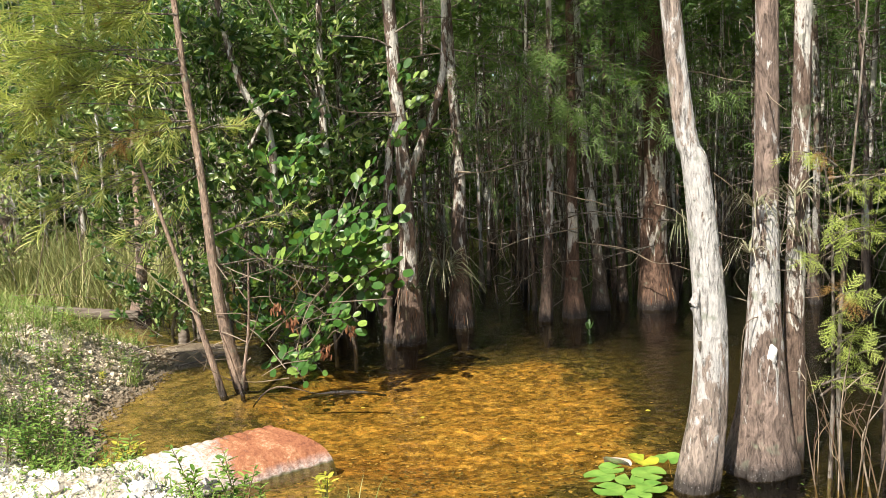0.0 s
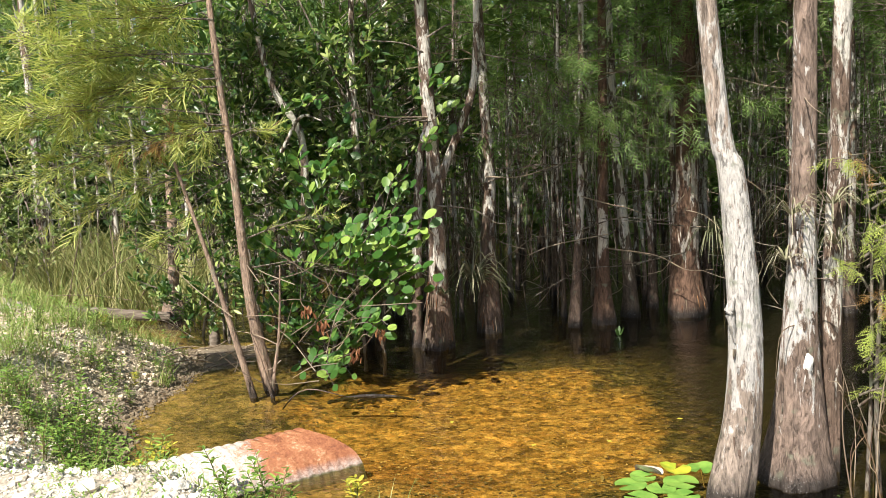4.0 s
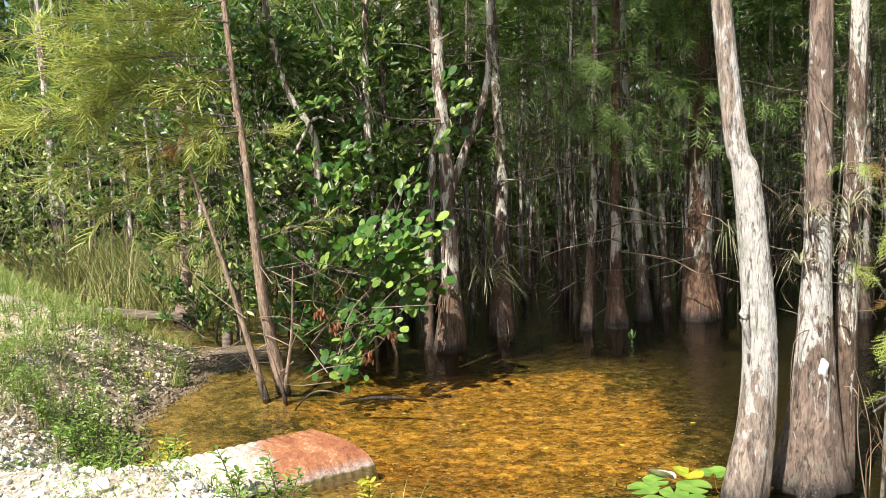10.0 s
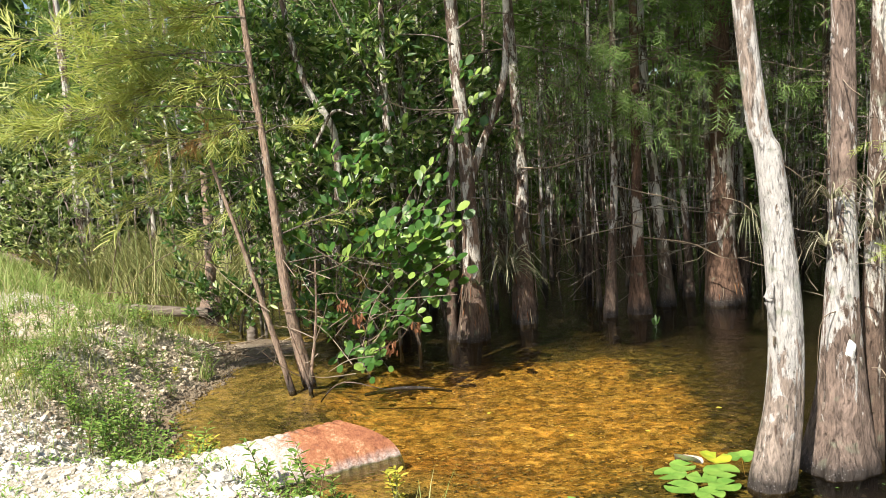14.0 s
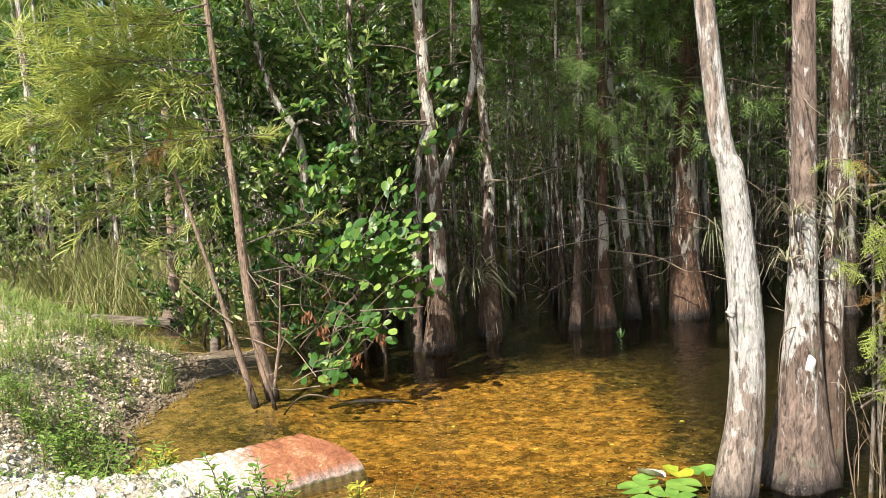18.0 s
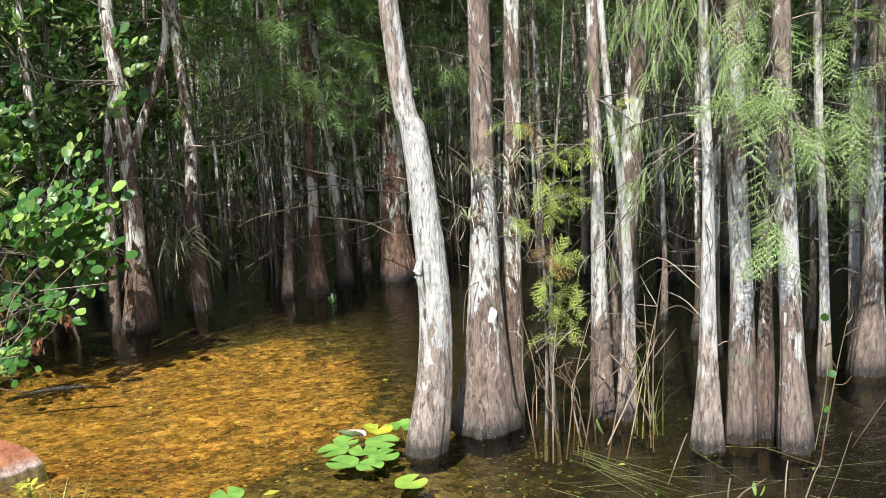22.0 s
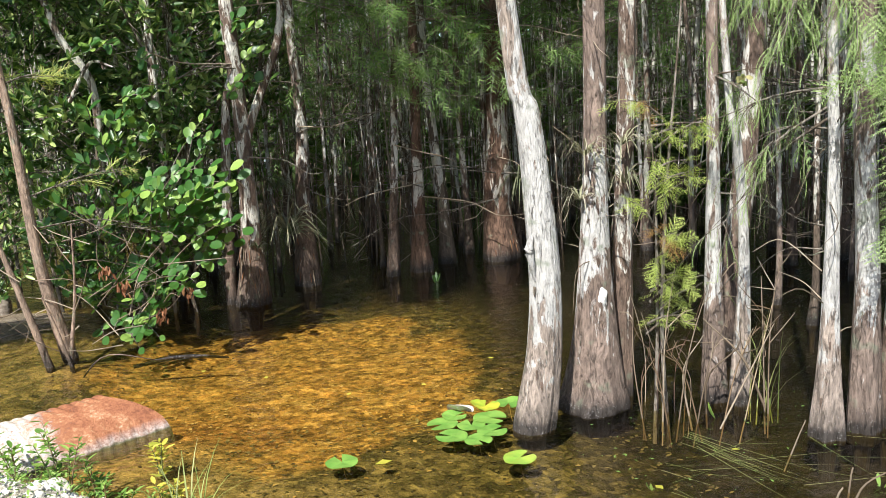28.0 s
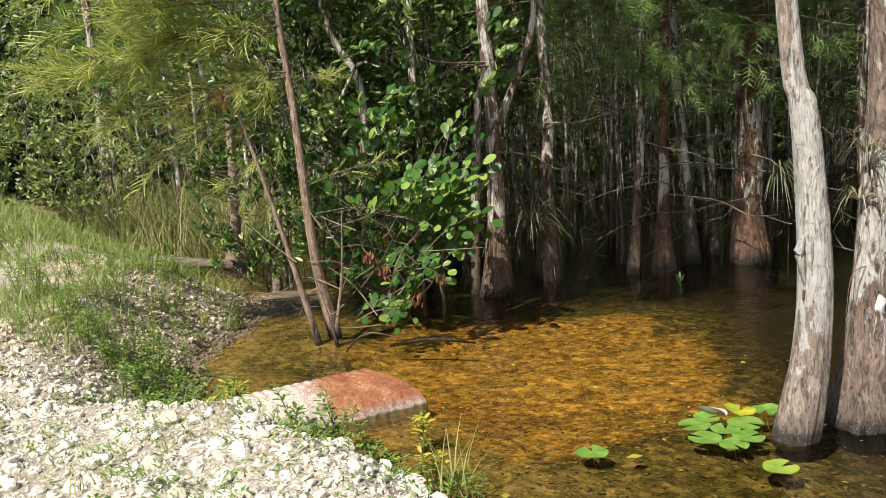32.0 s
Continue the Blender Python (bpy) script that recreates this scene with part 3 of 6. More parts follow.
# ---- the standing trees ----
def trunk_geo(rows, seed, flutes=5, flute=0.10, knots=0.04, sides=60, step=0.03, top=None):
    """Trunk through rows of x, y, z, radius; flares and flutes towards its foot."""
    rows = [tuple(r) for r in rows]
    x, y, z, r = rows[0]
    rows = [(x, y, z - 0.5, r * 0.2), (x, y, z - 0.07, r * 0.55)] + rows
    if top:
        a, b = rows[-2], rows[-1]
        k = (top - b[2]) / max(b[2] - a[2], 0.3)
        rows.append((b[0] + (b[0] - a[0]) * k * 0.5, b[1] + (b[1] - a[1]) * k * 0.5, top, b[3] * 0.45))
    n = max(int((rows[-1][2] - rows[0][2]) / step), 8)
    c = spline(rows, n)
    th = np.linspace(0, 2 * math.pi, sides, endpoint=False)
    rr = np.random.default_rng(seed)
    ph = rr.uniform(0, 6.28, 4)
    zz = c[:, 2:3]
    foot = np.exp(-np.maximum(zz, 0) / 0.45)
    fl = flute * foot * np.cos(flutes * th[None] + ph[0] + 0.8 * zz) + flute * 0.5 * foot * np.cos((flutes * 2 + 1) * th[None] + ph[1])
    px, py = np.cos(th)[None] * 3 + 0 * zz, np.sin(th)[None] * 3 + 0 * zz
    ripple = knots * waves(px, py, zz * 2.2, seed, 3, 1.2) + 0.042 * waves(px * 5, py * 5, zz * 2.5, seed + 1, 3, 1.3)
    rad = c[:, 3:4] * (1 + fl + ripple)
    v = np.stack([c[:, 0:1] + rad * np.cos(th), c[:, 1:2] + rad * np.sin(th), zz + 0 * rad], -1)
    g = Geo()
    i = np.arange(n - 1)[:, None] * sides
    j = np.arange(sides)[None]
    k = (j + 1) % sides
    g.add(v.reshape(-1, 3), np.stack([i + j, i + k, i + sides + k, i + sides + j], -1).reshape(-1, 4))
    return g, c


def thread_frond(threads=8, bits=4):
    """A spray of rising, arching thread-like twigs along a stem, 1 long in y."""
    v, f = [], []
    r = np.random.default_rng(3)
    for i in range(threads):
        y0 = 0.03 + 0.72 * i / threads
        side = 1 if i % 2 else -1
        p = np.array([0, y0, -0.1 * y0])
        d = unit(np.array([side * r.uniform(.15, .85), 1.0, r.uniform(.05, .55)]))
        step = r.uniform(.09, .16)
        for b in range(bits + 1):
            s = unit(np.cross(d, [0, 0.3, 1.0])) * 0.018 * (1 - .6 * b / bits)
            k = len(v)
            v.extend([p - s, p + s])
            if b:
                f.append((k - 2, k - 1, k + 1, k))
            p = p + d * step
            d = unit(d + np.array([r.uniform(-.12, .12), .04, r.uniform(-.24, -.05)]))
    k = len(v)
    v.extend([(-.008, 0, 0), (.008, 0, 0), (.003, .8, -.08), (-.003, .8, -.08)])
    f.append((k, k + 1, k + 2, k + 3))
    return np.array(v), np.array(f)


def compound_frond(twigs=13, needles=7, seed=4, thin=1.0):
    """A flat feathery frond, 1 long in y: a stem, alternate side twigs, and needles along each."""
    v, f = [], []
    r = np.random.default_rng(seed)

    def blade(a, b, w):
        d = b - a
        s = unit(np.array([-d[1], d[0], 0])) * w
        k = len(v)
        v.extend([a - s, a + s, b])
        f.append((k, k + 1, k + 2))

    def stem(y):
        return np.array([.05 * math.sin(3 * y), y, -.16 * y * y])
    for i in range(twigs):
        y = .10 + .88 * i / twigs
        side = 1 if i % 2 else -1
        ln = (.16 + .28 * math.sin(math.pi * min(1, .2 + .75 * y))) * r.uniform(.75, 1.15)
        a = stem(y)
        d = unit(np.array([side * r.uniform(.6, .95), r.uniform(.55, .9), r.uniform(-.3, .12)]))
        b = a + d * ln + np.array([0, 0, -.10 * ln])
        blade(a, b, .010 * thin)
        for q in range(needles):
            p = a + (b - a) * (q + .5) / needles
            for s2 in (-1, 1):
                e = unit(np.array([d[0] - s2 * d[1] * .62, d[1] + s2 * d[0] * .62, r.uniform(-.3, .2)]))
                blade(p, p + e * .105 * r.uniform(.7, 1.15) * (1.15 - .5 * q / needles), .0095 * thin)
    for y in (0, .34, .67):
        blade(stem(y), stem(y + .36), .006)
    return np.array(v), np.array(f)


def feather(pairs=22, width=0.085, blade=.0115):
    """One narrow needle twig, 1 long in y."""
    v, f = [], []
    r = np.random.default_rng(2)
    for i in range(pairs):
        y = 0.04 + 0.94 * i / pairs
        for side in (-1, 1):
            ln = width * (0.35 + math.sin(math.pi * min(1, 0.12 + 0.86 * y))) * r.uniform(.8, 1.15)
            a = np.array([.10 * y * y, y, -.20 * y * y])
            d = unit(np.array([side * .6 + .15 * y, .9, r.uniform(-.4, .3)]))
            s = np.array([-d[1], d[0], 0]) * blade
            k = len(v)
            v.extend([a - s, a + s, a + d * ln])
            f.append((k, k + 1, k + 2))
    k = len(v)
    v.extend([np.array([-.006, 0, 0]), np.array([.006, 0, 0]), np.array([.031, .5, -.05]), np.array([.019, .5, -.05]), np.array([.1, 1, -.2])])
    f.extend([(k, k + 1, k + 2), (k, k + 2, k + 3), (k + 3, k + 2, k + 4)])
    return np.array(v), np.array(f)


def strand(pairs=15, width=.075):
    """One long hanging needle twig, 1 long in y, curling downwards."""
    v, f = [], []
    r = np.random.default_rng(6)

    def at(y):
        return np.array([.09 * math.sin(2.6 * y), y - .12 * y * y, -.42 * y * y])
    for i in range(pairs):
        y = .05 + .92 * i / pairs
        for side in (-1, 1):
            d = unit(np.array([side * .42, .92, r.uniform(-.5, .1)]))
            w = np.array([-d[1], d[0], 0]) * .0095
            k = len(v)
            v.extend([at(y) - w, at(y) + w, at(y) + d * width * r.uniform(.7, 1.2)])
            f.append((k, k + 1, k + 2))
    for q in range(4):
        a, b = at(q / 4), at(q / 4 + .27)
        k = len(v)
        v.extend([a - [.006, 0, 0], a + [.006, 0, 0], b])
        f.append((k, k + 1, k + 2))
    return np.array(v), np.array(f)


FROND_LITE, TASSEL = feather(5, .24, .022), thread_frond()
PLUME = [compound_frond(10, 5), compound_frond(12, 4, 14), compound_frond(8, 6, 24, .9)]
LACE, STRAND = compound_frond(9, 0, 9, 2.3), strand()


def spray(g, start, end, fronds, frond, size, r0=0.012, spread=0.9, rng=RNG, arch=0.12, hang=0.25):
    """A branch from start to end with sprays along it: wood is material 0, needles material 1."""
    start, end = np.array(start, float), np.array(end, float)
    ln = np.linalg.norm(end - start)
    mid = (start + end) / 2 + np.array([0, 0, arch * ln]) + rng.uniform(-0.05, 0.05, 3) * ln
    rows = [(*start, r0), (*mid, r0 * 0.6), (*end, r0 * 0.2)]
    g.mat = 0
    tube(g, rows, 7, 5)
    c = spline(rows, 40)[:, :3]
    i = rng.integers(8, 40, fronds)
    t = unit(np.gradient(c, axis=0))[i]
    d = unit(t + rng.uniform(-spread, spread, (fronds, 3)) + np.array([0, 0, -hang]))
    nrm = np.array([0, 0, 1.0]) + rng.uniform(-0.5, 0.5, (fronds, 3))
    g.mat = 1
    kinds = frond if isinstance(frond, list) else [frond]
    m = turns(d, nrm, size * rng.uniform(0.45, 1.4, fronds))
    for k, one in enumerate(kinds):
        g.scatter(*one, m[k::len(kinds)], c[i][k::len(kinds)])


def crown_geo(c, top, rng, limbs=11, low=4.2, reach=1.4, fronds=15, size=0.45, over=0.0):
    g = Geo()
    for k in range(limbs):
        i = int(np.argmin(abs(c[:, 2] - rng.uniform(low, top - 0.2))))
        a, ln = rng.uniform(0, 6.28), rng.uniform(0.4, 1.0) * reach
        way = np.array([math.cos(a), math.sin(a), 0.15]) * ln
        # unseen limbs thrown forward so that they shade the trunks behind
        if over and k % 3:
            way = np.array([rng.uniform(-.5, .5), -rng.uniform(.3, 1.0), 0.12]) * over
        spray(g, c[i, :3], c[i, :3] + way, fronds, FROND_LITE, size, rng=rng)
    return g


def cypress(rows, material, label, seed, top=7.5, crown=True, group="", limbs=11, low=4.2, over=0.0, **shape):
    """A standing cypress: trunk and a crown high above the water."""
    t = thing("cypress_tree", label, "tree", group)
    if rows[0][1] > 8:
        shape = {"sides": 40, "step": .05, **shape}
    g, c = trunk_geo(rows, seed, top=top, **shape)
    part("trunk", g, material, t)
    if crown:
        rng = np.random.default_rng(seed + 50)
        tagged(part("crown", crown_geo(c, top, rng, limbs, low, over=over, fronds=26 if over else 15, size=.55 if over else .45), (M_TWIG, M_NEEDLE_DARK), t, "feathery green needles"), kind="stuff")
    return t


T_WHITE = cypress([(1.23, 4.59, 0, .132), (1.31, 4.57, .5, .104), (1.33, 4.57, 1.04, .091), (1.27, 4.58, 1.86, .072), (1.17, 4.61, 2.64, .055)],
        M_BARK_WHITE, "leaning cypress with bleached white bark standing in water", 11, flutes=3, flute=0.04)
T_STOUT = cypress([(1.70, 4.81, 0, .222), (1.71, 4.805, .16, .185), (1.72, 4.80, .44, .138), (1.73, 4.80, .95, .096), (1.75, 4.79, 1.66, .074), (1.77, 4.79, 2.67, .063)],
        M_BARK_STOUT, "stout cypress with flared foot and patchy peeling bark", 12, flutes=4, flute=0.06)
cypress([(1.96, 4.95, 0, .073), (1.99, 4.94, 1.28, .058), (2.04, 4.92, 2.68, .051)], M_BARK_DARK, "slender cypress close behind a stouter one", 13)
M_ONE = cypress([(2.46, 4.64, 0, .077), (2.45, 4.64, .89, .050), (2.45, 4.64, 1.62, .038), (2.45, 4.65, 2.65, .033)], M_BARK, "thin pale cypress standing in dark water", 14)
cypress([(3.10, 5.64, 0, .161), (3.13, 5.62, .73, .099), (3.22, 5.55, 1.52, .079)], M_BARK_DARK, "grey cypress with swollen foot in shade", 15)
cypress([(2.56, 4.53, 0, .061), (2.59, 4.52, .9, .033), (2.55, 4.53, 1.62, .027), (2.48, 4.58, 2.44, .021)], M_BARK_WHITE, "thin white cypress pole leaning a little", 16)
R_ONE = cypress([(2.75, 3.92, 0, .092), (2.75, 3.92, .35, .066), (2.75, 3.92, .8, .044), (2.75, 3.92, 1.63, .030), (2.73, 3.93, 2.55, .026)], M_BARK_WHITE, "slim white cypress with a cone-shaped foot", 17)
cypress([(2.99, 3.94, 0, .091), (2.99, 3.94, .96, .062), (2.96, 3.96, 1.78, .054), (2.96, 3.96, 2.55, .051)], M_BARK, "cypress with mottled white and brown bark", 18)
cypress([(3.16, 3.95, 0, .074), (3.17, 3.95, .88, .032), (3.2, 3.95, 1.8, .022)], M_BARK_DARK, "thin brown stem between two cypresses", 19, crown=False, top=3.2)
R_THREE = cypress([(3.18, 3.70, 0, .094), (3.16, 3.72, .65, .062), (3.12, 3.75, 1.62, .050), (3.10, 3.77, 2.53, .047)], M_BARK, "fluted cypress with pale bark patches", 20)
cypress([(4.26, 4.67, 0, .054), (4.25, 4.68, .76, .031), (4.19, 4.73, 2.66, .026)], M_BARK_WHITE, "thin whitish cypress pole", 21)
R_FOUR = cypress([(4.56, 4.58, 0, .125), (4.57, 4.57, .87, .063), (4.56, 4.58, 2.64, .053)], M_BARK, "cypress with a swollen brown foot", 22)
cypress([(4.74, 4.89, 0, .044), (4.70, 4.92, 2.69, .026)], M_BARK_WHITE, "thin straight pale cypress pole", 23)
T_GREY = cypress([(4.52, 3.79, 0, .072), (4.50, 3.81, .98, .049), (4.49, 3.82, 1.7, .040), (4.48, 3.83, 2.6, .036)], M_BARK, "cypress with grey bark over still water", 24)
T_SHAGGY = cypress([(-0.56, 8.76, 0, .172), (-0.52, 8.76, .69, .106), (-0.50, 8.77, 1.91, .076), (-0.54, 8.76, 3.22, .070)], M_BARK_DARK, "dark cypress with a thick shaggy foot", 25, limbs=20, low=4.9, over=2.4)
T_AIR = cypress([(0.05, 9.49, 0, .146), (0.06, 9.49, .95, .091), (0.12, 9.49, 1.86, .062), (0.08, 9.49, 3.33, .056)], M_BARK_DARK, "slender brown cypress with an air plant", 26, limbs=20, low=4.9, over=2.4)
T_RED = cypress([(1.41, 9.63, 0, .143), (1.41, 9.63, .81, .074), (1.48, 9.62, 3.34, .047)], M_BARK_RED, "cypress with a flared reddish foot", 27, limbs=20, low=4.9, over=2.4)
T_THIN = cypress([(1.04, 9.52, 0, .080), (1.10, 9.51, .85, .049), (1.18, 9.51, 2.11, .039)], M_BARK_DARK, "thin brown cypress in shade", 28)
T_OLD = cypress([(2.47, 9.91, 0, .228), (2.45, 9.91, .68, .162), (2.50, 9.90, 2.06, .133), (2.48, 9.91, 3.38, .127)], M_BARK_RED, "big old cypress with a broad fluted foot", 29, limbs=20, low=4.9, over=2.4)
YOUNG = cypress([(-2.08, 7.40, 0, .064), (-2.14, 7.30, .5, .052), (-2.18, 7.22, 1.06, .044), (-2.23, 7.22, 2.08, .034), (-2.30, 7.22, 3.06, .028)], M_BARK_YOUNG, "young cypress with smooth brown bark", 30, crown=False, top=5.5, flutes=3, flute=.05)
cypress([(-4.38, 11.45, 0, .185), (-4.36, 11.46, .45, .095), (-4.3, 11.5, 1.39, .067)], M_BARK_YOUNG, "small cypress with a swollen foot by the log", 31)
cypress([(-8.69, 16.43, 0, .127), (-8.66, 16.45, 2.11, .089)], M_BARK_DARK, "weathered trunk among tall grass", 32)

# ---- branches and foliage of the near trees ----
def limbs_of(tree, rows, frond, material, label, spread=0.9, hang=0.25, many=1.0, fine=1.0, twigs=5, flat=1.0):
    """Branches set with side twigs, each of which carries sprays."""
    for a, b, n, size in rows:
        g = Geo()
        a, b = np.array(a), np.array(b)
        ln = np.linalg.norm(b - a)
        spray(g, a, b, int(n * many * .4), frond, size * fine, 0.009, spread, arch=0.06, hang=hang)
        for k in range(twigs):
            q = RNG.uniform(.2, .95)
            p = a + (b - a) * q + np.array([0, 0, .06 * ln * math.sin(math.pi * q)])
            e = p + (unit(b - a) * .7 + RNG.uniform(-.8, .8, 3) * [1, 1, flat] - np.array([0, 0, hang])) * ln * RNG.uniform(.18, .4)
            spray(g, p, e, int(n * many * .2), frond, size * fine, 0.003, spread, arch=0.05, hang=hang)
        part("branch", g, (M_TWIG, material), tree, label)


limbs_of(R_ONE, [
    ((2.74, 3.94, 2.73), (2.23, 4.02, 2.39), 16, 0.26), ((2.74, 3.94, 2.82), (2.36, 3.83, 2.11), 14, 0.26),
    ((2.75, 3.93, 2.67), (2.73, 3.70, 2.20), 12, 0.27), ((2.75, 3.94, 1.85), (2.30, 3.99, 1.57), 12, 0.22),
    ((2.75, 3.93, 1.94), (2.34, 4.31, 1.81), 8, 0.20), ((2.75, 3.94, 1.79), (2.20, 4.15, 1.18), 7, 0.20)],
    STRAND, M_NEEDLE_GREEN, "drooping branch with bright green needles", hang=0.75, many=3.4, fine=.74, spread=.95, twigs=8)
limbs_of(R_THREE, [
    ((2.93, 3.92, 2.73), (2.83, 3.62, 2.34), 12, 0.26), ((3.11, 3.79, 2.35), (2.75, 3.56, 1.97), 14, 0.26),
    ((3.11, 3.79, 2.17), (3.01, 3.48, 1.75), 13, 0.25), ((3.13, 3.77, 1.52), (2.86, 3.60, 1.22), 13, 0.25),
    ((3.11, 3.79, 1.93), (3.27, 3.52, 1.52), 8, 0.22)],
    PLUME, M_NEEDLE_GREEN, "drooping branch with bright green needles", hang=0.5, many=1.15, fine=.8, spread=1.1, twigs=8)
limbs_of(R_FOUR, [
    ((4.52, 4.53, 2.52), (3.80, 4.11, 2.28), 14, 0.30), ((4.52, 4.53, 2.48), (4.25, 3.94, 2.12), 14, 0.30),
    ((4.52, 4.53, 2.18), (3.81, 4.11, 1.73), 12, 0.28), ((4.53, 4.52, 2.07), (4.29, 3.91, 1.53), 12, 0.28),
    ((4.52, 4.53, 1.64), (3.79, 4.12, 1.34), 7, 0.25), ((4.56, 4.53, 2.62), (5.05, 4.0, 2.42), 14, 0.30), ((4.57, 4.53, 2.3), (5.0, 3.8, 1.95), 13, 0.28), ((4.55, 4.5, 2.75), (4.6, 3.7, 2.5), 14, 0.3), ((4.56, 4.53, 2.7), (5.25, 4.3, 2.55), 14, 0.3), ((4.57, 4.53, 2.2), (5.2, 4.2, 2.1), 12, 0.28), ((4.53, 4.5, 2.9), (4.2, 3.7, 2.62), 14, 0.3)],
    PLUME, M_NEEDLE_GREEN, "spreading branch with bright green needles", hang=.12, many=1.3, fine=.8, spread=.95, twigs=9, flat=.45)
limbs_of(M_ONE, [((2.45, 4.64, 2.95), (2.51, 3.97, 2.38), 12, 0.28), ((2.45, 4.64, 2.05), (2.51, 4.21, 1.86), 8, 0.22)],
         STRAND, M_NEEDLE_GREEN, "drooping branch with bright green needles", hang=0.75, many=3.4, fine=.74, spread=.95, twigs=8)
limbs_of(YOUNG, [
    ((-2.29, 7.20, 3.34), (-3.59, 6.93, 3.35), 24, 0.42), ((-2.30, 7.20, 3.05), (-3.96, 6.75, 2.90), 32, 0.42),
    ((-2.28, 7.20, 2.84), (-3.37, 7.03, 2.73), 24, 0.40), ((-2.27, 7.20, 2.52), (-4.07, 6.69, 2.44), 34, 0.40),
    ((-2.26, 7.20, 2.40), (-2.79, 7.25, 2.49), 16, 0.30), ((-2.24, 7.20, 2.33), (-1.90, 7.49, 2.38), 9, 0.26),
    ((-2.25, 7.20, 2.38), (-3.65, 6.91, 2.11), 26, 0.36), ((-2.23, 7.20, 2.13), (-3.48, 6.99, 1.72), 20, 0.34),
    ((-2.23, 7.21, 1.98), (-2.82, 7.24, 1.46), 9, 0.28), ((-2.31, 7.20, 3.52), (-3.06, 7.16, 3.20), 20, 0.40)],
    TASSEL, M_NEEDLE_YELLOW, "level branch with thread-like yellow-green needles", 0.7, 0.06, 1.5, .66, 13, .32)
limbs_of(YOUNG, [
    ((-2.30, 7.20, 2.91), (-4.15, 6.65, 3.18), 26, 0.42), ((-2.19, 7.21, 1.42), (-1.45, 7.57, 1.56), 7, 0.24),
    ((-2.18, 7.21, 1.16), (-1.13, 7.61, 0.95), 4, 0.20), ((-2.29, 7.20, 2.77), (-3.76, 6.85, 2.57), 28, 0.40),
    ((-2.31, 7.20, 2.96), (-2.78, 7.25, 2.81), 14, 0.36), ((-2.33, 7.20, 3.9), (-3.40, 6.30, 3.70), 22, 0.45),
    ((-2.35, 7.20, 4.3), (-1.50, 6.90, 4.20), 22, 0.45), ((-2.35, 7.20, 4.5), (-2.90, 8.00, 4.50), 22, 0.45),
    ((-2.36, 7.20, 4.9), (-2.20, 6.40, 4.90), 22, 0.45)],
    TASSEL, M_NEEDLE_YELLOW, "level branch with thread-like yellow-green needles", 0.7, 0.06, 1.5, .66, 13, .32)
limbs_of(YOUNG, [((-2.25, 7.20, 2.44), (-2.62, 6.98, 2.36), 26, 0.30)], TASSEL, M_NEEDLE_YELLOW, "tuft of bright yellow needles", 1.1, 0.5, 2.0, .62, 6)
limbs_of(YOUNG, [((-2.25, 7.20, 2.40), (-3.0, 6.95, 2.22), 18, 0.30)], TASSEL, M_NEEDLE_RUST, "withered orange-brown needles", 0.8, 0.15, 1.6, .55, 6, .4)
# second, leaning stem and thin shoots of the young cypress
for rows, n in (([(-2.17, 7.17, -0.3, .045), (-2.19, 7.16, 0, .034), (-2.45, 7.10, 1.19, .021), (-2.69, 7.06, 2.14, .014)], 26),
                ([(-2.02, 7.15, -0.3, .02), (-2.0, 7.14, .1, .018), (-1.9, 7.1, .6, .012), (-1.84, 7.05, 1.2, .006)], 12),
                ([(-1.96, 7.1, -0.2, .016), (-2.06, 7.1, .25, .013), (-2.14, 7.05, .62, .006)], 10),
                ([(-2.0, 7.05, -0.2, .008), (-1.7, 6.95, .1, .006), (-1.3, 6.95, .02, .003)], 10)):
    g = Geo()
    tube(g, rows, n, 9, 0.04)
    part("stem", g, M_BARK_YOUNG, YOUNG)

# knob and pale scar on the trunks
g = Geo()
tube(g, [(1.255, 4.52, 1.20, .006), (1.228, 4.50, 1.15, .020), (1.222, 4.495, 1.10, .024), (1.232, 4.50, 1.03, .018), (1.252, 4.51, .93, .006)], 16, 11, .16)
part("knob", g, M_BARK_WHITE, T_WHITE, "broken knob of pale wood")
g = Geo()
a = np.linspace(0, 6.283, 16, endpoint=False)
rows = []
for q in (1.0, 0.55, 0.05):
    th = np.radians(-84) + .29 * q * np.cos(a) * (1 + .2 * np.sin(2 * a))
    z = .742 + .06 * q * (np.sin(a) + .15 * np.cos(3 * a))
    r = .112 + .022 * (1 - q * q)
    rows.append(np.stack([1.726 + r * np.cos(th), 4.80 + r * np.sin(th), z], -1))
i = np.arange(2)[:, None] * 16
j = np.arange(16)[None]
g.add(np.concatenate(rows), np.stack([i + j, i + (j + 1) % 16, i + 16 + (j + 1) % 16, i + 16 + j], -1).reshape(-1, 4))
part("scar", g, M_SCAR, T_STOUT, "small white patch on the bark")


# the forked pale stems beside the shaggy cypress
for rows in ([(-0.78, 8.87, -0.4, .07), (-0.78, 8.87, .18, .06), (-0.73, 8.87, 1.09, .05), (-0.65, 8.88, 2.02, .045), (-0.52, 8.80, 2.5, .03)],
             [(-0.49, 8.78, 1.6, .03), (-0.39, 8.76, 1.93, .045), (-0.20, 8.76, 2.36, .04), (-0.05, 8.77, 2.75, .042), (0.02, 8.79, 3.3, .038), (.06, 8.8, 4.5, .03)]):
    g = Geo()
    tube(g, rows, 40, 12, 0.03)
    part("stem", g, M_BARK_DARK, T_SHAGGY, "forked side stem")

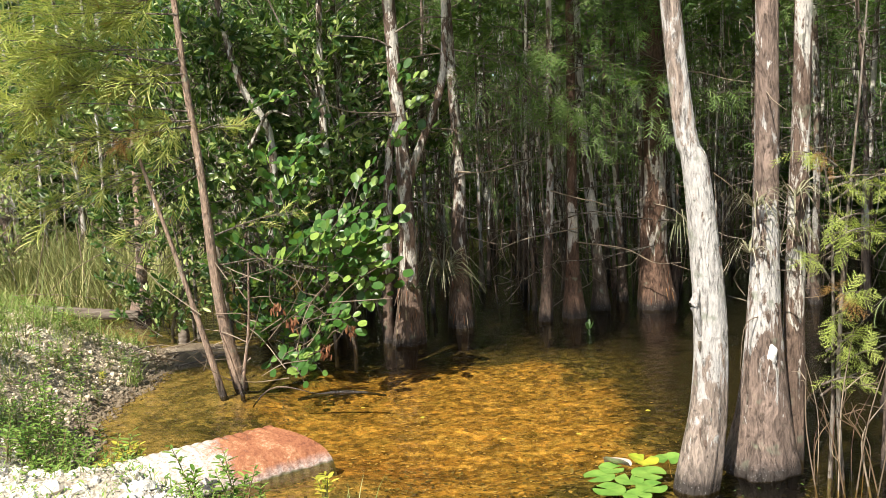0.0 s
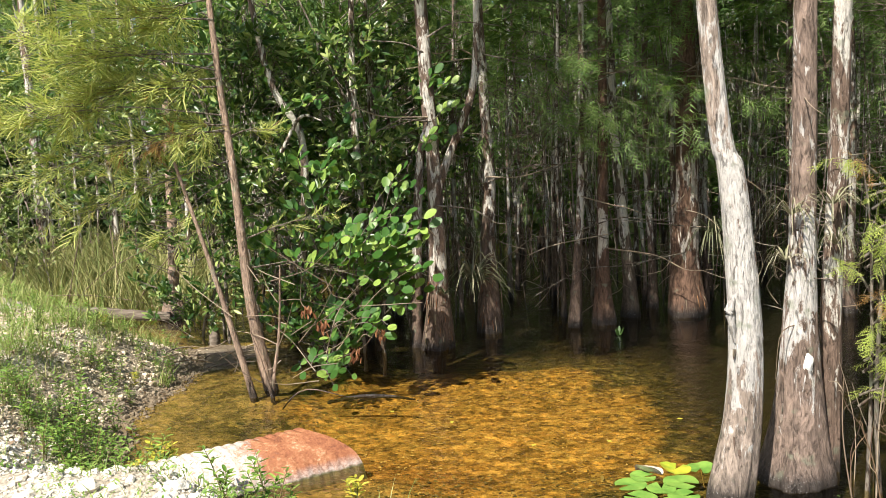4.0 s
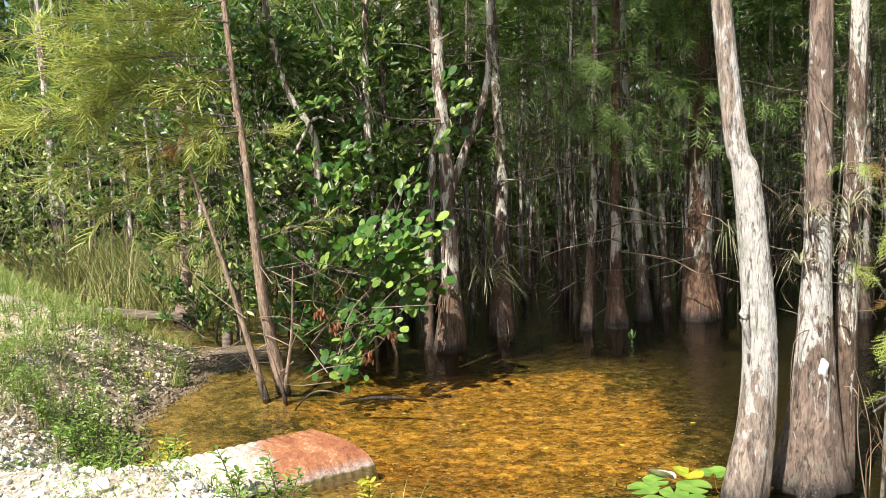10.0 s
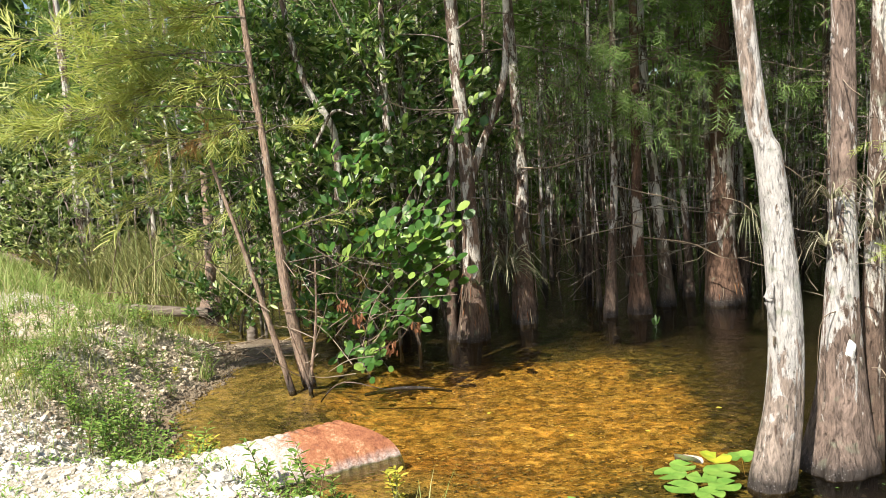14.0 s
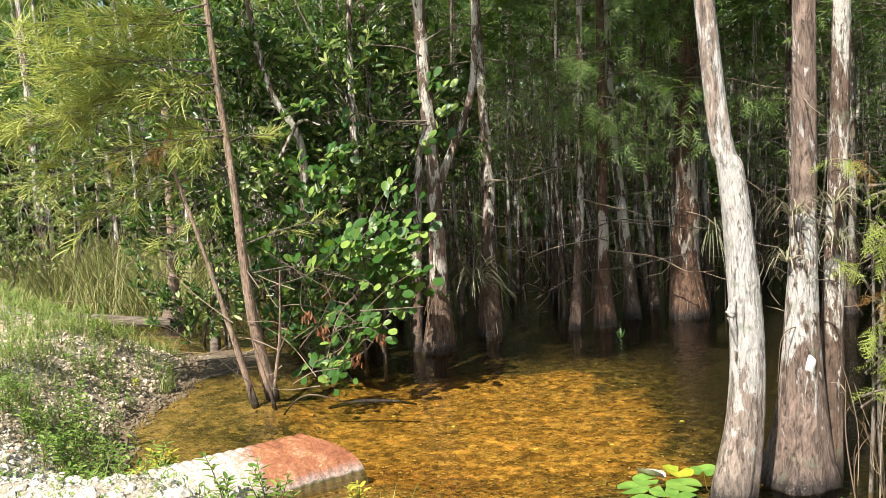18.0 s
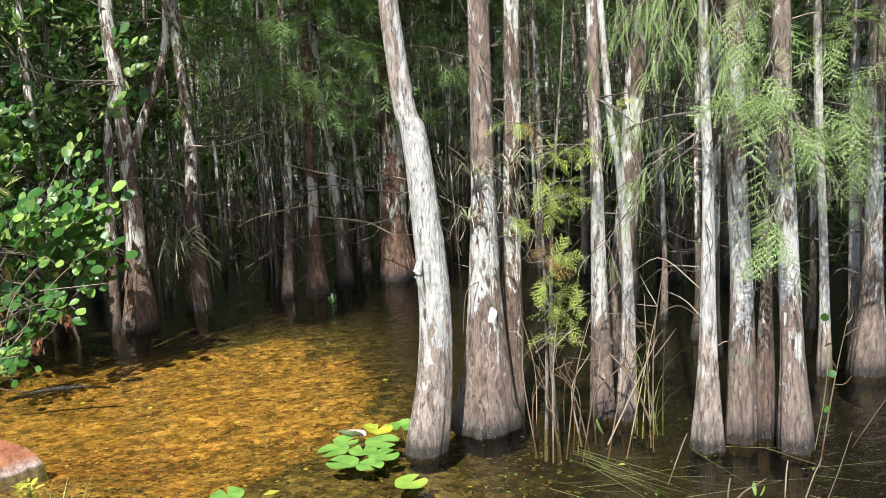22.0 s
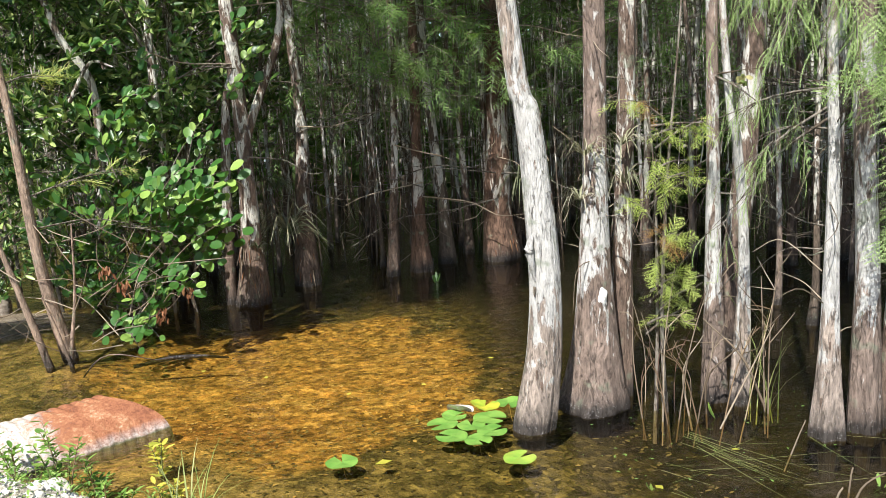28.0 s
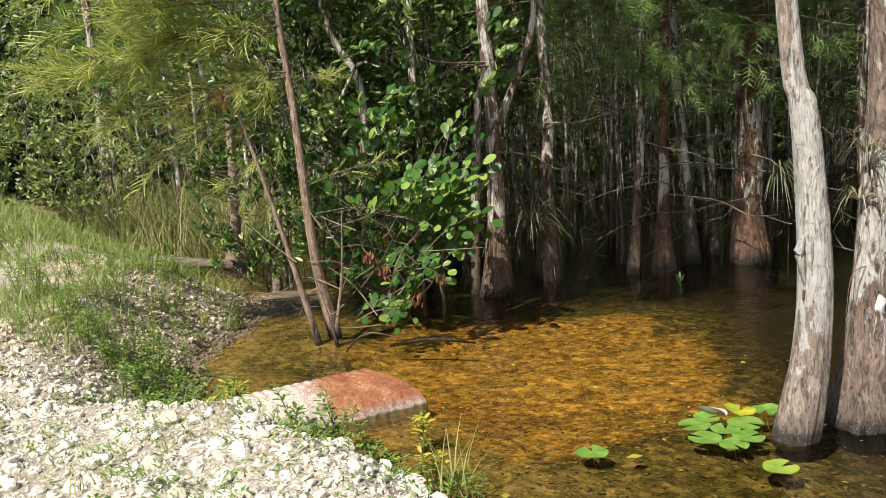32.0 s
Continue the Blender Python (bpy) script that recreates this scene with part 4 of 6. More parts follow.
sap = thing("cypress_sapling", "cypress sapling with fresh yellow-green feathery leaves", "sapling")
for rows in ([(2.10, 4.55, -0.3, .016), (2.06, 4.55, .5, .013), (2.10, 4.55, 1.4, .010), (2.18, 4.53, 2.3, .006), (2.26, 4.52, 3.4, .0015)],
             [(2.02, 4.6, -0.3, .014), (2.04, 4.57, .6, .011), (2.0, 4.5, 1.5, .007), (1.93, 4.45, 1.9, .004)]):
    g = Geo()
    tube(g, rows, 20, 7, .05)
    part("stem", g, M_TWIG, sap)
rng = np.random.default_rng(505)
for k in range(22):
    z = .52 + 1.45 * k / 22
    a = rng.uniform(-2.9, .2)
    ln = rng.uniform(.14, .3)
    b = np.array([2.0 + rng.uniform(-.05, .05), 4.54, z])
    limbs_of(sap, [(b, b + np.array([math.cos(a) * ln, math.sin(a) * ln * .8, rng.uniform(.0, .16)]), 6, .17)], PLUME, M_NEEDLE_RUST if k % 11 == 9 else M_NEEDLE_FRESH, "twig of yellow-green needles", hang=0.4, many=2.3, fine=.66, spread=1.1, twigs=3, flat=.7)


# long limbs added out of view over the pool, to shade its far side
rng = np.random.default_rng(402)
for k in range(8):
    tree, foot = ((T_SHAGGY, (-.55, 8.75)), (T_AIR, (.05, 9.48)), (YOUNG, (-2.34, 7.21)))[k % 3]
    e = np.array([rng.uniform(-1.0, .9), rng.uniform(6.0, 7.2), rng.uniform(4.15, 4.7)])
    g = Geo()
    spray(g, (*foot, rng.uniform(4.3, 4.9)), e, 24, FROND_LITE, .42, .014, rng=rng, arch=.08, hang=0.0)
    for q in range(5):
        p = e + (np.array([*foot, 4.6]) - e) * rng.uniform(0, .5)
        spray(g, p, p + np.array([rng.uniform(-.6, .6), rng.uniform(-.4, .4), rng.uniform(0, .15)]), 16, FROND_LITE, .42, .005, rng=rng, hang=0.0)
    part("branch", g, (M_TWIG, M_NEEDLE_DARK), tree, "unseen branch added over the pool for shade")


# feathery boughs hanging in front of the inner trunks
rng = np.random.default_rng(611)
for tree, x, y, n in ((T_AIR, .1, 9.48, 4), (T_THIN, 1.18, 9.5, 8), (T_RED, 1.48, 9.6, 9), (T_OLD, 2.48, 9.9, 15)):
    for k in range(n):
        a = np.array([x, y - .04, rng.uniform(1.9, 3.7)])
        e = a + np.array([rng.uniform(-.3, .9) if tree is T_AIR else rng.uniform(-.85, .85), rng.uniform(-.9, -.2), rng.uniform(-.35, .2)])
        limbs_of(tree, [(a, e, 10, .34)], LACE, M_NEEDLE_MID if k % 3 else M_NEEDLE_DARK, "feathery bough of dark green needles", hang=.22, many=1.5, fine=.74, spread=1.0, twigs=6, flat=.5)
# boughs added above the view, only to cast shade on trunks and shrub
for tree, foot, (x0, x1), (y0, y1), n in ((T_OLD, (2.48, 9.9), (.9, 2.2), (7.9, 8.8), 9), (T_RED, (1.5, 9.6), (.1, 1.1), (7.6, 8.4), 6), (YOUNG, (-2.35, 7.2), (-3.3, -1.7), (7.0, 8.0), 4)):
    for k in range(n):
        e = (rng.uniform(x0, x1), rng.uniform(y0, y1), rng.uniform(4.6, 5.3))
        limbs_of(tree, [((*foot, rng.uniform(4.6, 5.2)), e, 10, .5)], LACE, M_NEEDLE_DARK, "unseen feathery bough added high up for shade", hang=0.0, many=2.4, fine=.8, spread=.9, twigs=6, flat=.3)
slim = thing("cypress_sapling", "slim straight cypress sapling feathered with green needles", "sapling")
g = Geo()
tube(g, [(1.13, 9.85, -.3, .015), (1.12, 9.85, 1.2, .012), (1.10, 9.84, 2.6, .009), (1.12, 9.84, 4.3, .003)], 26, 7, .05)
part("stem", g, M_TWIG, slim)
for k in range(24):
    z = 2.0 + 2.2 * k / 24
    a = rng.uniform(0, 6.28)
    e = np.array([1.11 + .3 * math.cos(a), 9.84 + .3 * math.sin(a), z + .12])
    limbs_of(slim, [((1.11, 9.84, z), e, 6, .28)], LACE, M_NEEDLE_GREEN, "short twig of green needles", many=1.6, fine=.75, spread=.7, twigs=3)

# limbs added out of view on the far right, to shade the water's edge
for k in range(9):
    tree, foot = ((R_FOUR, (4.5, 4.5)), (R_THREE, (3.1, 3.8)))[k % 2]
    e = np.array([rng.uniform(4.6, 6.0), rng.uniform(2.0, 3.4), rng.uniform(4.1, 5.2)])
    g = Geo()
    spray(g, (*foot, rng.uniform(4.3, 5.2)), e, 24, FROND_LITE, .45, .014, rng=rng, arch=.08, hang=0.0)
    for q in range(5):
        p = e + (np.array([*foot, 4.6]) - e) * rng.uniform(0, .6)
        spray(g, p, p + np.array([rng.uniform(-.6, .6), rng.uniform(-.6, .4), rng.uniform(0, .2)]), 16, FROND_LITE, .45, .005, rng=rng, hang=0.0)
    part("branch", g, (M_TWIG, M_NEEDLE_DARK), tree, "unseen branch added over the water for shade")
# two further unseen boughs, set to shade the grey trunk
for k in range(2):
    e = (rng.uniform(3.1, 3.5), rng.uniform(.8, 1.2), rng.uniform(4.2, 4.8))
    limbs_of(T_GREY, [((4.49, 3.8, rng.uniform(4.4, 5.2)), e, 12, .55)], LACE, M_NEEDLE_DARK, "unseen bough added over the water for shade", hang=0.0, many=2.6, fine=.8, spread=.9, twigs=8, flat=.3)

# ---- the forest behind: slender cypress poles ----
def pole(seed, radius, top, twigs, foliage):
    rng = np.random.default_rng(seed)
    t = thing("cypress_pole", "slender pale cypress pole in a dense swamp stand", "tree", "background cypress stand")
    lean = rng.uniform(-0.12, 0.12, 2)
    bend = rng.uniform(-0.08, 0.08, 2)
    rows = [(0, 0, 0, radius * 2.0), (lean[0] * .1, lean[1] * .1, .5, radius * 1.25), (lean[0] * .4 + bend[0], lean[1] * .4 + bend[1], 2.0, radius), (lean[0], lean[1], 4.2, radius * .8)]
    g, c = trunk_geo(rows, seed, top=top, sides=9, step=0.16, flutes=3, flute=.12, knots=.10)
    part("trunk", g, (M_POLE, M_BARK_DARK, M_BARK, M_POLE)[seed % 4], t)
    g = Geo()
    for k in range(twigs):
        i = int(np.argmin(abs(c[:, 2] - rng.uniform(.7, 4.0))))
        a, ln = rng.uniform(0, 6.28), rng.uniform(.25, .9)
        end = c[i, :3] + np.array([math.cos(a) * ln, math.sin(a) * ln, rng.uniform(-.25, .35)])
        mid = (c[i, :3] + end) / 2 + rng.uniform(-.1, .1, 3)
        tube(g, [(*c[i, :3], .008), (*mid, .005), (*end, .002)], 5, 4)
    for k in range(foliage):
        i = int(np.argmin(abs(c[:, 2] - rng.uniform(1.4, 4.2))))
        a, ln = rng.uniform(0, 6.28), rng.uniform(.3, .8)
        spray(g, c[i, :3], c[i, :3] + np.array([math.cos(a) * ln, math.sin(a) * ln, .05]), 7, FROND_LITE, .26, .006, rng=rng)
    tagged(part("brushwood", g, (M_TWIG, M_NEEDLE_MID), t, "dry twigs and sparse needles"), kind="stuff")
    tagged(part("crown", crown_geo(c, top, rng, 8, 3.3, 1.3, 16, .62), (M_TWIG, M_NEEDLE_DARK), t, "feathery green needles"), kind="stuff")
    return t


POLES = [pole(100 + k, r, h, tw, fo) for k, (r, h, tw, fo) in enumerate(((.028, 7.5, 18, 16), (.040, 8.0, 18, 12), (.020, 6.8, 20, 22), (.052, 8.5, 16, 10), (.024, 7.0, 22, 20), (.033, 7.8, 18, 15), (.017, 6.2, 16, 26)))]
rng = np.random.default_rng(21)
spots = []
first = {}
for tries in range(9000):
    if len(spots) >= 285:
        break
    dist = 10.0 + 22.0 * rng.uniform() ** 1.5
    a = rng.uniform(-0.66, 0.98)
    if a > 0.5:
        dist = 6.6 + 22.0 * rng.uniform() ** 1.5
    x, y = dist * math.sin(a), dist * math.cos(a)
    if y < 9.9 and x < 3.6:
        continue
    if 0.8 * x + 0.6 * y < 3.0 or (a < -0.25 and dist < 15):
        continue
    if spots and min((x - p) ** 2 + (y - q) ** 2 for p, q in spots) < (0.20 if dist < 14 else 0.5):
        continue
    spots.append((x, y))
    k = int(rng.integers(len(POLES)))
    m = pose(x, y, 0, rng.uniform(-2, 2), rng.uniform(-2, 2), rng.uniform(0, 360)) @ Matrix.Scale(rng.uniform(.85, 1.2), 4)
    if k not in first:
        first[k] = True
        POLES[k].matrix_basis = m
    else:
        c = copy_thing(POLES[k], m)
        c.matrix_basis = m

# thin stems between the poles
g = Geo()
rng = np.random.default_rng(23)
singles = 0
for k in range(640):
    dist = 10.2 + 10 * rng.uniform() ** 1.2
    a = rng.uniform(-0.3, 0.95)
    x, y = dist * math.sin(a), dist * math.cos(a)
    if y < 9.9 and x < 4.5:
        continue
    h, r = rng.uniform(2.5, 5.5), rng.uniform(.005, .014)
    d = rng.uniform(-.25, .25, 4)
    single = dist < 14.2 and singles < 290
    one = Geo() if single else g
    tube(one, [(x, y, -.3, r), (x + d[0], y + d[1], h * .5, r * .8), (x + d[2] * 1.4, y + d[3] * 1.4, h, r * .4)], 8, 5)
    if single:
        singles += 1
        tagged(part("thin_sapling", one, M_POLE if k % 2 else M_BARK_DARK), "thin bare grey sapling in the swamp stand", "sapling", "thin saplings")
tagged(part("thin_saplings", g, M_BARK_DARK), "crowded thin grey saplings deep in the stand", "saplings", kind="stuff")

# brown brush between the poles
g = Geo()
for k in range(1500):
    dist = 9.9 + 6 * rng.uniform() ** 1.3
    a = rng.uniform(-0.12, 0.95)
    x, y = dist * math.sin(a), dist * math.cos(a)
    if a > .5:
        x, y = x * .8, y * .8
    z = rng.uniform(.15, 3.4)
    d = np.array([rng.uniform(-.4, .4), rng.uniform(-.3, .3), rng.uniform(-.35, .45)])
    m = d * .5 + rng.uniform(-.1, .1, 3)
    tube(g, [(x, y, z, .006), (x + m[0], y + m[1], z + m[2], .0045), (x + d[0], y + d[1], z + d[2], .002)], 5, 4)
tagged(part("dead_brush", g, M_REED), "tangled brown twigs among the cypress poles", "brush", kind="stuff")

# ---- broad-leaved shrubs ----
LEAF_V = np.array([(0, 0, 0), (-.26, .28, .05), (.26, .28, .05), (0, .33, -.03), (-.30, .62, .04), (.30, .62, .04), (0, .66, -.03), (-.17, .88, 0), (.17, .88, 0), (0, 1, -.06)])
LEAF_F = np.array([(0, 3, 1), (0, 2, 3), (1, 3, 6), (1, 6, 4), (3, 2, 5), (3, 5, 6), (4, 6, 9), (4, 9, 7), (6, 5, 8), (6, 8, 9)])
NARROW_V = LEAF_V * np.array([.55, 1, 1])
LITE_V = np.array([(0, 0, 0), (-.25, .5, .05), (.25, .5, .05), (0, 1, -.08), (0, .5, -.03)])
LITE_F = np.array([(0, 4, 1), (0, 2, 4), (1, 4, 3), (4, 2, 3)])


def twig_leaves(rng, c, n, size, face, tip=0.35):
    """Turns and places for n leaves along the end of the curve c."""
    i = rng.integers(int(len(c) * (1 - tip)), len(c), n)
    t = unit(np.gradient(c, axis=0))[i]
    d = unit(t * 0.5 + rng.uniform(-1, 1, (n, 3)) + np.array([0, 0, 0.15]))
    nrm = unit(np.array(face) + rng.uniform(-0.75, 0.75, (n, 3)))
    return turns(d, nrm, size * rng.uniform(.65, 1.2, n)), c[i]


def shrub(name, label, roots, blobs, leaf, material, seed, face=(-.35, -.5, .8), stems=True):
    """roots: feet of the stems; blobs: centre, radii, twigs, leaves a twig, leaf length."""
    rng = np.random.default_rng(seed)
    t = thing(name, label, "shrub")
    wood, lf = Geo(), Geo()
    for (cx, cy, cz), (rx, ry, rz), twigs, n, size in blobs:
        for k in range(twigs):
            u = unit(rng.standard_normal(3)) * rng.uniform(0.45, 1.0) ** 0.6
            e = np.array([cx + u[0] * rx, cy + u[1] * ry, cz + u[2] * rz])
            if e[2] < 0.12:
                e[2] = 0.12 + rng.uniform(0, .2)
            b = e - np.array([u[0], u[1], .4]) * rng.uniform(.3, .7)
            m = (b + e) / 2 + rng.uniform(-.08, .08, 3)
            if stems:
                tube(wood, [(*b, .006), (*m, .004), (*e, .002)], 5, 4)
            c = spline([b, m, e], 20)
            lf.scatter(*leaf, *twig_leaves(rng, c, n, size, face))
    for k, (fx, fy) in enumerate(roots):
        (cx, cy, cz), (rx, ry, rz), *_ = blobs[k % len(blobs)]
        g = Geo()
        e = (cx + rng.uniform(-.5, .5) * rx, cy + rng.uniform(-.5, .5) * ry, cz + .3 * rz)
        tube(g, [(fx, fy, -.4, .022), (fx, fy, .1, .02), ((fx + e[0]) / 2 + rng.uniform(-.2, .2), (fy + e[1]) / 2, cz * .6, .016), (*e, .008)], 20, 7, .05)
        part("stem", g, M_TWIG, t)
    if wood.n:
        tagged(part("brushwood", wood, M_TWIG, t), kind="stuff")
    tagged(part("foliage", lf, material, t), kind="stuff")
    return t


BROAD, NARROW, LITE = (LEAF_V, LEAF_F), (NARROW_V, LEAF_F), (LITE_V, LITE_F)
FRONT = shrub("pond_apple_shrub", "glossy broad-leaved shrub hanging over the water", [(-1.75, 8.6), (-1.35, 8.7), (-1.15, 8.65), (-1.55, 8.8)], [
    ((-1.6, 8.2, .55), (.55, .4, .5), 34, 9, .09), ((-1.5, 8.4, 1.4), (.6, .4, .6), 30, 8, .11),
    ((-1.9, 8.2, 1.0), (.6, .5, .8), 50, 9, .10)], BROAD, M_LEAF_BIG, 41)
WILLOW = shrub("willow_shrub", "tall dark green shrub with narrow leaves at the water's edge", [(-2.0, 9.2), (-1.2, 9.4), (-2.6, 9.3), (-.9, 9.6), (-1.7, 9.0)], [
    ((-1.9, 9.1, 1.4), (1.3, .7, 1.3), 190, 12, .125), ((-1.3, 9.3, 2.7), (1.1, .7, 1.0), 170, 12, .13),
    ((-2.6, 9.0, 2.8), (1.1, .7, 1.1), 170, 12, .13), ((-1.8, 9.2, 3.9), (1.5, .8, .9), 150, 11, .13), ((-.4, 9.95, 2.7), (.7, .5, .9), 80, 9, .12), ((-1.6, 9.9, 2.2), (1.5, .4, 1.8), 190, 13, .14)], NARROW, M_LEAF_MID, 42)
shrub("wax_myrtle_shrub", "dense green shrub behind the young cypress", [(-3.5, 10.0), (-3.3, 10.2), (-3.1, 9.7)], [
    ((-3.4, 9.6, 1.2), (.9, .6, 1.1), 150, 12, .105), ((-4.2, 9.8, 2.6), (1.2, .7, 1.1), 190, 12, .11), ((-3.3, 9.8, 3.4), (1.1, .7, .9), 140, 11, .12)], NARROW, M_LEAF_MID, 43)
shrub("far_shrub", "rounded leafy shrub beyond the tall grass", [(-7.9, 13.6), (-7.3, 13.9)], [
    ((-7.7, 13.6, 1.5), (1.2, .7, 1.0), 120, 12, .12), ((-8.6, 14.5, 2.6), (1.3, .8, 1.3), 110, 12, .13)], NARROW, M_LEAF_OLIVE, 44)
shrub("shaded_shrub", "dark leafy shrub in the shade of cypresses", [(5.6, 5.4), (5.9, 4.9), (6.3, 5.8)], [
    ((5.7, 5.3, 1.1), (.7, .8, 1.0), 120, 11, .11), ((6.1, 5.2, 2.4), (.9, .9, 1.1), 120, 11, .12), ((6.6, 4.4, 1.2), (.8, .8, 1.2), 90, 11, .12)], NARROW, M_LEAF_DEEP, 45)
for k, (x, y, h) in enumerate(((-6.6, 18.2, 5.0), (-9.5, 18.5, 5.0), (-4.5, 15.8, 4.6), (-12.5, 19.0, 5.2), (-2.4, 12.6, 4.2), (-14.0, 24.0, 6.0), (7.8, 7.2, 4.0), (.3, 17.5, 2.6), (2.6, 16.5, 2.4), (4.8, 17.2, 2.8), (7.2, 15.5, 2.6), (9.0, 13.0, 3.0), (10.5, 10.5, 3.2), (-1.6, 15.5, 3.0), (3.6, 20.5, 3.4), (0.9, 21.5, 3.4), (7.0, 20.0, 3.6), (12.0, 15.0, 3.6), (6.3, 12.4, 1.6), (-11.0, 15.2, 4.6), (-13.6, 16.4, 5.0), (-17.5, 22.0, 6.0), (-9.0, 21.5, 6.5), (-19.0, 27.0, 7.0))):
    # left bushes take the sunlit leaf colour, all others the shaded one
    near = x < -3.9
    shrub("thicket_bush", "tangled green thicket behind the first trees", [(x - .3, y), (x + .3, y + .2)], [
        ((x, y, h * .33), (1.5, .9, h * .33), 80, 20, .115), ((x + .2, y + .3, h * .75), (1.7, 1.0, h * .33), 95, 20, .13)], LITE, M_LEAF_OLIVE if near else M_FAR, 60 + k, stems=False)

# the far edge of the wood, all round
rng = np.random.default_rng(77)
g = Geo()
n = 100000
a = rng.uniform(-1.35, 1.75, n)
d = rng.uniform(30, 37, n)
p = np.stack([d * np.sin(a), d * np.cos(a), 11 * rng.uniform(0, 1, n) ** 1.2], -1)
g.scatter(LITE_V, LITE_F, turns(rng.standard_normal((n, 3)), rng.standard_normal((n, 3)), rng.uniform(.35, .75, n)), p)
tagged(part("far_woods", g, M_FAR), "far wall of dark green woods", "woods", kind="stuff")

# single large leaves in front of the shrub
ROUND_V = np.array([(0, 0, 0), (-.20, .16, .02), (.20, .16, .02), (0, .2, -.025), (-.335, .46, .045), (.335, .46, .045), (0, .5, -.035), (-.31, .74, .03), (.31, .74, .03), (0, .76, -.035), (-.16, .94, -.02), (.16, .94, -.02), (0, 1, -.05)])
ROUND_F = np.array([(0, 3, 1), (0, 2, 3), (1, 3, 6), (1, 6, 4), (3, 2, 5), (3, 5, 6), (4, 6, 9), (4, 9, 7), (6, 5, 8), (6, 8, 9), (7, 9, 12), (7, 12, 10), (9, 8, 11), (9, 11, 12)])
leaf_mesh = Geo()
leaf_mesh.add(ROUND_V, ROUND_F)
leaf_mesh = leaf_mesh.mesh("leaf")
rng = np.random.default_rng(48)
for rows in ([(-2.35, 9.6, -.3, .05), (-2.0, 9.0, 1.2, .045), (-1.88, 8.75, 2.3, .04), (-2.15, 8.65, 2.95, .035), (-2.35, 8.6, 4.2, .03)], [(-1.35, 9.3, -.3, .05), (-1.33, 9.1, 1.6, .042), (-1.35, 9.05, 2.6, .038), (-1.28, 9.05, 4.2, .03)], [(-2.1, 8.7, 2.2, .022), (-1.85, 8.6, 2.55, .016), (-1.62, 8.5, 2.5, .006)]):
    g = Geo()
    tube(g, rows, 30, 9, .05)
    part("stem", g, M_POLE, WILLOW, "pale leaning stem")
def leafy_twig(b, e, leaves, size, face, material):
    """A twig from b to e with leaves in two ranks along its outer part."""
    m = (b + e) / 2 + np.array([0, 0, .18 * np.linalg.norm(e - b)])
    g = Geo()
    tube(g, [(*b, .006), (*m, .0045), (*e, .002)], 7, 5)
    tw = part("twig", g, M_TWIG, FRONT)
    c = spline([b, m, e], 24)
    t = unit(np.gradient(c, axis=0))
    for k in range(leaves):
        q = 23 if k == leaves - 1 else int(6 + 17 * k / leaves)
        nrm = unit(np.array(face) + rng.uniform(-.42, .42, 3))
        side = unit(np.cross(t[q], nrm)) * (1 if k % 2 else -1)
        d = t[q] * (1.0 if k == leaves - 1 else .45) + side * (.1 if k == leaves - 1 else .85) + np.array([0, 0, .3])
        m3 = turns([d], [nrm], [size * rng.uniform(.7, 1.18)])[0]
        lf = part("leaf", leaf_mesh, material, tw)
        lf.matrix_basis = Matrix([list(m3[r]) + [c[q][r]] for r in range(3)] + [[0, 0, 0, 1]])


# centre of each spray, its spread, how many twigs, the way they grow
for (cx, cy, cz), (rx, ry, rz), twigs, way, size in (
        ((-1.12, 7.55, 1.30), (.30, .2, .13), 11, (.33, -.25, .24), .135), ((-1.42, 7.5, 1.12), (.32, .2, .10), 9, (.1, -.3, .2), .125), ((-.94, 7.6, 1.22), (.2, .2, .16), 9, (.36, -.15, .12), .13),
        ((-1.04, 7.55, 1.0), (.24, .2, .10), 7, (.3, -.25, .05), .122), ((-1.75, 7.5, 1.35), (.3, .2, .2), 4, (-.1, -.3, .25), .105), ((-1.28, 7.45, .72), (.24, .2, .08), 5, (.25, -.25, .0), .115),
        ((-1.50, 7.35, .36), (.26, .2, .10), 7, (.15, -.22, -.05), .10), ((-.86, 7.65, .76), (.08, .15, .06), 3, (.22, -.2, .0), .115), ((-1.02, 7.7, 1.62), (.26, .2, .10), 4, (.2, -.2, .3), .115), ((-1.55, 7.7, 1.62), (.15, .15, .10), 3, (-.1, -.2, .28), .11),
        ((-.42, 8.5, 2.75), (.08, .1, .22), 4, (.15, -.15, .2), .12), ((-.42, 8.5, 2.25), (.12, .1, .1), 3, (.15, -.15, .1), .12), ((-1.62, 7.8, 2.0), (.06, .1, .05), 2, (.1, -.2, .12), .13), ((-1.3, 8.25, 2.45), (.5, .15, .4), 7, (.05, -.2, -.05), .115)):
    for k in range(twigs):
        u = rng.uniform(-1, 1, 3)
        b = np.array([cx + u[0] * rx - .12, cy + u[1] * ry + .2, cz + u[2] * rz - .12])
        e = b + (np.array(way) + rng.uniform(-.16, .16, 3)) * rng.uniform(.8, 1.25)
        e[2] = max(e[2], .1)
        leafy_twig(b, e, int(rng.integers(5, 9)), size, (-.28, -.62, .62), M_LEAF_BIG)

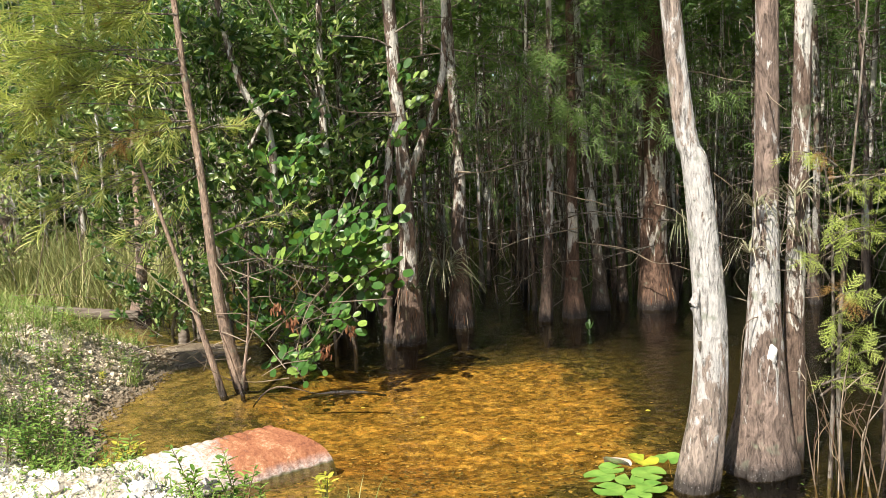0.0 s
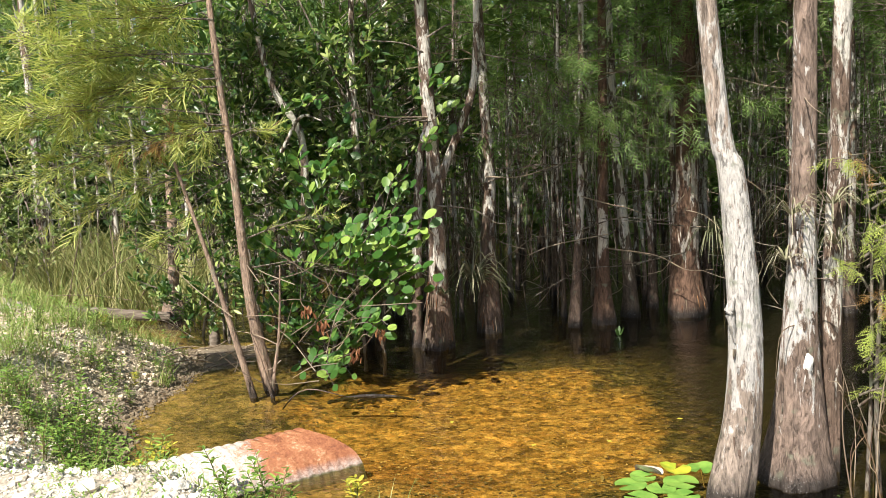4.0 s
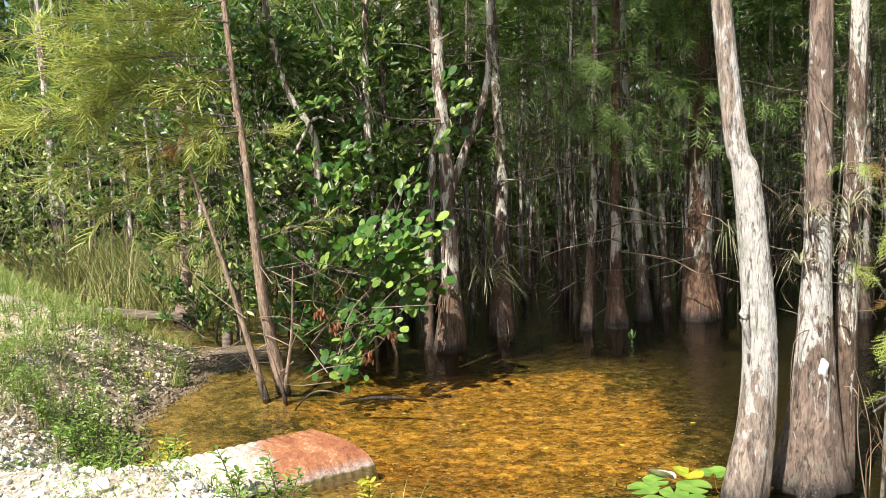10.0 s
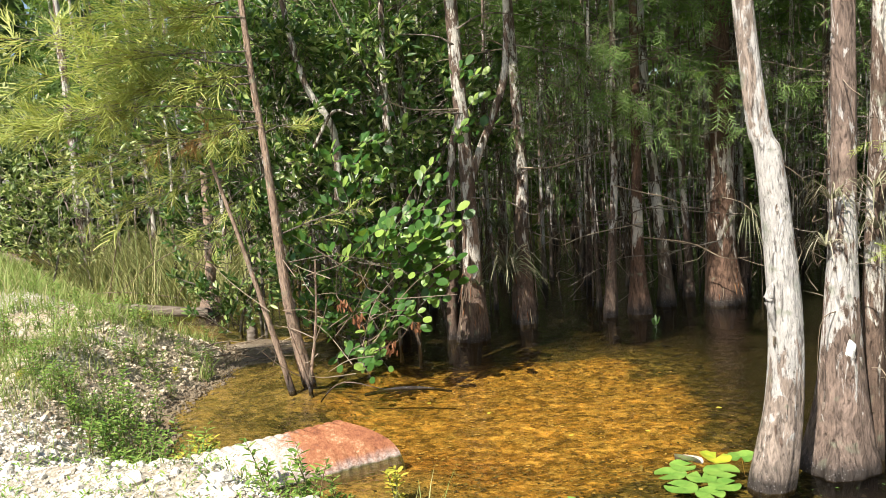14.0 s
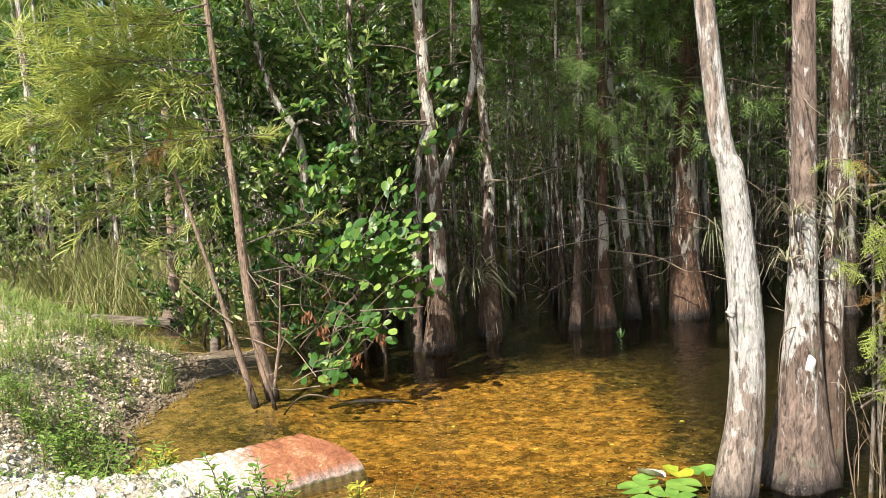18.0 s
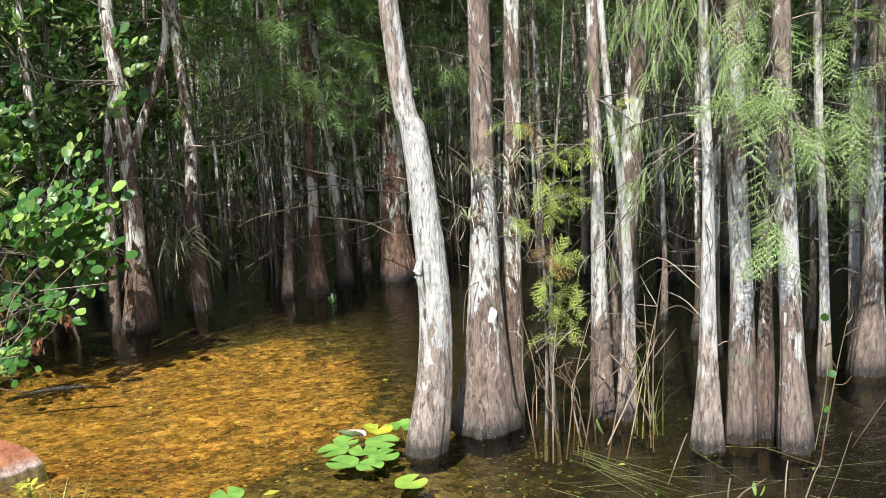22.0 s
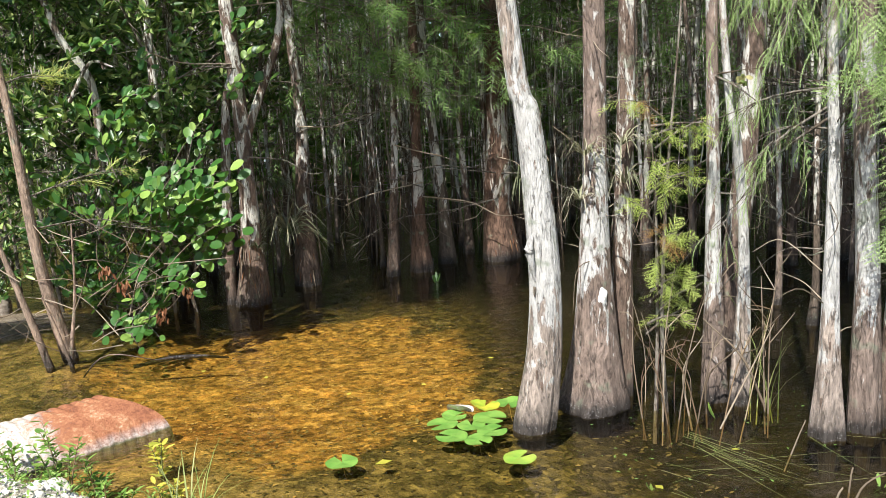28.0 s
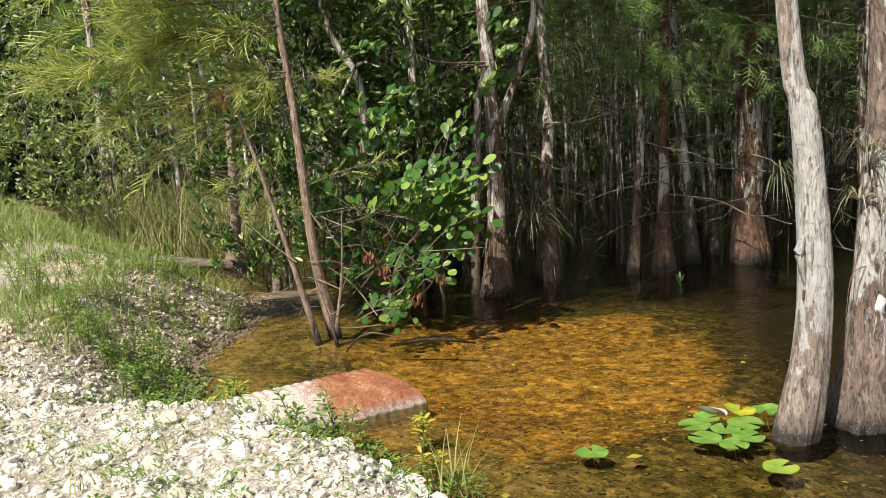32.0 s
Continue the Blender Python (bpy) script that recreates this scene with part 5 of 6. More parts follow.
# ---- culvert pipe ----
def culvert():
    t = thing("culvert_pipe", "rusty corrugated steel culvert pipe, whitened at its landward end", "pipe", at=(-1.43, 5.49, -0.14))
    t.rotation_euler = (0, 0, math.atan2(0.54, 0.84))
    outer, inner = Geo(), Geo()
    n, m, R = 270, 48, 0.36
    a = np.linspace(0, 2 * math.pi, m, endpoint=False)
    for g, dr in ((outer, 0.0), (inner, -0.006)):
        u = np.linspace(0, 1, n)[:, None]
        near = np.clip(-np.sin(a), -0.3, 1)[None]           # side towards the open water
        end = 0.02 + 0.30 * near ** 1 * (near > 0) + 0.012 * np.sin(5 * a)[None]
        x = -1.75 + u * (end + 1.75)
        r = R + dr + 0.0042 * np.sin(x * 2 * math.pi / 0.072 + 0.8 * a[None])
        v = np.stack([x, r * np.sin(a)[None] * np.ones_like(x), r * np.cos(a)[None] * np.ones_like(x)], -1)
        i = np.arange(n - 1)[:, None] * m
        j = np.arange(m)[None]
        k = (j + 1) % m
        g.add(v.reshape(-1, 3), np.stack([i + j, i + m + j, i + m + k, i + k], -1).reshape(-1, 4))
        last = v[-1]
        if dr == 0:
            rim_outer = last
        else:
            rim = Geo()
            j = np.arange(m)
            rim.add(np.concatenate([rim_outer, last]), np.stack([j, (j + 1) % m, m + (j + 1) % m, m + j], -1))
    part("shell", outer, M_PIPE, t)
    part("lining", inner, M_PIPE, t)
    part("rim", rim, M_PIPE, t)


culvert()

# ---- stones of the bank ----
def stone_shapes(n, seed):
    r = np.random.default_rng(seed)
    out = []
    for _ in range(n):
        bm = bmesh.new()
        pts = unit(r.standard_normal((17, 3))) * r.uniform(.82, 1.03, (17, 1)) * np.array([1, r.uniform(.7, .95), r.uniform(.5, .8)])
        for p in pts:
            bm.verts.new(p)
        bmesh.ops.convex_hull(bm, input=bm.verts)
        bmesh.ops.delete(bm, geom=[v for v in bm.verts if not v.link_faces], context="VERTS")
        bm.verts.index_update()
        out.append((np.array([v.co for v in bm.verts]), np.array([[v.index for v in f.verts] for f in bm.faces])))
        bm.free()
    return out


def spin(n, r):
    q = unit(r.standard_normal((n, 4)))
    q[:, 1:3] *= .35
    q = unit(q)
    w, x, y, z = q.T
    return np.stack([np.stack([1 - 2 * (y * y + z * z), 2 * (x * y - z * w), 2 * (x * z + y * w)], -1),
                     np.stack([2 * (x * y + z * w), 1 - 2 * (x * x + z * z), 2 * (y * z - x * w)], -1),
                     np.stack([2 * (x * z - y * w), 2 * (y * z + x * w), 1 - 2 * (x * x + y * y)], -1)], -2)


def from_su(s, u):
    return 0.8 * s - 0.6 * u, 0.6 * s + 0.8 * u


def lumpy_shapes(n, seed):
    """Rough flat chunks with hollows."""
    r = np.random.default_rng(seed)
    out = []
    for k in range(n):
        bm = bmesh.new()
        bmesh.ops.create_icosphere(bm, subdivisions=2, radius=1)
        v = np.array([p.co for p in bm.verts])
        bump = 1 + .48 * waves(v[:, 0], v[:, 1], v[:, 2], seed + k, 3, 2.2) + .09 * r.standard_normal(len(v))
        v = v * bump[:, None] * np.array([1, r.uniform(.6, .9), r.uniform(.36, .62)])
        out.append((v, np.array([[p.index for p in f.verts] for f in bm.faces])))
        bm.free()
    return out


SHAPES = stone_shapes(9, 5)
CHUNKS = lumpy_shapes(9, 60)
rng = np.random.default_rng(31)
bank_stones = thing("limestone_gravel", "loose white limestone rubble covering the bank", "gravel", kind="stuff")
g = Geo()
for k, (lo, hi, n) in enumerate(((.004, .009, 9000), (.008, .017, 5200), (.014, .026, 1500), (.022, .038, 420))):
    u = rng.uniform(1.2, 6.3, n)
    s = np.interp(u, SHORE_U, SHORE_S) + .12 - rng.uniform(0, 1, n) ** .9 * 2.6
    x, y = from_su(s, u)
    z = ground_z(x, y)
    size = rng.uniform(lo, hi, n)
    for q in range(len(SHAPES)):
        w = np.arange(n) % len(SHAPES) == q
        g.scatter(*(SHAPES if k < 2 else CHUNKS)[q], spin(int(w.sum()), rng) * size[w][:, None, None], np.stack([x, y, z + size * .08], -1)[w])
n = 5000
u, s = rng.uniform(-7, 9, n), rng.uniform(-5, 0.2, n)
x, y = from_su(s, u)
size = rng.uniform(.01, .035, n)
g.scatter(*SHAPES[0], spin(n, rng) * size[:, None, None], np.stack([x, y, ground_z(x, y) - size * .1], -1))
part("rubble", g, M_STONE, bank_stones, smooth=False)
slope_stones = thing("slope_rubble", "earthy grey-brown rubble on the eroded slope", "gravel", kind="stuff")
g = Geo()
for k, (lo, hi, n) in enumerate(((.008, .018, 5200), (.016, .04, 1500))):
    u = rng.uniform(6.2, 10.5, n)
    s = np.interp(u, SHORE_U, SHORE_S) + .06 - rng.uniform(0, 1, n) ** 1.3 * 2.2 + .07 * rng.standard_normal(n)
    x, y = from_su(s, u)
    z = ground_z(x, y)
    size = rng.uniform(lo, hi, n)
    for q in range(len(SHAPES)):
        w = np.arange(n) % len(SHAPES) == q
        g.scatter(*SHAPES[q], spin(int(w.sum()), rng) * size[w][:, None, None], np.stack([x, y, z + size * .12], -1)[w])
part("rubble", g, M_STONE_BROWN, slope_stones, smooth=False)
meshes = []
for v, f in CHUNKS:
    g = Geo()
    g.add(v, f)
    me = g.mesh("limestone_piece", False)
    me.materials.append(M_STONE)
    meshes.append(me)
for k in range(300):
    u = rng.uniform(2.0, 5.4)
    s = np.interp(u, SHORE_U, SHORE_S) - .12 - rng.uniform() * 1.7
    x, y = from_su(s, u)
    size = .026 + .036 * rng.uniform() ** 2.2
    ob = part("limestone_piece", meshes[k % 9], M_STONE, bank_stones)
    ob.matrix_basis = pose(x, y, float(ground_z(np.array(x), np.array(y))) + size * .04, rng.uniform(-16, 16), rng.uniform(-16, 16), rng.uniform(0, 360)) @ Matrix.Scale(size, 4)

g = Geo()
n = 1500
u = rng.uniform(5.6, 10.5, n)
s = np.interp(u, SHORE_U, SHORE_S) + .05 - rng.uniform(0, 1, n) * 1.5
x, y = from_su(s, u)
lv, lf = np.array([(0, 0, 0), (-.25, .5, .08), (.25, .5, .08), (0, 1, 0)]), np.array([(0, 2, 1), (1, 2, 3)])
g.scatter(lv, lf, turns(np.concatenate([rng.standard_normal((n, 2)), .35 * rng.standard_normal((n, 1))], 1), np.array([[0, 0, 1.0]]) + .4 * rng.standard_normal((n, 3)), rng.uniform(.02, .06, n)), np.stack([x, y, ground_z(x, y) + .015], -1))
tagged(part("dry_litter", g, M_DRY), "dry brown leaves scattered over the slope", "leaf litter", kind="stuff")

# ---- grass, sedge, weeds ----
def blade_template(seg=4, bend=.35):
    v, f = [], []
    for i in range(seg + 1):
        q = i / seg
        w = .5 * (1 - q) ** .7 + .02
        v += [(-w, q - .25 * bend * q ** 3, bend * q * q), (w, q - .25 * bend * q ** 3, bend * q * q)]
        if i:
            k = 2 * i
            f.append((k - 2, k - 1, k + 1, k))
    return np.array(v), np.array(f)


BLADE, STRAIGHT = blade_template(4, .45), blade_template(3, .12)


def blades(g, x, y, z, length, width, rng, lean=.3, template=BLADE):
    n = len(x)
    a = rng.uniform(0, 2 * math.pi, n)
    tip = rng.uniform(0, lean, n)
    along = np.stack([np.cos(a) * tip, np.sin(a) * tip, np.ones(n)], -1)
    face = np.stack([np.cos(a), np.sin(a), 0 * a], -1)
    g.scatter(*template, turns(along, face, np.stack([width, length, length], -1)), np.stack([x, y, z], -1))


g = Geo()
n = 16000
u = 7.9 + 24 * rng.uniform(0, 1, n) ** 1.35
s = np.interp(u, SHORE_U, SHORE_S) - .1 - rng.uniform(0, 1, n) ** 1.3 * 2.2
keep = waves(s, u, 0 * u, 35, 3, 3.4) > -.32
x, y = from_su(s[keep], u[keep])
n = len(x)
blades(g, x, y, ground_z(x, y), .06 + .3 * rng.uniform(0, 1, n) ** 2, rng.uniform(.007, .014, n), rng, .8)
n = 2600
uu = 6.2 + 2.8 * rng.uniform(0, 1, 6000)
ss = np.interp(uu, SHORE_U, SHORE_S) - .7 - rng.uniform(0, 1, 6000) * 2.2
xx, yy = from_su(ss, uu)
keep = waves(ss, uu, 0 * uu, 36, 3, 4.0) > -.05
xx, yy = xx[keep], yy[keep]
blades(g, xx, yy, ground_z(xx, yy), rng.uniform(.05, .22, len(xx)), rng.uniform(.004, .009, len(xx)), rng, .8)
u = rng.uniform(1.5, 7.5, n)
s = np.interp(u, SHORE_U, SHORE_S) - rng.uniform(0, 1, n) * 2.2
keep = waves(s, u, 0 * u, 15, 3, 3.0) > .22
x, y = from_su(s[keep], u[keep])
blades(g, x, y, ground_z(x, y), rng.uniform(.04, .16, len(x)), rng.uniform(.003, .007, len(x)), rng, .7)
n = 5000
u = rng.uniform(12, 24, n)
s = np.interp(u, SHORE_U, SHORE_S) - rng.uniform(-.1, 3.5, n)
x, y = from_su(s, u)
blades(g, x, y, ground_z(x, y), rng.uniform(.12, .5, n), rng.uniform(.012, .026, n), rng, .8)
tagged(part("bank_grass", g, M_GRASS), "patchy green grass growing through bank gravel", "grass", kind="stuff")
g = Geo()
n = 6400
x, y = rng.uniform(-10.2, -4.0, n), rng.uniform(11.4, 17.5, n)
keep = (0.8 * x + .6 * y > 2.35) & (waves(x, y, 0 * x, 9, 2, 1.5) > -.45)
x, y = x[keep], y[keep]
blades(g, x, y, 0 * x - .15, rng.uniform(.6, 1.75, len(x)), rng.uniform(.012, .024, len(x)), rng, .5)
tagged(part("tall_sedge", g, M_SEDGE), "tall straw-coloured sedge standing in shallow water", "grass", kind="stuff")


def weed(seed, height, pairs, size, yellow=False):
    r = np.random.default_rng(seed)
    t = thing("weed_plant", "leafy green weed rooted in the gravel bank", "weed", "weeds on the bank")
    shoots = int(r.integers(2, 5))
    leaf = Geo()
    for k in range(shoots):
        a = r.uniform(0, 6.28)
        h = height * r.uniform(.6, 1.05)
        e = np.array([math.cos(a) * h * .28, math.sin(a) * h * .28, h])
        rows = [(0, 0, -.05, .005), (*(e * .5 + [0, 0, .03]), .004), (*e, .0015)]
        g = Geo()
        tube(g, rows, 8, 5)
        part("stem", g, M_STEM, t)
        c = spline(rows, 30)[6:, :3]
        n = pairs * 2
        i = np.linspace(0, len(c) - 1, n).astype(int)
        b = np.arange(n) * 2.4 + r.uniform(0, 6)
        d = np.stack([np.cos(b), np.sin(b), np.full(n, .35)], -1)
        leaf.scatter(NARROW_V, LEAF_F, turns(d, np.array([[0, 0, 1.0]]) + r.uniform(-.4, .4, (n, 3)), size * 1.2 * r.uniform(.6, 1.2, n)), c[i])
    tagged(part("foliage", leaf, M_WEED_YELLOW if yellow else M_WEED, t), kind="stuff")
    return t


WEEDS = [weed(200 + k, h, p, s, yl) for k, (h, p, s, yl) in enumerate(((.45, 11, .06, 0), (.32, 9, .05, 0), (.55, 13, .07, 0), (.22, 7, .045, 0), (.28, 7, .06, 1), (.52, 10, .055, 0)))]
placed = set()


def put_weed(k, x, y, scale=1.0):
    m = pose(x, y, float(ground_z(np.array(x), np.array(y))), 0, 0, rng.uniform(0, 360)) @ Matrix.Scale(scale, 4)
    if k in placed:
        copy_thing(WEEDS[k], m).matrix_basis = m
    else:
        placed.add(k)
        WEEDS[k].matrix_basis = m


for k in range(86):
    u = rng.uniform(4.95, 6.9)
    s = np.interp(u, [4.9, 5.45, 5.95, 6.6, 7], [.95, .66, .56, .34, .2]) + rng.uniform(0, 1) * (np.interp(u, SHORE_U, SHORE_S) - np.interp(u, [4.9, 5.45, 5.95, 6.6, 7], [.95, .66, .56, .34, .2]))
    put_weed(int(rng.choice([0, 1, 2, 3, 5], p=[.28, .25, .12, .1, .25])), *from_su(s, u), rng.uniform(.4, .8))
for k in range(84):
    u = rng.uniform(6.3, 9.0)
    s = np.interp(u, SHORE_U, SHORE_S) - rng.uniform(0.15, 1.5)
    put_weed(int(rng.choice([0, 1, 2, 3, 4, 5], p=[.24, .24, .1, .16, .05, .21])), *from_su(s, u), rng.uniform(.3, .6))
for k in range(120):
    u = rng.uniform(7.0, 13.0)
    s = np.interp(u, SHORE_U, SHORE_S) - rng.uniform(0.5, 2.6)
    put_weed(int(rng.choice([0, 1, 3])), *from_su(s, u), rng.uniform(.4, .9))
seedlings = Geo()
for k in range(420):
    u = rng.uniform(1.2, 5.2)
    s = np.interp(u, SHORE_U, SHORE_S) - rng.uniform(0.0, 1.6)
    x, y = from_su(s, u)
    z, h = float(ground_z(np.array(x), np.array(y))), rng.uniform(.03, .13)
    m = int(rng.integers(7, 16))
    q = rng.uniform(0, 1, m)
    b = np.arange(m) * 2.4
    seedlings.scatter(NARROW_V, LEAF_F, turns(np.stack([np.cos(b), np.sin(b), .3 + .5 * q], -1), np.array([[0, 0, 1.0]]) + rng.uniform(-.4, .4, (m, 3)), rng.uniform(.015, .035, m)), np.stack([x + .03 * rng.standard_normal(m), y + .03 * rng.standard_normal(m), z + h * q], -1))
for k, x, y, sc in ((0, -1.45, 4.62, .95), (3, -1.52, 4.58, 1.0), (1, -1.75, 4.75, .9), (3, -1.22, 4.40, .9), (1, -1.30, 4.42, .6), (4, -2.32, 5.25, 1.0), (4, -2.1, 5.3, .6), (4, -.83, 4.05, .8), (3, -.72, 3.8, 1.1), (1, -.6, 3.7, .8), (0, -2.35, 5.15, .9), (1, -1.62, 4.66, .7), (0, -1.75, 4.74, 1.0), (5, -1.38, 4.29, .95), (0, -1.40, 4.33, .8), (1, -1.24, 4.37, .95), (3, -1.20, 4.33, 1.0), (4, -.95, 4.60, .9), (4, -2.34, 5.0, 1.0), (1, -1.95, 4.47, .75), (1, -1.86, 4.52, .9), (3, -1.98, 4.30, 1.0), (3, -1.55, 4.35, 1.0), (3, -1.05, 4.15, 1.0), (4, -2.05, 4.95, .7), (5, -2.45, 5.2, .8), (1, -.85, 3.95, .8), (3, -.98, 3.85, 1.0)):
    put_weed(k, x, y, sc)

tagged(part("seedlings", seedlings, M_WEED), "tiny green seedlings scattered through the gravel", "seedlings", kind="stuff")

# ---- lily pads ----
def lily_pad(x, y, r, turn, material, label, tilt=0.0, curl=0.0, seed=0):
    r *= 0.88
    t = thing("lily_pad", label, "lily pad", "lily pads on the water", at=(x, y, 0.004 + 0.0012 * (seed % 6)))
    rr = np.random.default_rng(seed)
    n = 34
    a = np.radians(np.linspace(14, 346, n)) + radians(turn)
    ph = rr.uniform(0, 6, 3)
    g = Geo()
    rows = []
    for q in (0.02, .35, .7, .92, 1.0):
        rad = r * q * (1 + .03 * np.sin(3 * a + ph[0]) * q)
        z = .004 + .006 * q * np.sin(2 * a + ph[1]) ** 2 + curl * q * q * (np.cos(a - radians(turn) - 2) > .2) * np.abs(np.cos(a - radians(turn) - 2)) * r + tilt * rad * np.cos(a - ph[2])
        rows.append(np.stack([rad * np.cos(a), rad * np.sin(a), np.maximum(z, .003)], -1))
    v = np.concatenate(rows)
    under = v - np.array([0, 0, .0025])
    i = np.arange(4)[:, None] * n
    j = np.arange(n - 1)[None]
    f = np.stack([i + j, i + n + j, i + n + j + 1, i + j + 1], -1).reshape(-1, 4)
    g.add(v, f)
    g.add(under, f[:, ::-1])
    part("blade", g, material, t)
    g = Geo()
    tube(g, [(0, 0, .002, .0018), (.02, .01, -.12, .0018), (.03, -.01, -.12, .0018)], 6, 5)
    part("stalk", g, M_LITTER, t)


GREEN, GOLD = "round green lily pad floating on the water", "yellowing lily pad with browned edge"
for k, (x, y, r, a, mat, lab, cu) in enumerate((
        (.05, 4.45, .105, 100, M_PAD, GREEN, 0), (1.02, 4.18, .105, 30, M_PAD_LIME, "yellow-green lily pad floating on the water", 0), (.70, 4.80, .11, 200, M_PAD, GREEN, 0), (1.03, 5.01, .11, 60, M_PAD_YELLOW, GOLD, .3),
        (1.01, 4.80, .12, 320, M_PAD, GREEN, 0), (.72, 4.59, .11, 150, M_PAD, GREEN, 0), (.86, 4.50, .095, 290, M_PAD, GREEN, 0), (.97, 4.60, .105, 20, M_PAD, GREEN, 0),
        (1.19, 5.01, .10, 250, M_PAD, GREEN, .2), (.87, 4.72, .10, 80, M_PAD, GREEN, 0), (.80, 4.90, .09, 10, M_PAD, GREEN, .15), (2.89, 2.76, .10, 70, M_PAD, GREEN, 0), (3.04, 2.64, .10, 190, M_PAD, GREEN, 0))):
    lily_pad(x, y, r, a, mat, lab, curl=cu, seed=k)
lily_pad(.86, 4.99, .10, 120, M_PAD_PALE, "upturned lily pad showing its pale underside", curl=.75, seed=40)

# ---- log, sticks, reeds, air plants ----
def rod(name, label, category, rows, n, sides, material, wobble=.06, group=""):
    g = Geo()
    tube(g, rows, n, sides, wobble)
    return tagged(part(name, g, material), label, category, group)


rod("fallen_log", "weathered grey log lying at the water's edge", "log", [(-6.4, 11.3, .26, .07), (-5.57, 11.2, .18, .085), (-5.0, 11.2, .12, .08), (-4.35, 11.25, .05, .06)], 40, 14, M_LOG, .05)
rod("sunken_branch", "dark waterlogged branch lying in the shallows", "branch", [(-1.5, 7.02, -.04, .016), (-1.2, 7.03, -.004, .018), (-.95, 7.0, -.004, .016), (-.72, 6.95, -.03, .008)], 16, 8, M_BARK_DARK, .1)
rod("cypress_stump", "small mossy stump at the muddy water's edge", "stump", [(-3.22, 9.49, -.2, .085), (-3.22, 9.49, .03, .07), (-3.2, 9.49, .13, .052), (-3.19, 9.49, .19, .015)], 14, 12, M_LOG, .12)
for k, rows in enumerate((
        [(3.66, 3.77, -.1, .003), (3.80, 3.63, .27, .0028), (3.94, 3.49, .55, .002)], [(2.66, 2.99, -.1, .003), (2.74, 2.93, .22, .0025), (2.79, 2.89, .46, .002)], [(2.72, 3.15, -.1, .004), (2.77, 3.11, .14, .003), (2.80, 3.08, .26, .002)], [(2.25, 3.20, -.1, .005), (2.27, 3.18, .06, .005), (2.29, 3.17, .11, .004)], [(2.42, 3.31, -.1, .005), (2.43, 3.3, .08, .004), (2.44, 3.3, .13, .004)], [(3.0, 2.86, -.1, .004), (3.02, 2.84, .1, .003), (3.04, 2.83, .18, .002)], [(2.76, 3.29, -.1, .004), (2.765, 3.285, .1, .004), (2.77, 3.28, .17, .003)], [(2.39, 3.78, -.1, .004), (2.45, 3.75, .1, .004), (2.48, 3.73, .2, .003)],
        [(2.1, 2.9, -.1, .006), (2.2, 2.95, .2, .005), (2.33, 2.9, .32, .002)], [(2.05, 2.75, -.1, .005), (2.02, 2.78, .2, .003)], [(2.6, 2.5, -.1, .005), (2.66, 2.47, .33, .003)],
        [(2.25, 4.2, .0, .006), (2.45, 4.2, .35, .005), (2.56, 4.15, .62, .003)], [(2.6, 4.3, .05, .008), (2.45, 4.3, .38, .007), (2.25, 4.4, .62, .004)],
        [(2.3, 4.45, -.1, .007), (2.28, 4.4, .25, .006), (2.42, 4.3, .45, .004), (2.40, 4.25, .62, .002)], [(2.20, 4.45, -.1, .007), (2.12, 4.4, .3, .005), (2.2, 4.3, .55, .002)])):
    rod("dead_stick", "thin bare grey stick poking out of the water", "stick", rows, 12, 6, M_REED, .05, "sticks in the water")
rng = np.random.default_rng(88)
for k in range(16):
    a, ln = rng.uniform(-.5, .5), rng.uniform(.18, .6)
    x, y = rng.uniform(-3.6, -2.5), rng.uniform(8.1, 9.3)
    z = max(float(ground_z(np.array(x), np.array(y))), 0) + .012
    rod("drift_stick", "dry brown stick lying on the mud", "stick", [(x, y, z, .008), (x + .5 * ln * math.cos(a), y + .5 * ln * math.sin(a), z + rng.uniform(.01, .06), .007), (x + ln * math.cos(a), y + ln * math.sin(a), z + rng.uniform(0, .09), .003)], 8, 6, (M_REED, M_DRY, M_LOG)[k % 3], .08, "sticks on the mud")
for rows in ([(-6.3, 12.4, .1, .010), (-5.6, 12.2, .62, .009), (-4.7, 11.9, 1.0, .007), (-3.9, 11.6, 1.12, .003)], [(-5.2, 11.9, -.1, .010), (-4.7, 11.6, .55, .008), (-4.0, 11.2, 1.15, .006), (-3.5, 10.9, 1.5, .003)],
             [(-6.6, 12.3, .28, .009), (-5.8, 12.0, .30, .008), (-4.9, 11.7, .20, .005), (-4.5, 11.5, .06, .003)], [(-6.6, 12.9, -.1, .012), (-6.3, 12.6, .6, .010), (-6.0, 12.3, 1.2, .007), (-5.9, 12.2, 1.6, .003)],
             [(-5.6, 12.6, -.1, .014), (-5.62, 12.6, .6, .012), (-5.66, 12.6, 1.3, .008)]):
    rod("dry_stem", "long bare straw-coloured stem leaning over the sedge", "stem", rows, 22, 6, M_REED, .05, "dry stems in the sedge")
rng = np.random.default_rng(91)
for k in range(9):
    x, y = 1.93 + .32 * rng.uniform(), 4.42 + .36 * rng.uniform()
    h, dx = rng.uniform(.2, .85), rng.uniform(-.22, .22)
    rod("dead_reed", "thin dry brown reed stem standing in water", "reed", [(x, y, -.2, .0035), (x + rng.uniform(-.025, .025), y, h * .35, .003), (x + dx * .5 + rng.uniform(-.03, .03), y, h * .7, .0025), (x + dx, y - .03, h, .0015)], 12, 5, (M_REED, M_BARK_RED, M_DRY)[k % 3], .05, "dead reeds")
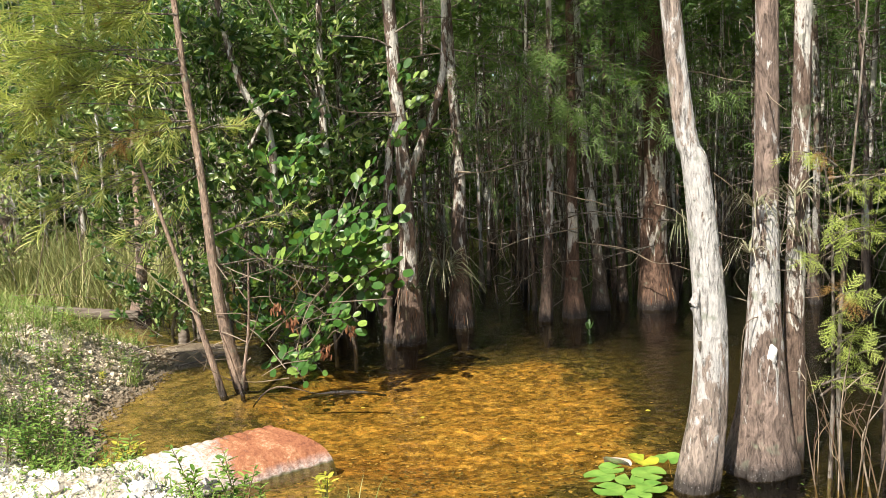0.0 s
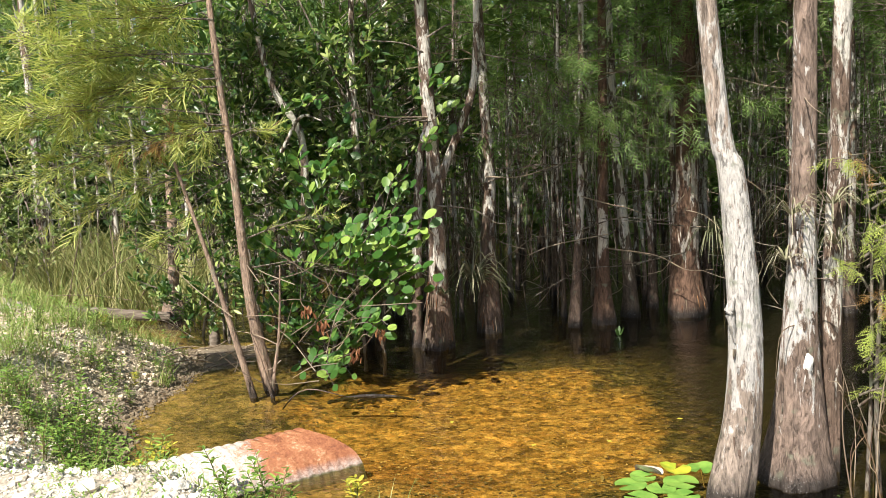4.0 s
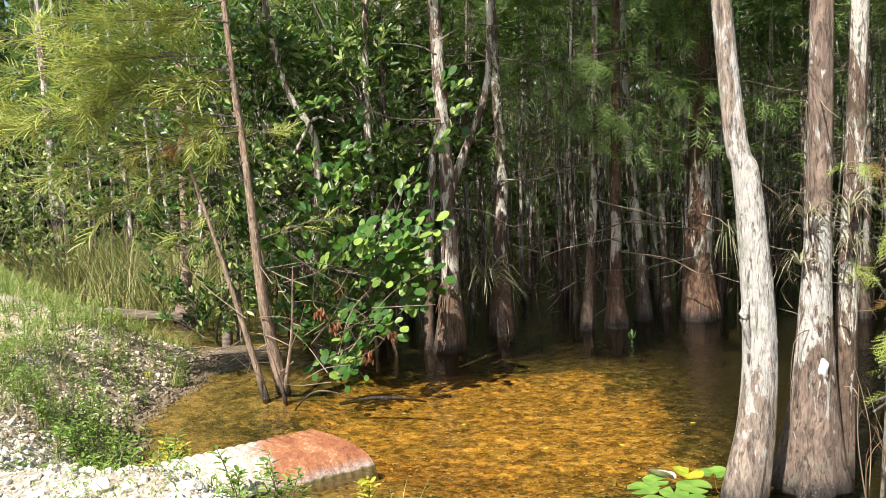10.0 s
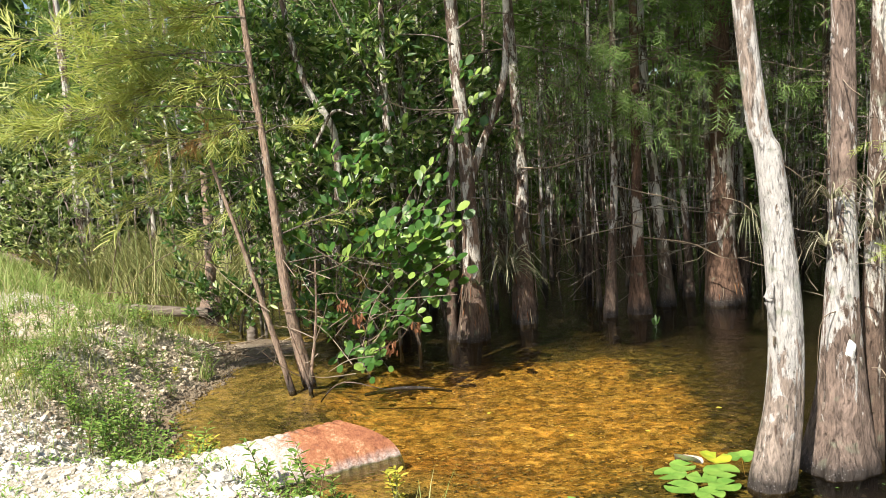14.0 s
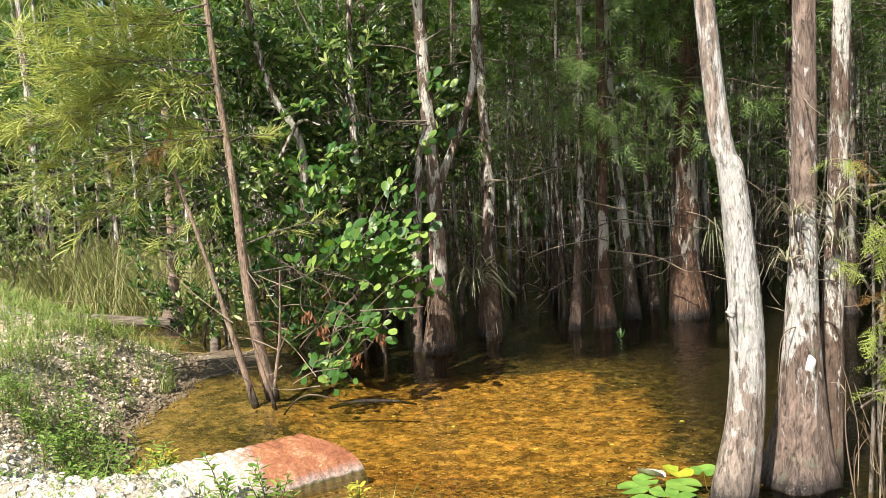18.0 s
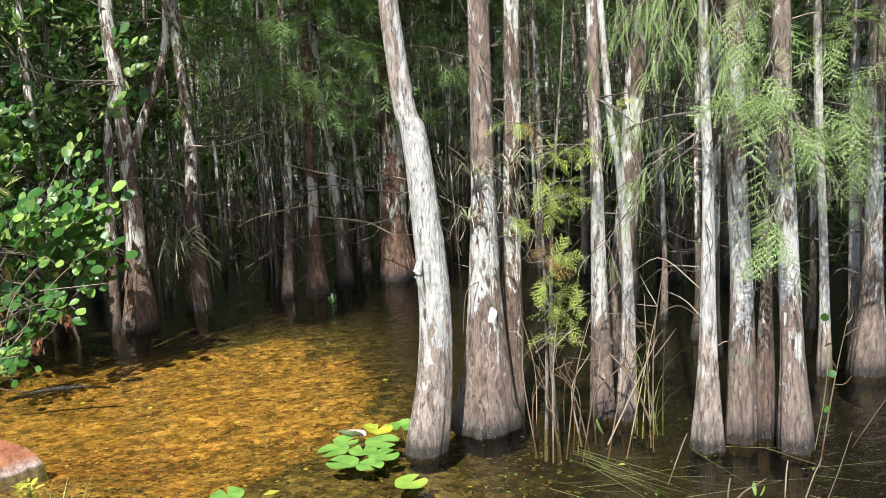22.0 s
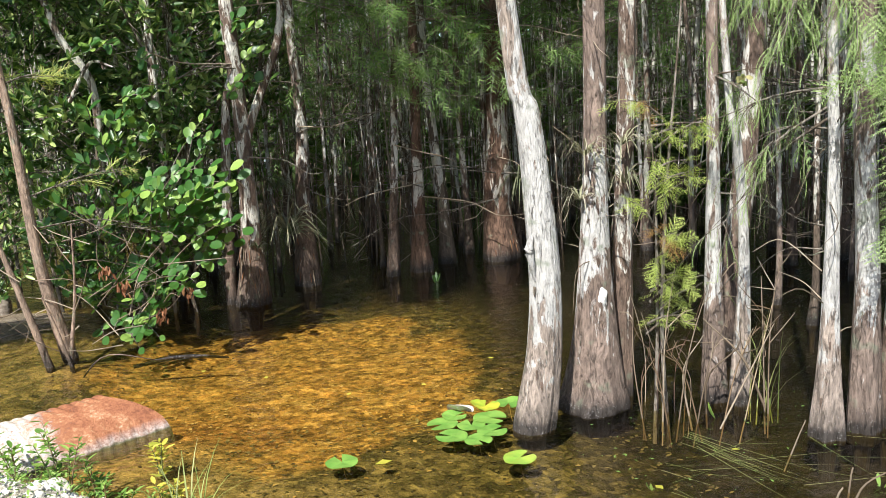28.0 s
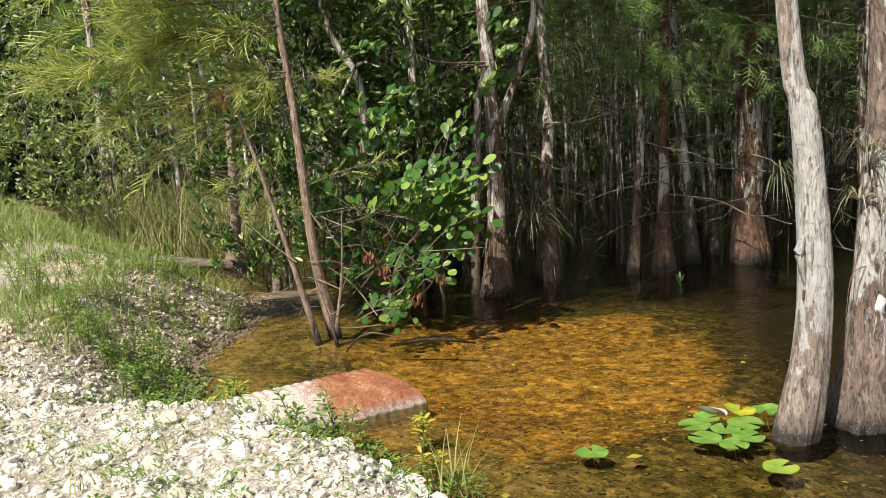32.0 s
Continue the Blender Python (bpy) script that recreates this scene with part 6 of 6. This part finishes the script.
def forked_stick(x, y, h, lean, seed, material):
    """A bare stick that forks two or three times."""
    r = np.random.default_rng(seed)
    t = thing("dead_branch", "bare forked dead branch standing in the water", "branch", "dead branches in the water")
    e = np.array([x + lean[0] * h, y + lean[1] * h, h])
    m = np.array([x, y, 0]) * .5 + e * .5 + r.uniform(-.04, .04, 3)
    main = [(x, y, -.15, .0048), (*m, .004), (*e, .002)]
    g = Geo()
    tube(g, main, 14, 6, .06)
    part("stem", g, material, t)
    c = spline(main, 20)[:, :3]
    for k in range(int(r.integers(3, 6))):
        b = c[int(r.integers(8, 19))]
        d = np.array([r.uniform(-.7, .7), r.uniform(-.3, .3), r.uniform(.1, .8)]) * r.uniform(.12, .34)
        g = Geo()
        tube(g, [(*b, .0035), (*(b + d * .55 + r.uniform(-.03, .03, 3)), .0028), (*(b + d), .0012)], 8, 5, .06)
        part("twig", g, material, t)


for k, (x, y, h, lx, ly) in enumerate(((2.14, 4.32, .62, .35, 0), (2.22, 4.36, .48, -.5, 0), (2.08, 4.42, .8, .2, -.1), (2.30, 4.30, .55, .5, .1), (1.98, 4.40, .95, .1, 0), (2.42, 4.28, .7, .3, 0), (1.92, 4.50, .7, -.1, 0), (2.02, 4.36, .5, -.3, 0), (2.62, 4.30, 1.0, .08, 0), (3.35, 3.70, .7, .35, .1), (2.64, 4.36, .85, -.04, 0))):
    forked_stick(x, y, h, (lx, ly), 700 + k, (M_REED, M_DRY)[k % 2])
sedge = thing("sedge_clump", "clump of long green and straw sedge blades", "grass")
for k in range(12):
    g = Geo()
    one = np.ones(1)
    blades(g, 2.66 + .05 * rng.standard_normal(1), 4.42 + .05 * rng.standard_normal(1), -.1 * one, rng.uniform(.5, 1.0) * one, rng.uniform(.005, .009) * one, rng, .3)
    part("blade", g, M_SEDGE, sedge)
g = Geo()
n = 46
x, y = rng.uniform(1.5, 3.1, n), rng.uniform(2.7, 4.3, n)
keep = ((x - 2.3) / .8) ** 2 + ((y - 3.5) / .75) ** 2 < 1
x, y = x[keep], y[keep]
n = len(x)
a = rng.normal(-.6, .5, n)
g.scatter(*STRAIGHT, turns(np.stack([np.cos(a), np.sin(a), .03 * rng.standard_normal(n)], -1), np.tile([[0, 0, 1.0]], (n, 1)), np.stack([rng.uniform(.002, .0045, n), rng.uniform(.25, .7, n), np.full(n, .12)], -1)), np.stack([x, y, np.full(n, .004)], -1))
n = 11
g.scatter(*STRAIGHT, turns(np.stack([.24 + .11 * rng.standard_normal(n), -.92 + .05 * rng.standard_normal(n), .01 * rng.standard_normal(n)], -1), np.tile([[0, 0, 1.0]], (n, 1)), np.stack([rng.uniform(.003, .006, n), rng.uniform(.5, .95, n), np.full(n, .1)], -1)), np.stack([2.03 + .05 * rng.standard_normal(n), 4.08 + .1 * rng.standard_normal(n), np.full(n, .005)], -1))
tagged(part("floating_stems", g, M_SEDGE), "straw stems and blades floating on the water", "grass", kind="stuff")
g = Geo()
n = 34
blades(g, -.68 + .06 * rng.standard_normal(n), 3.78 + .06 * rng.standard_normal(n), np.full(n, .10), rng.uniform(.15, .42, n), rng.uniform(.006, .011, n), rng, .8)
tagged(part("grass_tuft", g, M_GRASS), "bright green grass tuft at the water's edge", "grass")


def air_plant(x, y, z, n, length, width, droop, seed, host, pale=False):
    r = np.random.default_rng(seed)
    g = Geo()
    for k in range(n):
        a = r.uniform(0, 6.28)
        ln = length * r.uniform(.55, 1.1)
        up = r.uniform(.1, 1.0)
        p0 = np.array([x, y, z])
        p1 = p0 + np.array([math.cos(a) * .45, math.sin(a) * .45, up * .55]) * ln
        p2 = p0 + np.array([math.cos(a) * .95, math.sin(a) * .95, up * .5 - droop * r.uniform(.3, 1.2)]) * ln
        c = spline([p0, p1, p2], 7)
        s = unit(np.array([-math.sin(a), math.cos(a), .2])) * width
        w = np.array([1, .95, .85, .7, .5, .3, .06])[:, None]
        v = np.concatenate([c - s * w, c + s * w])
        i = np.arange(6)
        g.add(v, np.stack([i, i + 7, i + 8, i + 1], -1))
    t = thing("air_plant", "spiky air plant growing on a " + host, "air plant", "air plants on trunks")
    part("rosette", g, M_AIR_PALE if pale else M_BROMELIAD, t)


air_plant(-.45, 8.55, .62, 26, .16, .008, .2, 1, "shaggy dark cypress trunk")
air_plant(-.12, 9.28, .62, 60, .52, .010, .5, 2, "slender brown cypress trunk")
air_plant(-.14, 9.24, .70, 30, .62, .008, .45, 12, "slender brown cypress trunk", True)
air_plant(-.22, 9.3, 1.15, 34, .34, .011, .5, 3, "slender brown cypress trunk")
air_plant(1.64, 4.68, 1.62, 34, .26, .0045, .7, 4, "stout patchy cypress trunk", True)
air_plant(1.62, 4.72, 1.35, 26, .22, .0045, .9, 8, "stout patchy cypress trunk", True)
air_plant(1.93, 4.80, 1.66, 30, .27, .0055, .6, 5, "slender dark cypress trunk", True)
air_plant(1.95, 4.82, 1.42, 24, .22, .005, .8, 9, "slender dark cypress trunk", True)
air_plant(2.72, 9.72, .98, 60, .5, .011, 1.0, 6, "big old cypress trunk")
air_plant(3.05, 3.68, 1.62, 18, .16, .004, .6, 7, "fluted pale cypress trunk")
for rows in ([(.55, 9.3, .42, .003), (1.12, 9.3, .70, .005), (1.6, 9.35, .72, .006), (2.4, 9.75, .78, .009)], [(1.25, 9.2, 1.3, .003), (1.8, 9.2, 1.22, .005), (2.4, 9.75, 1.1, .008)]):
    g = Geo()
    tube(g, rows, 18, 6, .1)
    part("branch", g, M_TWIG, T_OLD, "bare grey branch")
g = Geo()
tube(g, [(-.54, 8.7, 3.15, .012), (-.75, 8.65, 3.25, .008), (-1.2, 8.6, 3.3, .004)], 12, 6, .1)
part("branch", g, M_TWIG, T_SHAGGY, "bare pale branch")
g = Geo()
tube(g, [(-.5, 8.7, 3.3, .012), (-.2, 8.6, 3.42, .008), (.25, 8.55, 3.36, .004)], 12, 6, .1)
part("branch", g, M_TWIG, T_SHAGGY, "bare pale branch")
rng = np.random.default_rng(17)
for k in range(34):
    b = np.array([rng.uniform(-2.3, -1.0), rng.uniform(6.9, 7.4), rng.uniform(.1, 1.2)])
    d = np.array([rng.uniform(-.7, .7), rng.uniform(-.3, .2), rng.uniform(-.1, .6)])
    g = Geo()
    tube(g, [(*b, .005), (*(b + d * .5 + rng.uniform(-.06, .06, 3)), .004), (*(b + d), .0015)], 8, 5, .1)
    part("twig", g, M_REED, FRONT, "bare tan twig")
for k, (x, y, z) in enumerate(((-1.5, 7.0, .66), (-1.22, 7.0, .40), (-1.0, 7.05, .55), (-1.62, 7.0, .80))):
    g = Geo()
    n = 26
    g.scatter(NARROW_V, LEAF_F, turns(np.stack([rng.uniform(-.5, .5, n), rng.uniform(-.5, .5, n), -np.ones(n)], -1), rng.standard_normal((n, 3)), rng.uniform(.03, .07, n)), np.array([x, y, z]) + rng.uniform(-.05, .05, (n, 3)))
    part("dead_spray", g, M_DEAD_LEAF, FRONT, "withered red-brown leaves")

# ---- leaf litter on the bed ----
n = 13000
x, y = rng.uniform(-3.0, 4.2, n), rng.uniform(2.4, 10.5, n)
z = ground_z(x, y)
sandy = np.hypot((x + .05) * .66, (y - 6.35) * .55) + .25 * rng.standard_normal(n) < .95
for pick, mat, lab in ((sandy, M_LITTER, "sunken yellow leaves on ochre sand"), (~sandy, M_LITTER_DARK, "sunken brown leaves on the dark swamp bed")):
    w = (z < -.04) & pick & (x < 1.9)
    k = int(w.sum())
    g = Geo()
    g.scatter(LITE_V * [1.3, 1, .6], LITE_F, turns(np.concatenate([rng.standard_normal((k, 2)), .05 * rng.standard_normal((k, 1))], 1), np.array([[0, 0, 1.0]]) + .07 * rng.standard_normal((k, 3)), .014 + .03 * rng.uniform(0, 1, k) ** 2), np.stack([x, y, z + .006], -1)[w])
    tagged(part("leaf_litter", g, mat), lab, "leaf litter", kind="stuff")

n = 1100
x, y = rng.uniform(-.7, 2.2, n), rng.uniform(3.0, 5.6, n)
z = ground_z(x, y)
w = z < -.02
g = Geo()
k = int(w.sum())
g.scatter(NARROW_V * [1.5, 1, .5], LEAF_F, turns(np.concatenate([rng.standard_normal((k, 2)), .04 * rng.standard_normal((k, 1))], 1), np.array([[0, 0, 1.0]]) + .06 * rng.standard_normal((k, 3)), rng.uniform(.02, .05, k)), np.stack([x, y, z + .005], -1)[w])
tagged(part("leaf_litter", g, M_LITTER_OLIVE), "sunken olive-brown leaves in the near shallows", "leaf litter", kind="stuff")

# ---- small things ----
# wiry twigs and hanging threads on the near trees
rng = np.random.default_rng(301)
for tree, x, y, n in ((R_ONE, 2.75, 3.93, 12), (R_THREE, 3.12, 3.75, 14), (R_FOUR, 4.56, 4.58, 12), (M_ONE, 2.45, 4.64, 12), (T_STOUT, 1.75, 4.79, 9), (T_AIR, .08, 9.49, 8), (T_OLD, 2.48, 9.9, 8)):
    for k in range(n):
        z = rng.uniform(.5, 2.6)
        a = rng.uniform(0, 6.28)
        ln = rng.uniform(.15, .5)
        b = np.array([x + .04 * math.cos(a), y + .04 * math.sin(a), z])
        e = b + np.array([math.cos(a) * ln, math.sin(a) * ln, rng.uniform(-.35, .2)])
        m = (b + e) / 2 + np.array([rng.uniform(-.05, .05), rng.uniform(-.05, .05), rng.uniform(0, .14)])
        g = Geo()
        tube(g, [(*b, .004), (*m, .0028), (*e, .0012)], 8, 4, .08)
        part("twig", g, M_REED if k % 2 else M_TWIG, tree, "wiry dry twig")

# long bare twigs across the inner trunks
for tree, x, y, n in ((T_SHAGGY, -.5, 8.7, 5), (T_AIR, .08, 9.42, 6), (T_RED, 1.46, 9.55, 7), (T_OLD, 2.47, 9.75, 8), (T_THIN, 1.15, 9.45, 5)):
    for k in range(n):
        b = np.array([x, y, rng.uniform(.7, 3.4)])
        d = np.array([rng.choice([-1, 1]) * rng.uniform(.35, 1.2), rng.uniform(-.5, 0), rng.uniform(-.3, .35)])
        g = Geo()
        tube(g, [(*b, .009), (*(b + d * .4 + rng.uniform(-.06, .08, 3)), .007), (*(b + d * .75 + rng.uniform(-.06, .06, 3)), .0055), (*(b + d), .003)], 12, 5, .08)
        part("branch", g, M_REED if k % 2 else M_TWIG, tree, "long bare dry twig")

# loose peeling strips of bark
for tree, rows, n in ((T_WHITE, ((1.23, 4.59, 0, .13), (1.33, 4.57, 1.04, .091), (1.27, 4.58, 1.86, .072)), 34), (T_STOUT, ((1.70, 4.81, 0, .19), (1.73, 4.80, .95, .103), (1.75, 4.79, 1.66, .08)), 34),
                      (R_ONE, ((2.75, 3.92, 0, .09), (2.75, 3.92, .8, .044), (2.75, 3.92, 1.63, .03)), 16), (R_THREE, ((3.18, 3.70, 0, .09), (3.16, 3.72, .65, .062), (3.12, 3.75, 1.62, .05)), 20)):
    c = spline(rows, 60)
    for k in range(n):
        i = rng.integers(6, 58)
        x, y, z, r = c[i]
        a = rng.uniform(-2.9, -.3)
        h, w = rng.uniform(.03, .09), rng.uniform(.005, .012)
        d = np.array([math.cos(a), math.sin(a), 0])
        s = np.array([-d[1], d[0], 0])
        p = np.array([x, y, z]) + d * r * 1.0
        lift = rng.uniform(.004, .014)
        v = [p - s * w, p + s * w, p + s * w * .9 - np.array([0, 0, h * .6]) + d * lift * .5, p - s * w * .8 - np.array([0, 0, h * .6]) + d * lift * .5, p - np.array([0, 0, h]) + d * lift]
        g = Geo()
        g.add(v, [(0, 1, 2, 3)], [(3, 2, 4)])
        g.add(np.array(v) - d * .003, [(3, 2, 1, 0)], [(4, 2, 3)])
        part("bark_strip", g, M_BARK_WHITE if k % 3 else M_BARK_DARK, tree)

# shaggy fibres round the feet of the dark cypresses
for tree, x, y, r0, n in ((T_SHAGGY, -.55, 8.76, .16, 60), (T_AIR, .05, 9.49, .135, 40), (T_OLD, 2.46, 9.91, .21, 40)):
    for k in range(n):
        z = rng.uniform(.12, .75)
        a = rng.uniform(-3.0, -.1)
        r = r0 * (1 - .55 * min(1, z / .75)) + .012
        d = np.array([math.cos(a), math.sin(a), 0])
        b = np.array([x, y, z]) + d * r
        ln = rng.uniform(.08, .2)
        g = Geo()
        tube(g, [(*b, .006), (*(b + d * .02 - [0, 0, ln * .5]), .006), (*(b + d * rng.uniform(.015, .05) - [0, 0, ln]), .0015)], 5, 4, .1)
        part("bark_fibre", g, (M_REED, M_BARK_DARK, M_DEAD_LEAF)[k % 3], tree)

# vine leaves, sprouts, fallen leaves
vine = thing("climbing_vine", "thin vine with heart-shaped green leaves on a cypress", "vine")
g = Geo()
tube(g, [(3.27, 3.66, -.05, .003), (3.30, 3.62, .3, .003), (3.34, 3.64, .6, .0025), (3.28, 3.66, .95, .0015)], 14, 5)
part("stem", g, M_STEM, vine)
g = Geo()
g.add(LEAF_V * np.array([1.6, 1, 1]), LEAF_F)
heart = g.mesh("leaf")
for k, (x, y, z) in enumerate(((3.36, 3.63, .62), (3.30, 3.58, .28), (3.32, 3.6, .48), (3.27, 3.6, .16), (3.3, 3.62, .8))):
    lf = part("leaf", heart, M_LEAF_BIG, vine)
    lf.matrix_basis = pose(x, y, z, -35 - 12 * k, 15, 20 + 70 * k) @ Matrix.Scale(.05, 4)
for x, y, n, h in ((2.31, 4.34, 3, .10), (1.43, 8.9, 7, .11), (1.55, 3.62, 2, .05), (2.6, 3.3, 3, .07)):
    t = thing("water_sprout", "small green sprout standing in shallow water", "sprout", "sprouts in the water")
    for k in range(n):
        a = rng.uniform(0, 6.28)
        g = Geo()
        g.scatter(NARROW_V, LEAF_F, turns([[math.cos(a) * .5, math.sin(a) * .5, 1]], [[math.cos(a), math.sin(a), -.3]], [h * rng.uniform(.7, 1.1)]), [[x + .012 * math.cos(a), y + .012 * math.sin(a), .0]])
        # the far sprout uses the leaf colour with shade put in
        part("leaf", g, M_LEAF_DEEP if y > 8 else M_WEED, t)
leafmesh = Geo()
leafmesh.add(LITE_V * np.array([1.5, 1, .6]), LITE_F)
leafmesh = leafmesh.mesh("fallen_leaf")
for k, (x, y, s) in enumerate(((-.45, 3.9, .07), (-.40, 3.86, .05), (.33, 4.38, .10), (.2, 5.6, .05), (-.4, 6.2, .05), (.7, 5.6, .045), (1.3, 6.0, .05), (-.9, 6.5, .05), (1.6, 3.6, .06), (2.2, 3.9, .05))):
    ob = part("fallen_leaf", leafmesh, M_WEED_YELLOW)
    ob.matrix_basis = pose(x, y, .006, 0, 4, 47 * k) @ Matrix.Scale(s, 4)
    tagged(ob, "yellow fallen leaf floating on the water", "leaf", "fallen leaves")
g = Geo()
n = 260
x, y = rng.uniform(1.3, 4.2, n), rng.uniform(2.3, 4.6, n)
g.scatter(LITE_V, LITE_F, turns(np.concatenate([rng.standard_normal((n, 2)), np.zeros((n, 1))], 1), np.tile([[0, 0, 1.0]], (n, 1)), .008 + .022 * rng.uniform(0, 1, n) ** 2), np.stack([x, y, np.full(n, .006)], -1))
tagged(part("floating_scraps", g, M_PAD), "tiny green and yellow leaf scraps afloat", "leaf scraps", kind="stuff")
v, f = SHAPES[2]
g = Geo()
g.add(v * .05, f)
ob = part("reddish_stone", g, M_DEAD_LEAF, smooth=False)
ob.location = (-.5, 3.56, float(ground_z(np.array(-.5), np.array(3.56))) + .01)
tagged(ob, "small reddish stone on the gravel bank", "stone")
g = Geo()
n = 14
g.scatter(LEAF_V, LEAF_F, turns(rng.standard_normal((n, 3)), rng.standard_normal((n, 3)), rng.uniform(.03, .05, n)), np.array([2.52, 4.42, 2.02]) + rng.uniform(-.022, .022, (n, 3)))
part("dead_spray", g, M_SEDGE, M_ONE, "straw-coloured leaf cluster")
